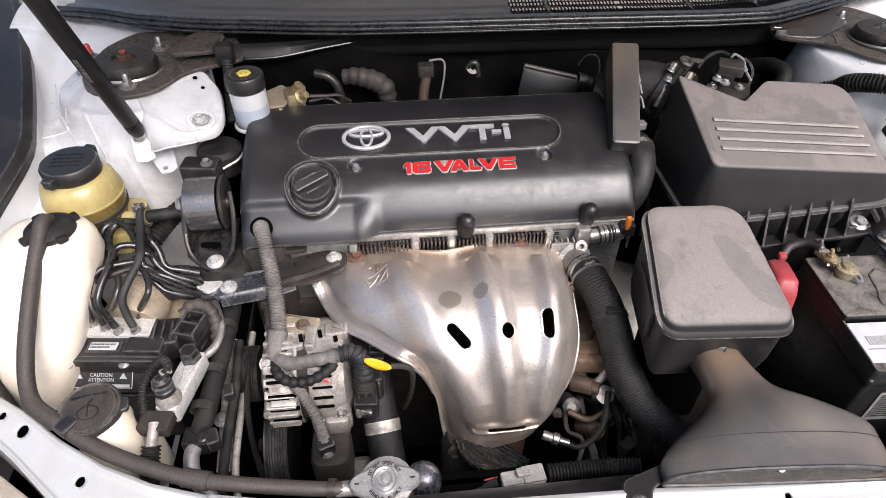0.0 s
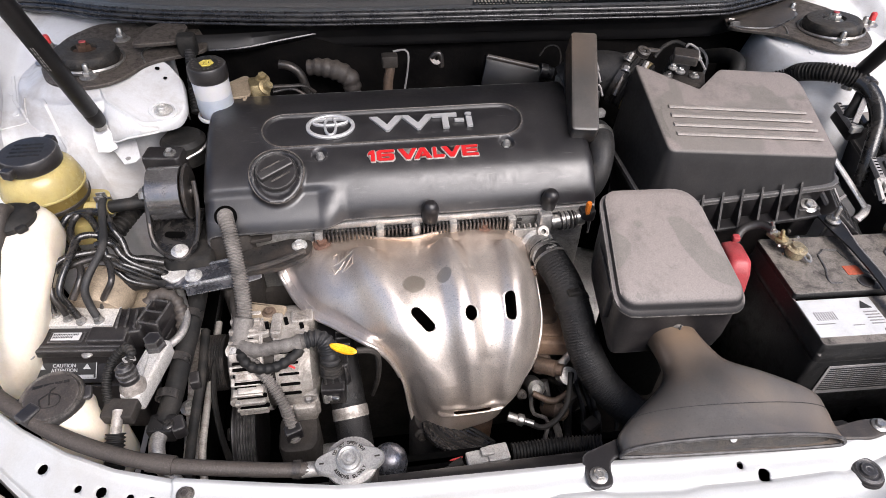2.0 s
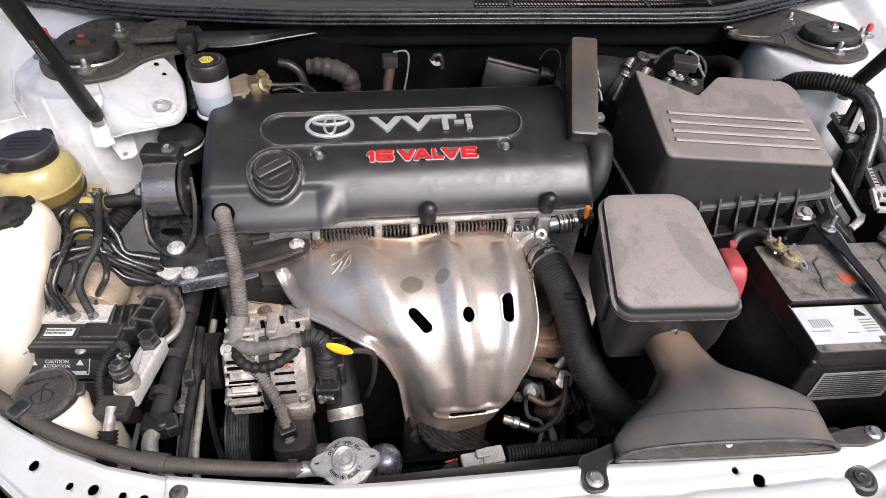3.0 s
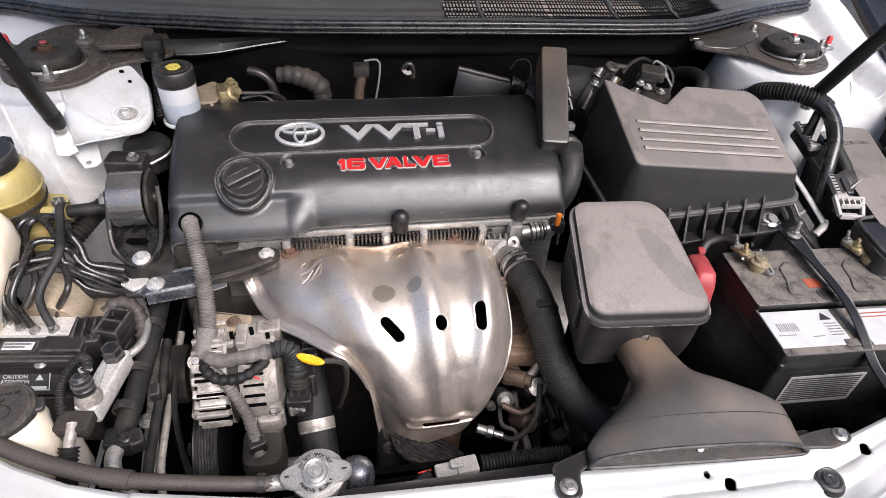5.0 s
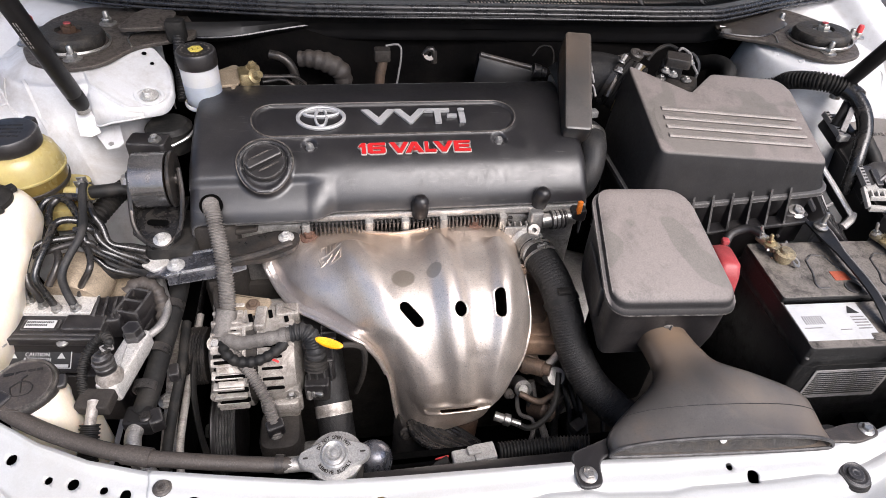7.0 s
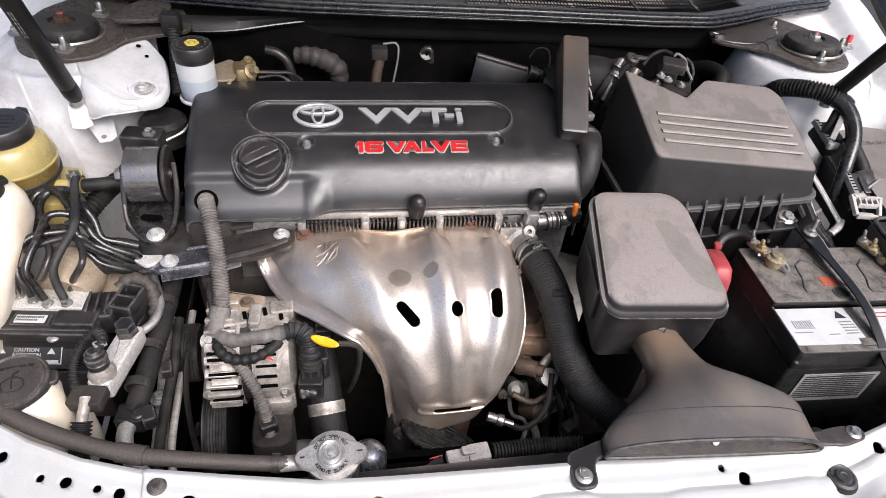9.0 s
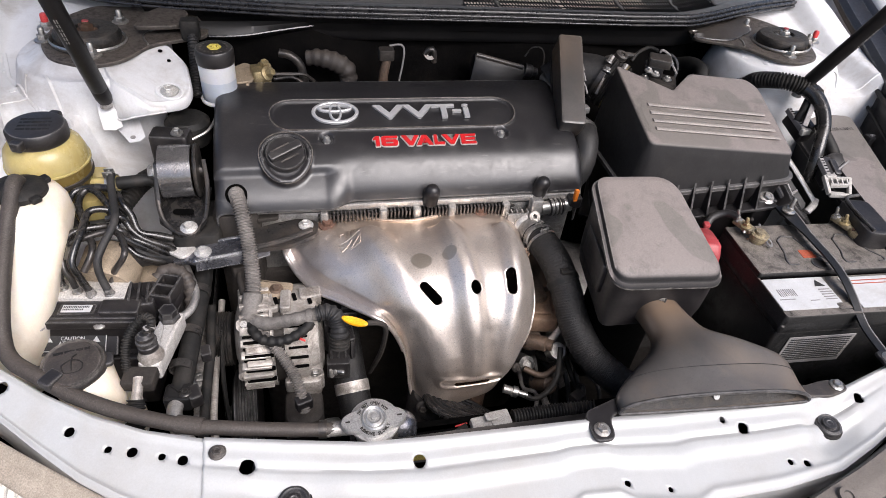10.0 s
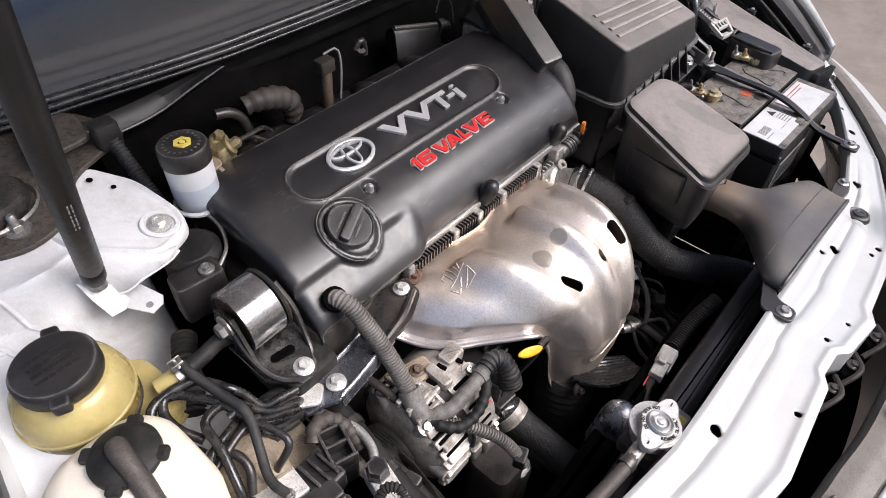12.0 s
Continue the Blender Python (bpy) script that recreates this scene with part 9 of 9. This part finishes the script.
part("label_border", joined([box((0, s * 0.0094, 0.0006), (0.0745, 0.0010, 0.0006), 0.0002, 0.0001) for s in (-1, 1)] + [box((s * 0.0368, 0, 0.0006), (0.0010, 0.019, 0.0006), 0.0002, 0.0001) for s in (-1, 1)] + [slab(np.array([(s * 0.026 - 0.0045, 0.0012), (s * 0.026 + 0.0045, 0.0012), (s * 0.026, 0.0078)]), 0.0004, 0.0009, 0.0001) for s in (-1, 1)] + [box((0.012, -0.0070, 0.0006), (0.044, 0.0034, 0.0005), 0.0002, 0.0001)]).tr(FMX), PAPER, ab)
part("label_words", words("CAUTION", 0.026, 0.0042, 0.0006, FMX @ pose(0, 0.0055, 0.0005)) + words("ATTENTION", 0.030, 0.0042, 0.0006, FMX @ pose(0, 0.0, 0.0005)), PAPER, ab)
part("pump_motor", lathe([(0, 0), (0.034, 0), (0.035, 0.004), (0.035, 0.046), (0.028, 0.052), (0, 0.053)], aim((-0.322, 0.532, 0.868), (0.16, 1, 0.22)), 34), TAN, ab, "dusty round pump motor")
for dx, dy in ((-0.038, -0.040), (0.026, -0.038), (0.056, -0.030)):
    part("lip_screw", hex_bolt(UM @ pose(dx, dy, -0.012), 0.004, 0.003), ZINC, ab)
part("apron", loft([np.array([(-0.300, 0.545, 0.842), (-0.250, 0.535, 0.840), (-0.243, 0.600, 0.862), (-0.292, 0.612, 0.866)]) + (0, 0, d) for d in (-0.003, 0)]), TAN, ab, "beige dusty apron panel")
plug = part("harness_plug", box((0.062, 0.002, -0.015), (0.034, 0.040, 0.030), 0.004, 0.003, 8).tr(UM), BLACK, ab)
for i in range(3):
    part("plug_rib", box((0.052 + 0.010 * i, 0.002, 0.002), (0.003, 0.030, 0.006), 0.001, 0.0008, 8).tr(UM), BLACK, plug)
hp = part("harness_plug", box((0.090, 0.012, -0.030), (0.026, 0.040, 0.036), 0.004, 0.003, -12).tr(UM), BLACK, ab)
for dx, dy, w, d in ((0.078, 0.012, 0.003, 0.040), (0.101, 0.010, 0.003, 0.036), (0.090, 0.030, 0.024, 0.003), (0.089, 0.012, 0.022, 0.003), (0.088, -0.006, 0.024, 0.003)):
    part("plug_wall", box((dx, dy, -0.006), (w, d, 0.020), 0.001, 0.0008, -12).tr(UM), BLACK, hp)
part("wire_wrap", tube([(0.075, 0.030, -0.004), (0.085, 0.040, 0.002), (0.102, 0.040, -0.004), (0.112, 0.028, -0.018), (0.115, 0.010, -0.034)], 0.008, 12, 0.004, ribs=0.010, amp=0.0008).tr(UM), HOSEB, hp)
pipes = thing("brake_pipes", (-0.33, 0.56, 0.88), "bunch of black brake pipes looping up from the valve block", "brake pipes")
part("pipe", tube([(-0.362, 0.523, 0.882), (-0.360, 0.522, 0.900), (-0.356, 0.524, 0.916), (-0.353, 0.533, 0.928), (-0.349, 0.547, 0.936), (-0.339, 0.558, 0.938), (-0.318, 0.566, 0.936), (-0.300, 0.575, 0.930)], 0.0040, 10, 0.004), PIPE, pipes)
part("pipe_nut", hex_bolt(pose(-0.362, 0.523, 0.880), 0.0050, 0.008, 1.25), ZINC, pipes)
part("pipe", tube([(-0.345, 0.515, 0.882), (-0.347, 0.517, 0.898), (-0.352, 0.521, 0.912), (-0.353, 0.528, 0.920)], 0.0038, 10, 0.004), STEELD, pipes)
part("pipe_nut", hex_bolt(pose(-0.345, 0.515, 0.880), 0.0050, 0.008, 1.25), ZINC, pipes)
part("pipe", tube([(-0.329, 0.509, 0.882), (-0.336, 0.514, 0.902), (-0.341, 0.518, 0.920), (-0.338, 0.531, 0.932), (-0.332, 0.554, 0.942), (-0.330, 0.577, 0.947), (-0.323, 0.584, 0.948), (-0.311, 0.587, 0.945), (-0.299, 0.586, 0.938), (-0.287, 0.574, 0.930)], 0.0043, 10, 0.004), PIPE, pipes)
part("pipe_nut", hex_bolt(pose(-0.329, 0.509, 0.880), 0.0050, 0.008, 1.25), ZINC, pipes)
part("pipe", tube([(-0.309, 0.508, 0.882), (-0.315, 0.516, 0.902), (-0.315, 0.522, 0.920), (-0.309, 0.535, 0.932), (-0.300, 0.556, 0.942), (-0.298, 0.571, 0.947), (-0.303, 0.594, 0.950), (-0.310, 0.628, 0.958), (-0.310, 0.639, 0.960)], 0.0046, 10, 0.004), HOSE, pipes)
part("pipe_nut", hex_bolt(pose(-0.309, 0.508, 0.880), 0.0050, 0.008, 1.25), ZINC, pipes)
part("pipe", tube([(-0.311, 0.530, 0.880), (-0.303, 0.527, 0.898), (-0.287, 0.525, 0.922), (-0.287, 0.537, 0.928), (-0.294, 0.553, 0.932), (-0.303, 0.560, 0.933), (-0.315, 0.559, 0.932), (-0.334, 0.553, 0.930), (-0.354, 0.548, 0.926)], 0.0038, 10, 0.004), STEELD, pipes)
part("pipe", tube([(-0.333, 0.521, 0.906), (-0.324, 0.532, 0.920), (-0.323, 0.545, 0.926), (-0.329, 0.556, 0.928), (-0.338, 0.556, 0.928), (-0.352, 0.553, 0.926)], 0.0042, 10, 0.004), STEELD, pipes)
part("pipe", tube([(-0.341, 0.572, 0.922), (-0.352, 0.591, 0.930), (-0.358, 0.607, 0.938), (-0.355, 0.622, 0.945), (-0.345, 0.628, 0.948), (-0.326, 0.627, 0.950), (-0.309, 0.622, 0.950)], 0.0048, 10, 0.004), PIPE, pipes)
part("pipe", tube([(-0.335, 0.579, 0.930), (-0.345, 0.599, 0.938), (-0.346, 0.616, 0.944), (-0.339, 0.626, 0.948), (-0.328, 0.621, 0.948), (-0.318, 0.608, 0.946), (-0.307, 0.589, 0.944), (-0.299, 0.566, 0.938), (-0.293, 0.561, 0.922), (-0.273, 0.562, 0.902), (-0.248, 0.568, 0.876)], 0.0044, 10, 0.004), PIPE, pipes)
part("pipe", tube([(-0.310, 0.575, 0.940), (-0.295, 0.575, 0.942), (-0.290, 0.576, 0.934), (-0.284, 0.570, 0.924), (-0.271, 0.566, 0.912), (-0.250, 0.567, 0.898), (-0.242, 0.570, 0.888)], 0.0042, 10, 0.004), PIPE, pipes)
part("pipe", tube([(-0.338, 0.561, 0.926), (-0.317, 0.561, 0.930), (-0.295, 0.562, 0.932), (-0.286, 0.564, 0.918), (-0.268, 0.563, 0.906), (-0.252, 0.565, 0.890), (-0.244, 0.571, 0.880)], 0.0042, 10, 0.004), PIPE, pipes)
part("pipe", tube([(-0.303, 0.615, 0.948), (-0.293, 0.595, 0.946), (-0.285, 0.587, 0.934), (-0.278, 0.575, 0.918), (-0.260, 0.575, 0.910), (-0.241, 0.574, 0.904)], 0.0042, 10, 0.004), PIPE, pipes)
part("pipe", tube([(-0.298, 0.562, 0.912), (-0.292, 0.562, 0.904), (-0.281, 0.557, 0.894), (-0.260, 0.560, 0.880), (-0.248, 0.568, 0.866)], 0.0040, 10, 0.004), PIPE, pipes)

# air conditioning pipes and sensor block
acb = thing("pressure_sensor_block", (-0.248, 0.43, 0.80), "pale alloy pipe block with a black pressure sensor", "pipe block")
part("block", box((-0.245, 0.438, 0.862), (0.024, 0.080, 0.024), 0.004, 0.003, -14), VALVE, acb)
part("cap", lathe([(0, 0), (0.012, 0), (0.012, 0.004), (0.010, 0.006), (0.010, 0.015), (0, 0.015)], pose(-0.239, 0.466, 0.874), 6), BLACK, acb)
part("sensor_neck", lathe([(0, 0), (0.013, 0), (0.014, 0.006), (0.011, 0.012), (0.009, 0.016), (0, 0.016)], aim((-0.252, 0.412, 0.870), (-0.05, 0.1, 1)), 22), WEATH, acb)
part("sensor_plug", lathe([(0, 0), (0.0105, 0), (0.0105, 0.006), (0.0095, 0.007), (0.0095, 0.009), (0.0110, 0.010), (0.0110, 0.013), (0.0095, 0.014), (0.0095, 0.019), (0.006, 0.022), (0, 0.022)], aim((-0.253, 0.414, 0.884), (-0.05, 0.15, 1)), 18), BLACK, acb)
part("sensor_lead", tube([(-0.253, 0.418, 0.902), (-0.247, 0.428, 0.909), (-0.255, 0.439, 0.908), (-0.268, 0.434, 0.900), (-0.276, 0.418, 0.888), (-0.276, 0.400, 0.872), (-0.270, 0.385, 0.855)], 0.0046, 12, ribs=0.0036, amp=0.0006), RUBBER, acb)
part("plug_clip", box((-0.249, 0.424, 0.9065), (0.012, 0.008, 0.006), 0.0015, 0.001, 35), GREYC, acb)
acp = thing("air_conditioning_pipes", (-0.225, 0.42, 0.76), "black and bare alloy air conditioning pipes along the rail", "pipes")
part("thick_pipe", tube([(-0.212, 0.575, 0.852), (-0.212, 0.550, 0.850), (-0.216, 0.510, 0.843), (-0.221, 0.465, 0.836), (-0.227, 0.410, 0.828), (-0.230, 0.392, 0.826)], 0.0115, 16, 0.006), RUBBER, acp)
part("union", box((-0.229, 0.388, 0.826), (0.030, 0.024, 0.022), 0.004, 0.003, -5), SKIRT, acp)
part("union_nut", hex_bolt(pose(-0.221, 0.384, 0.838), 0.004, 0.005), STEELD, acp)
part("union_clip", box((-0.212, 0.386, 0.828), (0.014, 0.020, 0.018), 0.003, 0.002, 20), BLACK, acp)
part("bare_pipe", tube([(-0.231, 0.380, 0.828), (-0.232, 0.366, 0.828), (-0.228, 0.350, 0.824), (-0.218, 0.337, 0.815), (-0.205, 0.325, 0.80)], 0.0085, 14, 0.004), CLEAN, acp)
part("bare_pipe", tube([(-0.236, 0.575, 0.865), (-0.226, 0.548, 0.862), (-0.217, 0.520, 0.860), (-0.220, 0.495, 0.858), (-0.232, 0.478, 0.858)], 0.005, 12, 0.004), CLEAN, acp)
part("rubber_clip", box((-0.262, 0.388, 0.866), (0.034, 0.024, 0.014), 0.003, 0.002, -8), GRIMY, acp)
part("bare_pipe", tube([(-0.262, 0.385, 0.872), (-0.262, 0.374, 0.868), (-0.263, 0.362, 0.862)], 0.0055, 12, 0.004), WEATH, acp)
part("sleeve", tube([(-0.263, 0.364, 0.862), (-0.264, 0.350, 0.852), (-0.266, 0.335, 0.835)], 0.009, 14, ribs=0.004, amp=0.0009), RUBBER, acp)
part("guide_tube", tube([(-0.205, 0.53, 0.82), (-0.203, 0.47, 0.812), (-0.206, 0.40, 0.80), (-0.206, 0.34, 0.79)], 0.006, 10, 0.006), RUBBER, acp)
part("rail_bolt", hex_bolt(pose(-0.214, 0.43, 0.80), 0.007, 0.007), ZINC, acp)
part("bare_pipe", tube([(-0.196, 0.560, 0.800), (-0.198, 0.50, 0.79), (-0.200, 0.44, 0.782), (-0.199, 0.38, 0.775), (-0.192, 0.34, 0.765)], 0.0045, 10, 0.006), WEATH, acp)
for y, z in ((0.53, 0.855), (0.47, 0.846), (0.425, 0.838)):
    part("pipe_clip", lathe([(0.0115, -0.005), (0.0135, -0.005), (0.0135, 0.005), (0.0115, 0.005), (0.0115, -0.005)], aim((-0.2145 - 0.14 * (0.53 - y), y, z - 0.005), (-0.1, -1, -0.15)), 20, False), STEELD, acp)
part("lock_tab", box((-0.206, 0.452, 0.822), (0.012, 0.018, 0.014), 0.003, 0.002, 12), BLACK, acp)
part("lock_tab", box((-0.243, 0.505, 0.846), (0.016, 0.020, 0.016), 0.003, 0.002, -12), BLACK, acp)
part("rail_strip", tube([(-0.2233, 0.5508, 0.8000), (-0.2208, 0.5039, 0.7900), (-0.2181, 0.4605, 0.7800), (-0.2170, 0.4204, 0.7700), (-0.2164, 0.3843, 0.7600)], 0.0085, 8, 0.01, flat=0.4), WEATH, acp, "pale worn rail strip")
gl = thing("wing_bracket", (-0.262, 0.36, 0.79), "grey painted bracket by the washer filler", "bracket")
part("plate", loft([np.array([(-0.290, 0.385, 0.845), (-0.268, 0.375, 0.842), (-0.258, 0.345, 0.835), (-0.285, 0.350, 0.838)]) + (0, 0, d) for d in (-0.003, 0)]), BAY, gl)

# cowl-side harness grommet near the brake bottle
gr = thing("harness_grommet", (-0.215, 0.865, 1.0), "dusty black rubber grommet with a corrugated lead", "grommet")
part("grommet", box((-0.222, 0.868, 1.052), (0.026, 0.022, 0.03), 0.006, 0.004), RUBBER, gr)
part("lead", tube([(-0.220, 0.862, 1.045), (-0.219, 0.845, 1.025), (-0.218, 0.825, 1.005), (-0.216, 0.80, 0.98)], 0.0075, 12, ribs=0.004, amp=0.0006), HOSE, gr)
part("cowl_flap", slab(rounded([(-0.300, 0.865), (-0.235, 0.870), (-0.228, 0.925), (-0.262, 0.95), (-0.285, 0.925)], 0.012), 1.050, 1.056, 0.0015), TOPPL, gr)
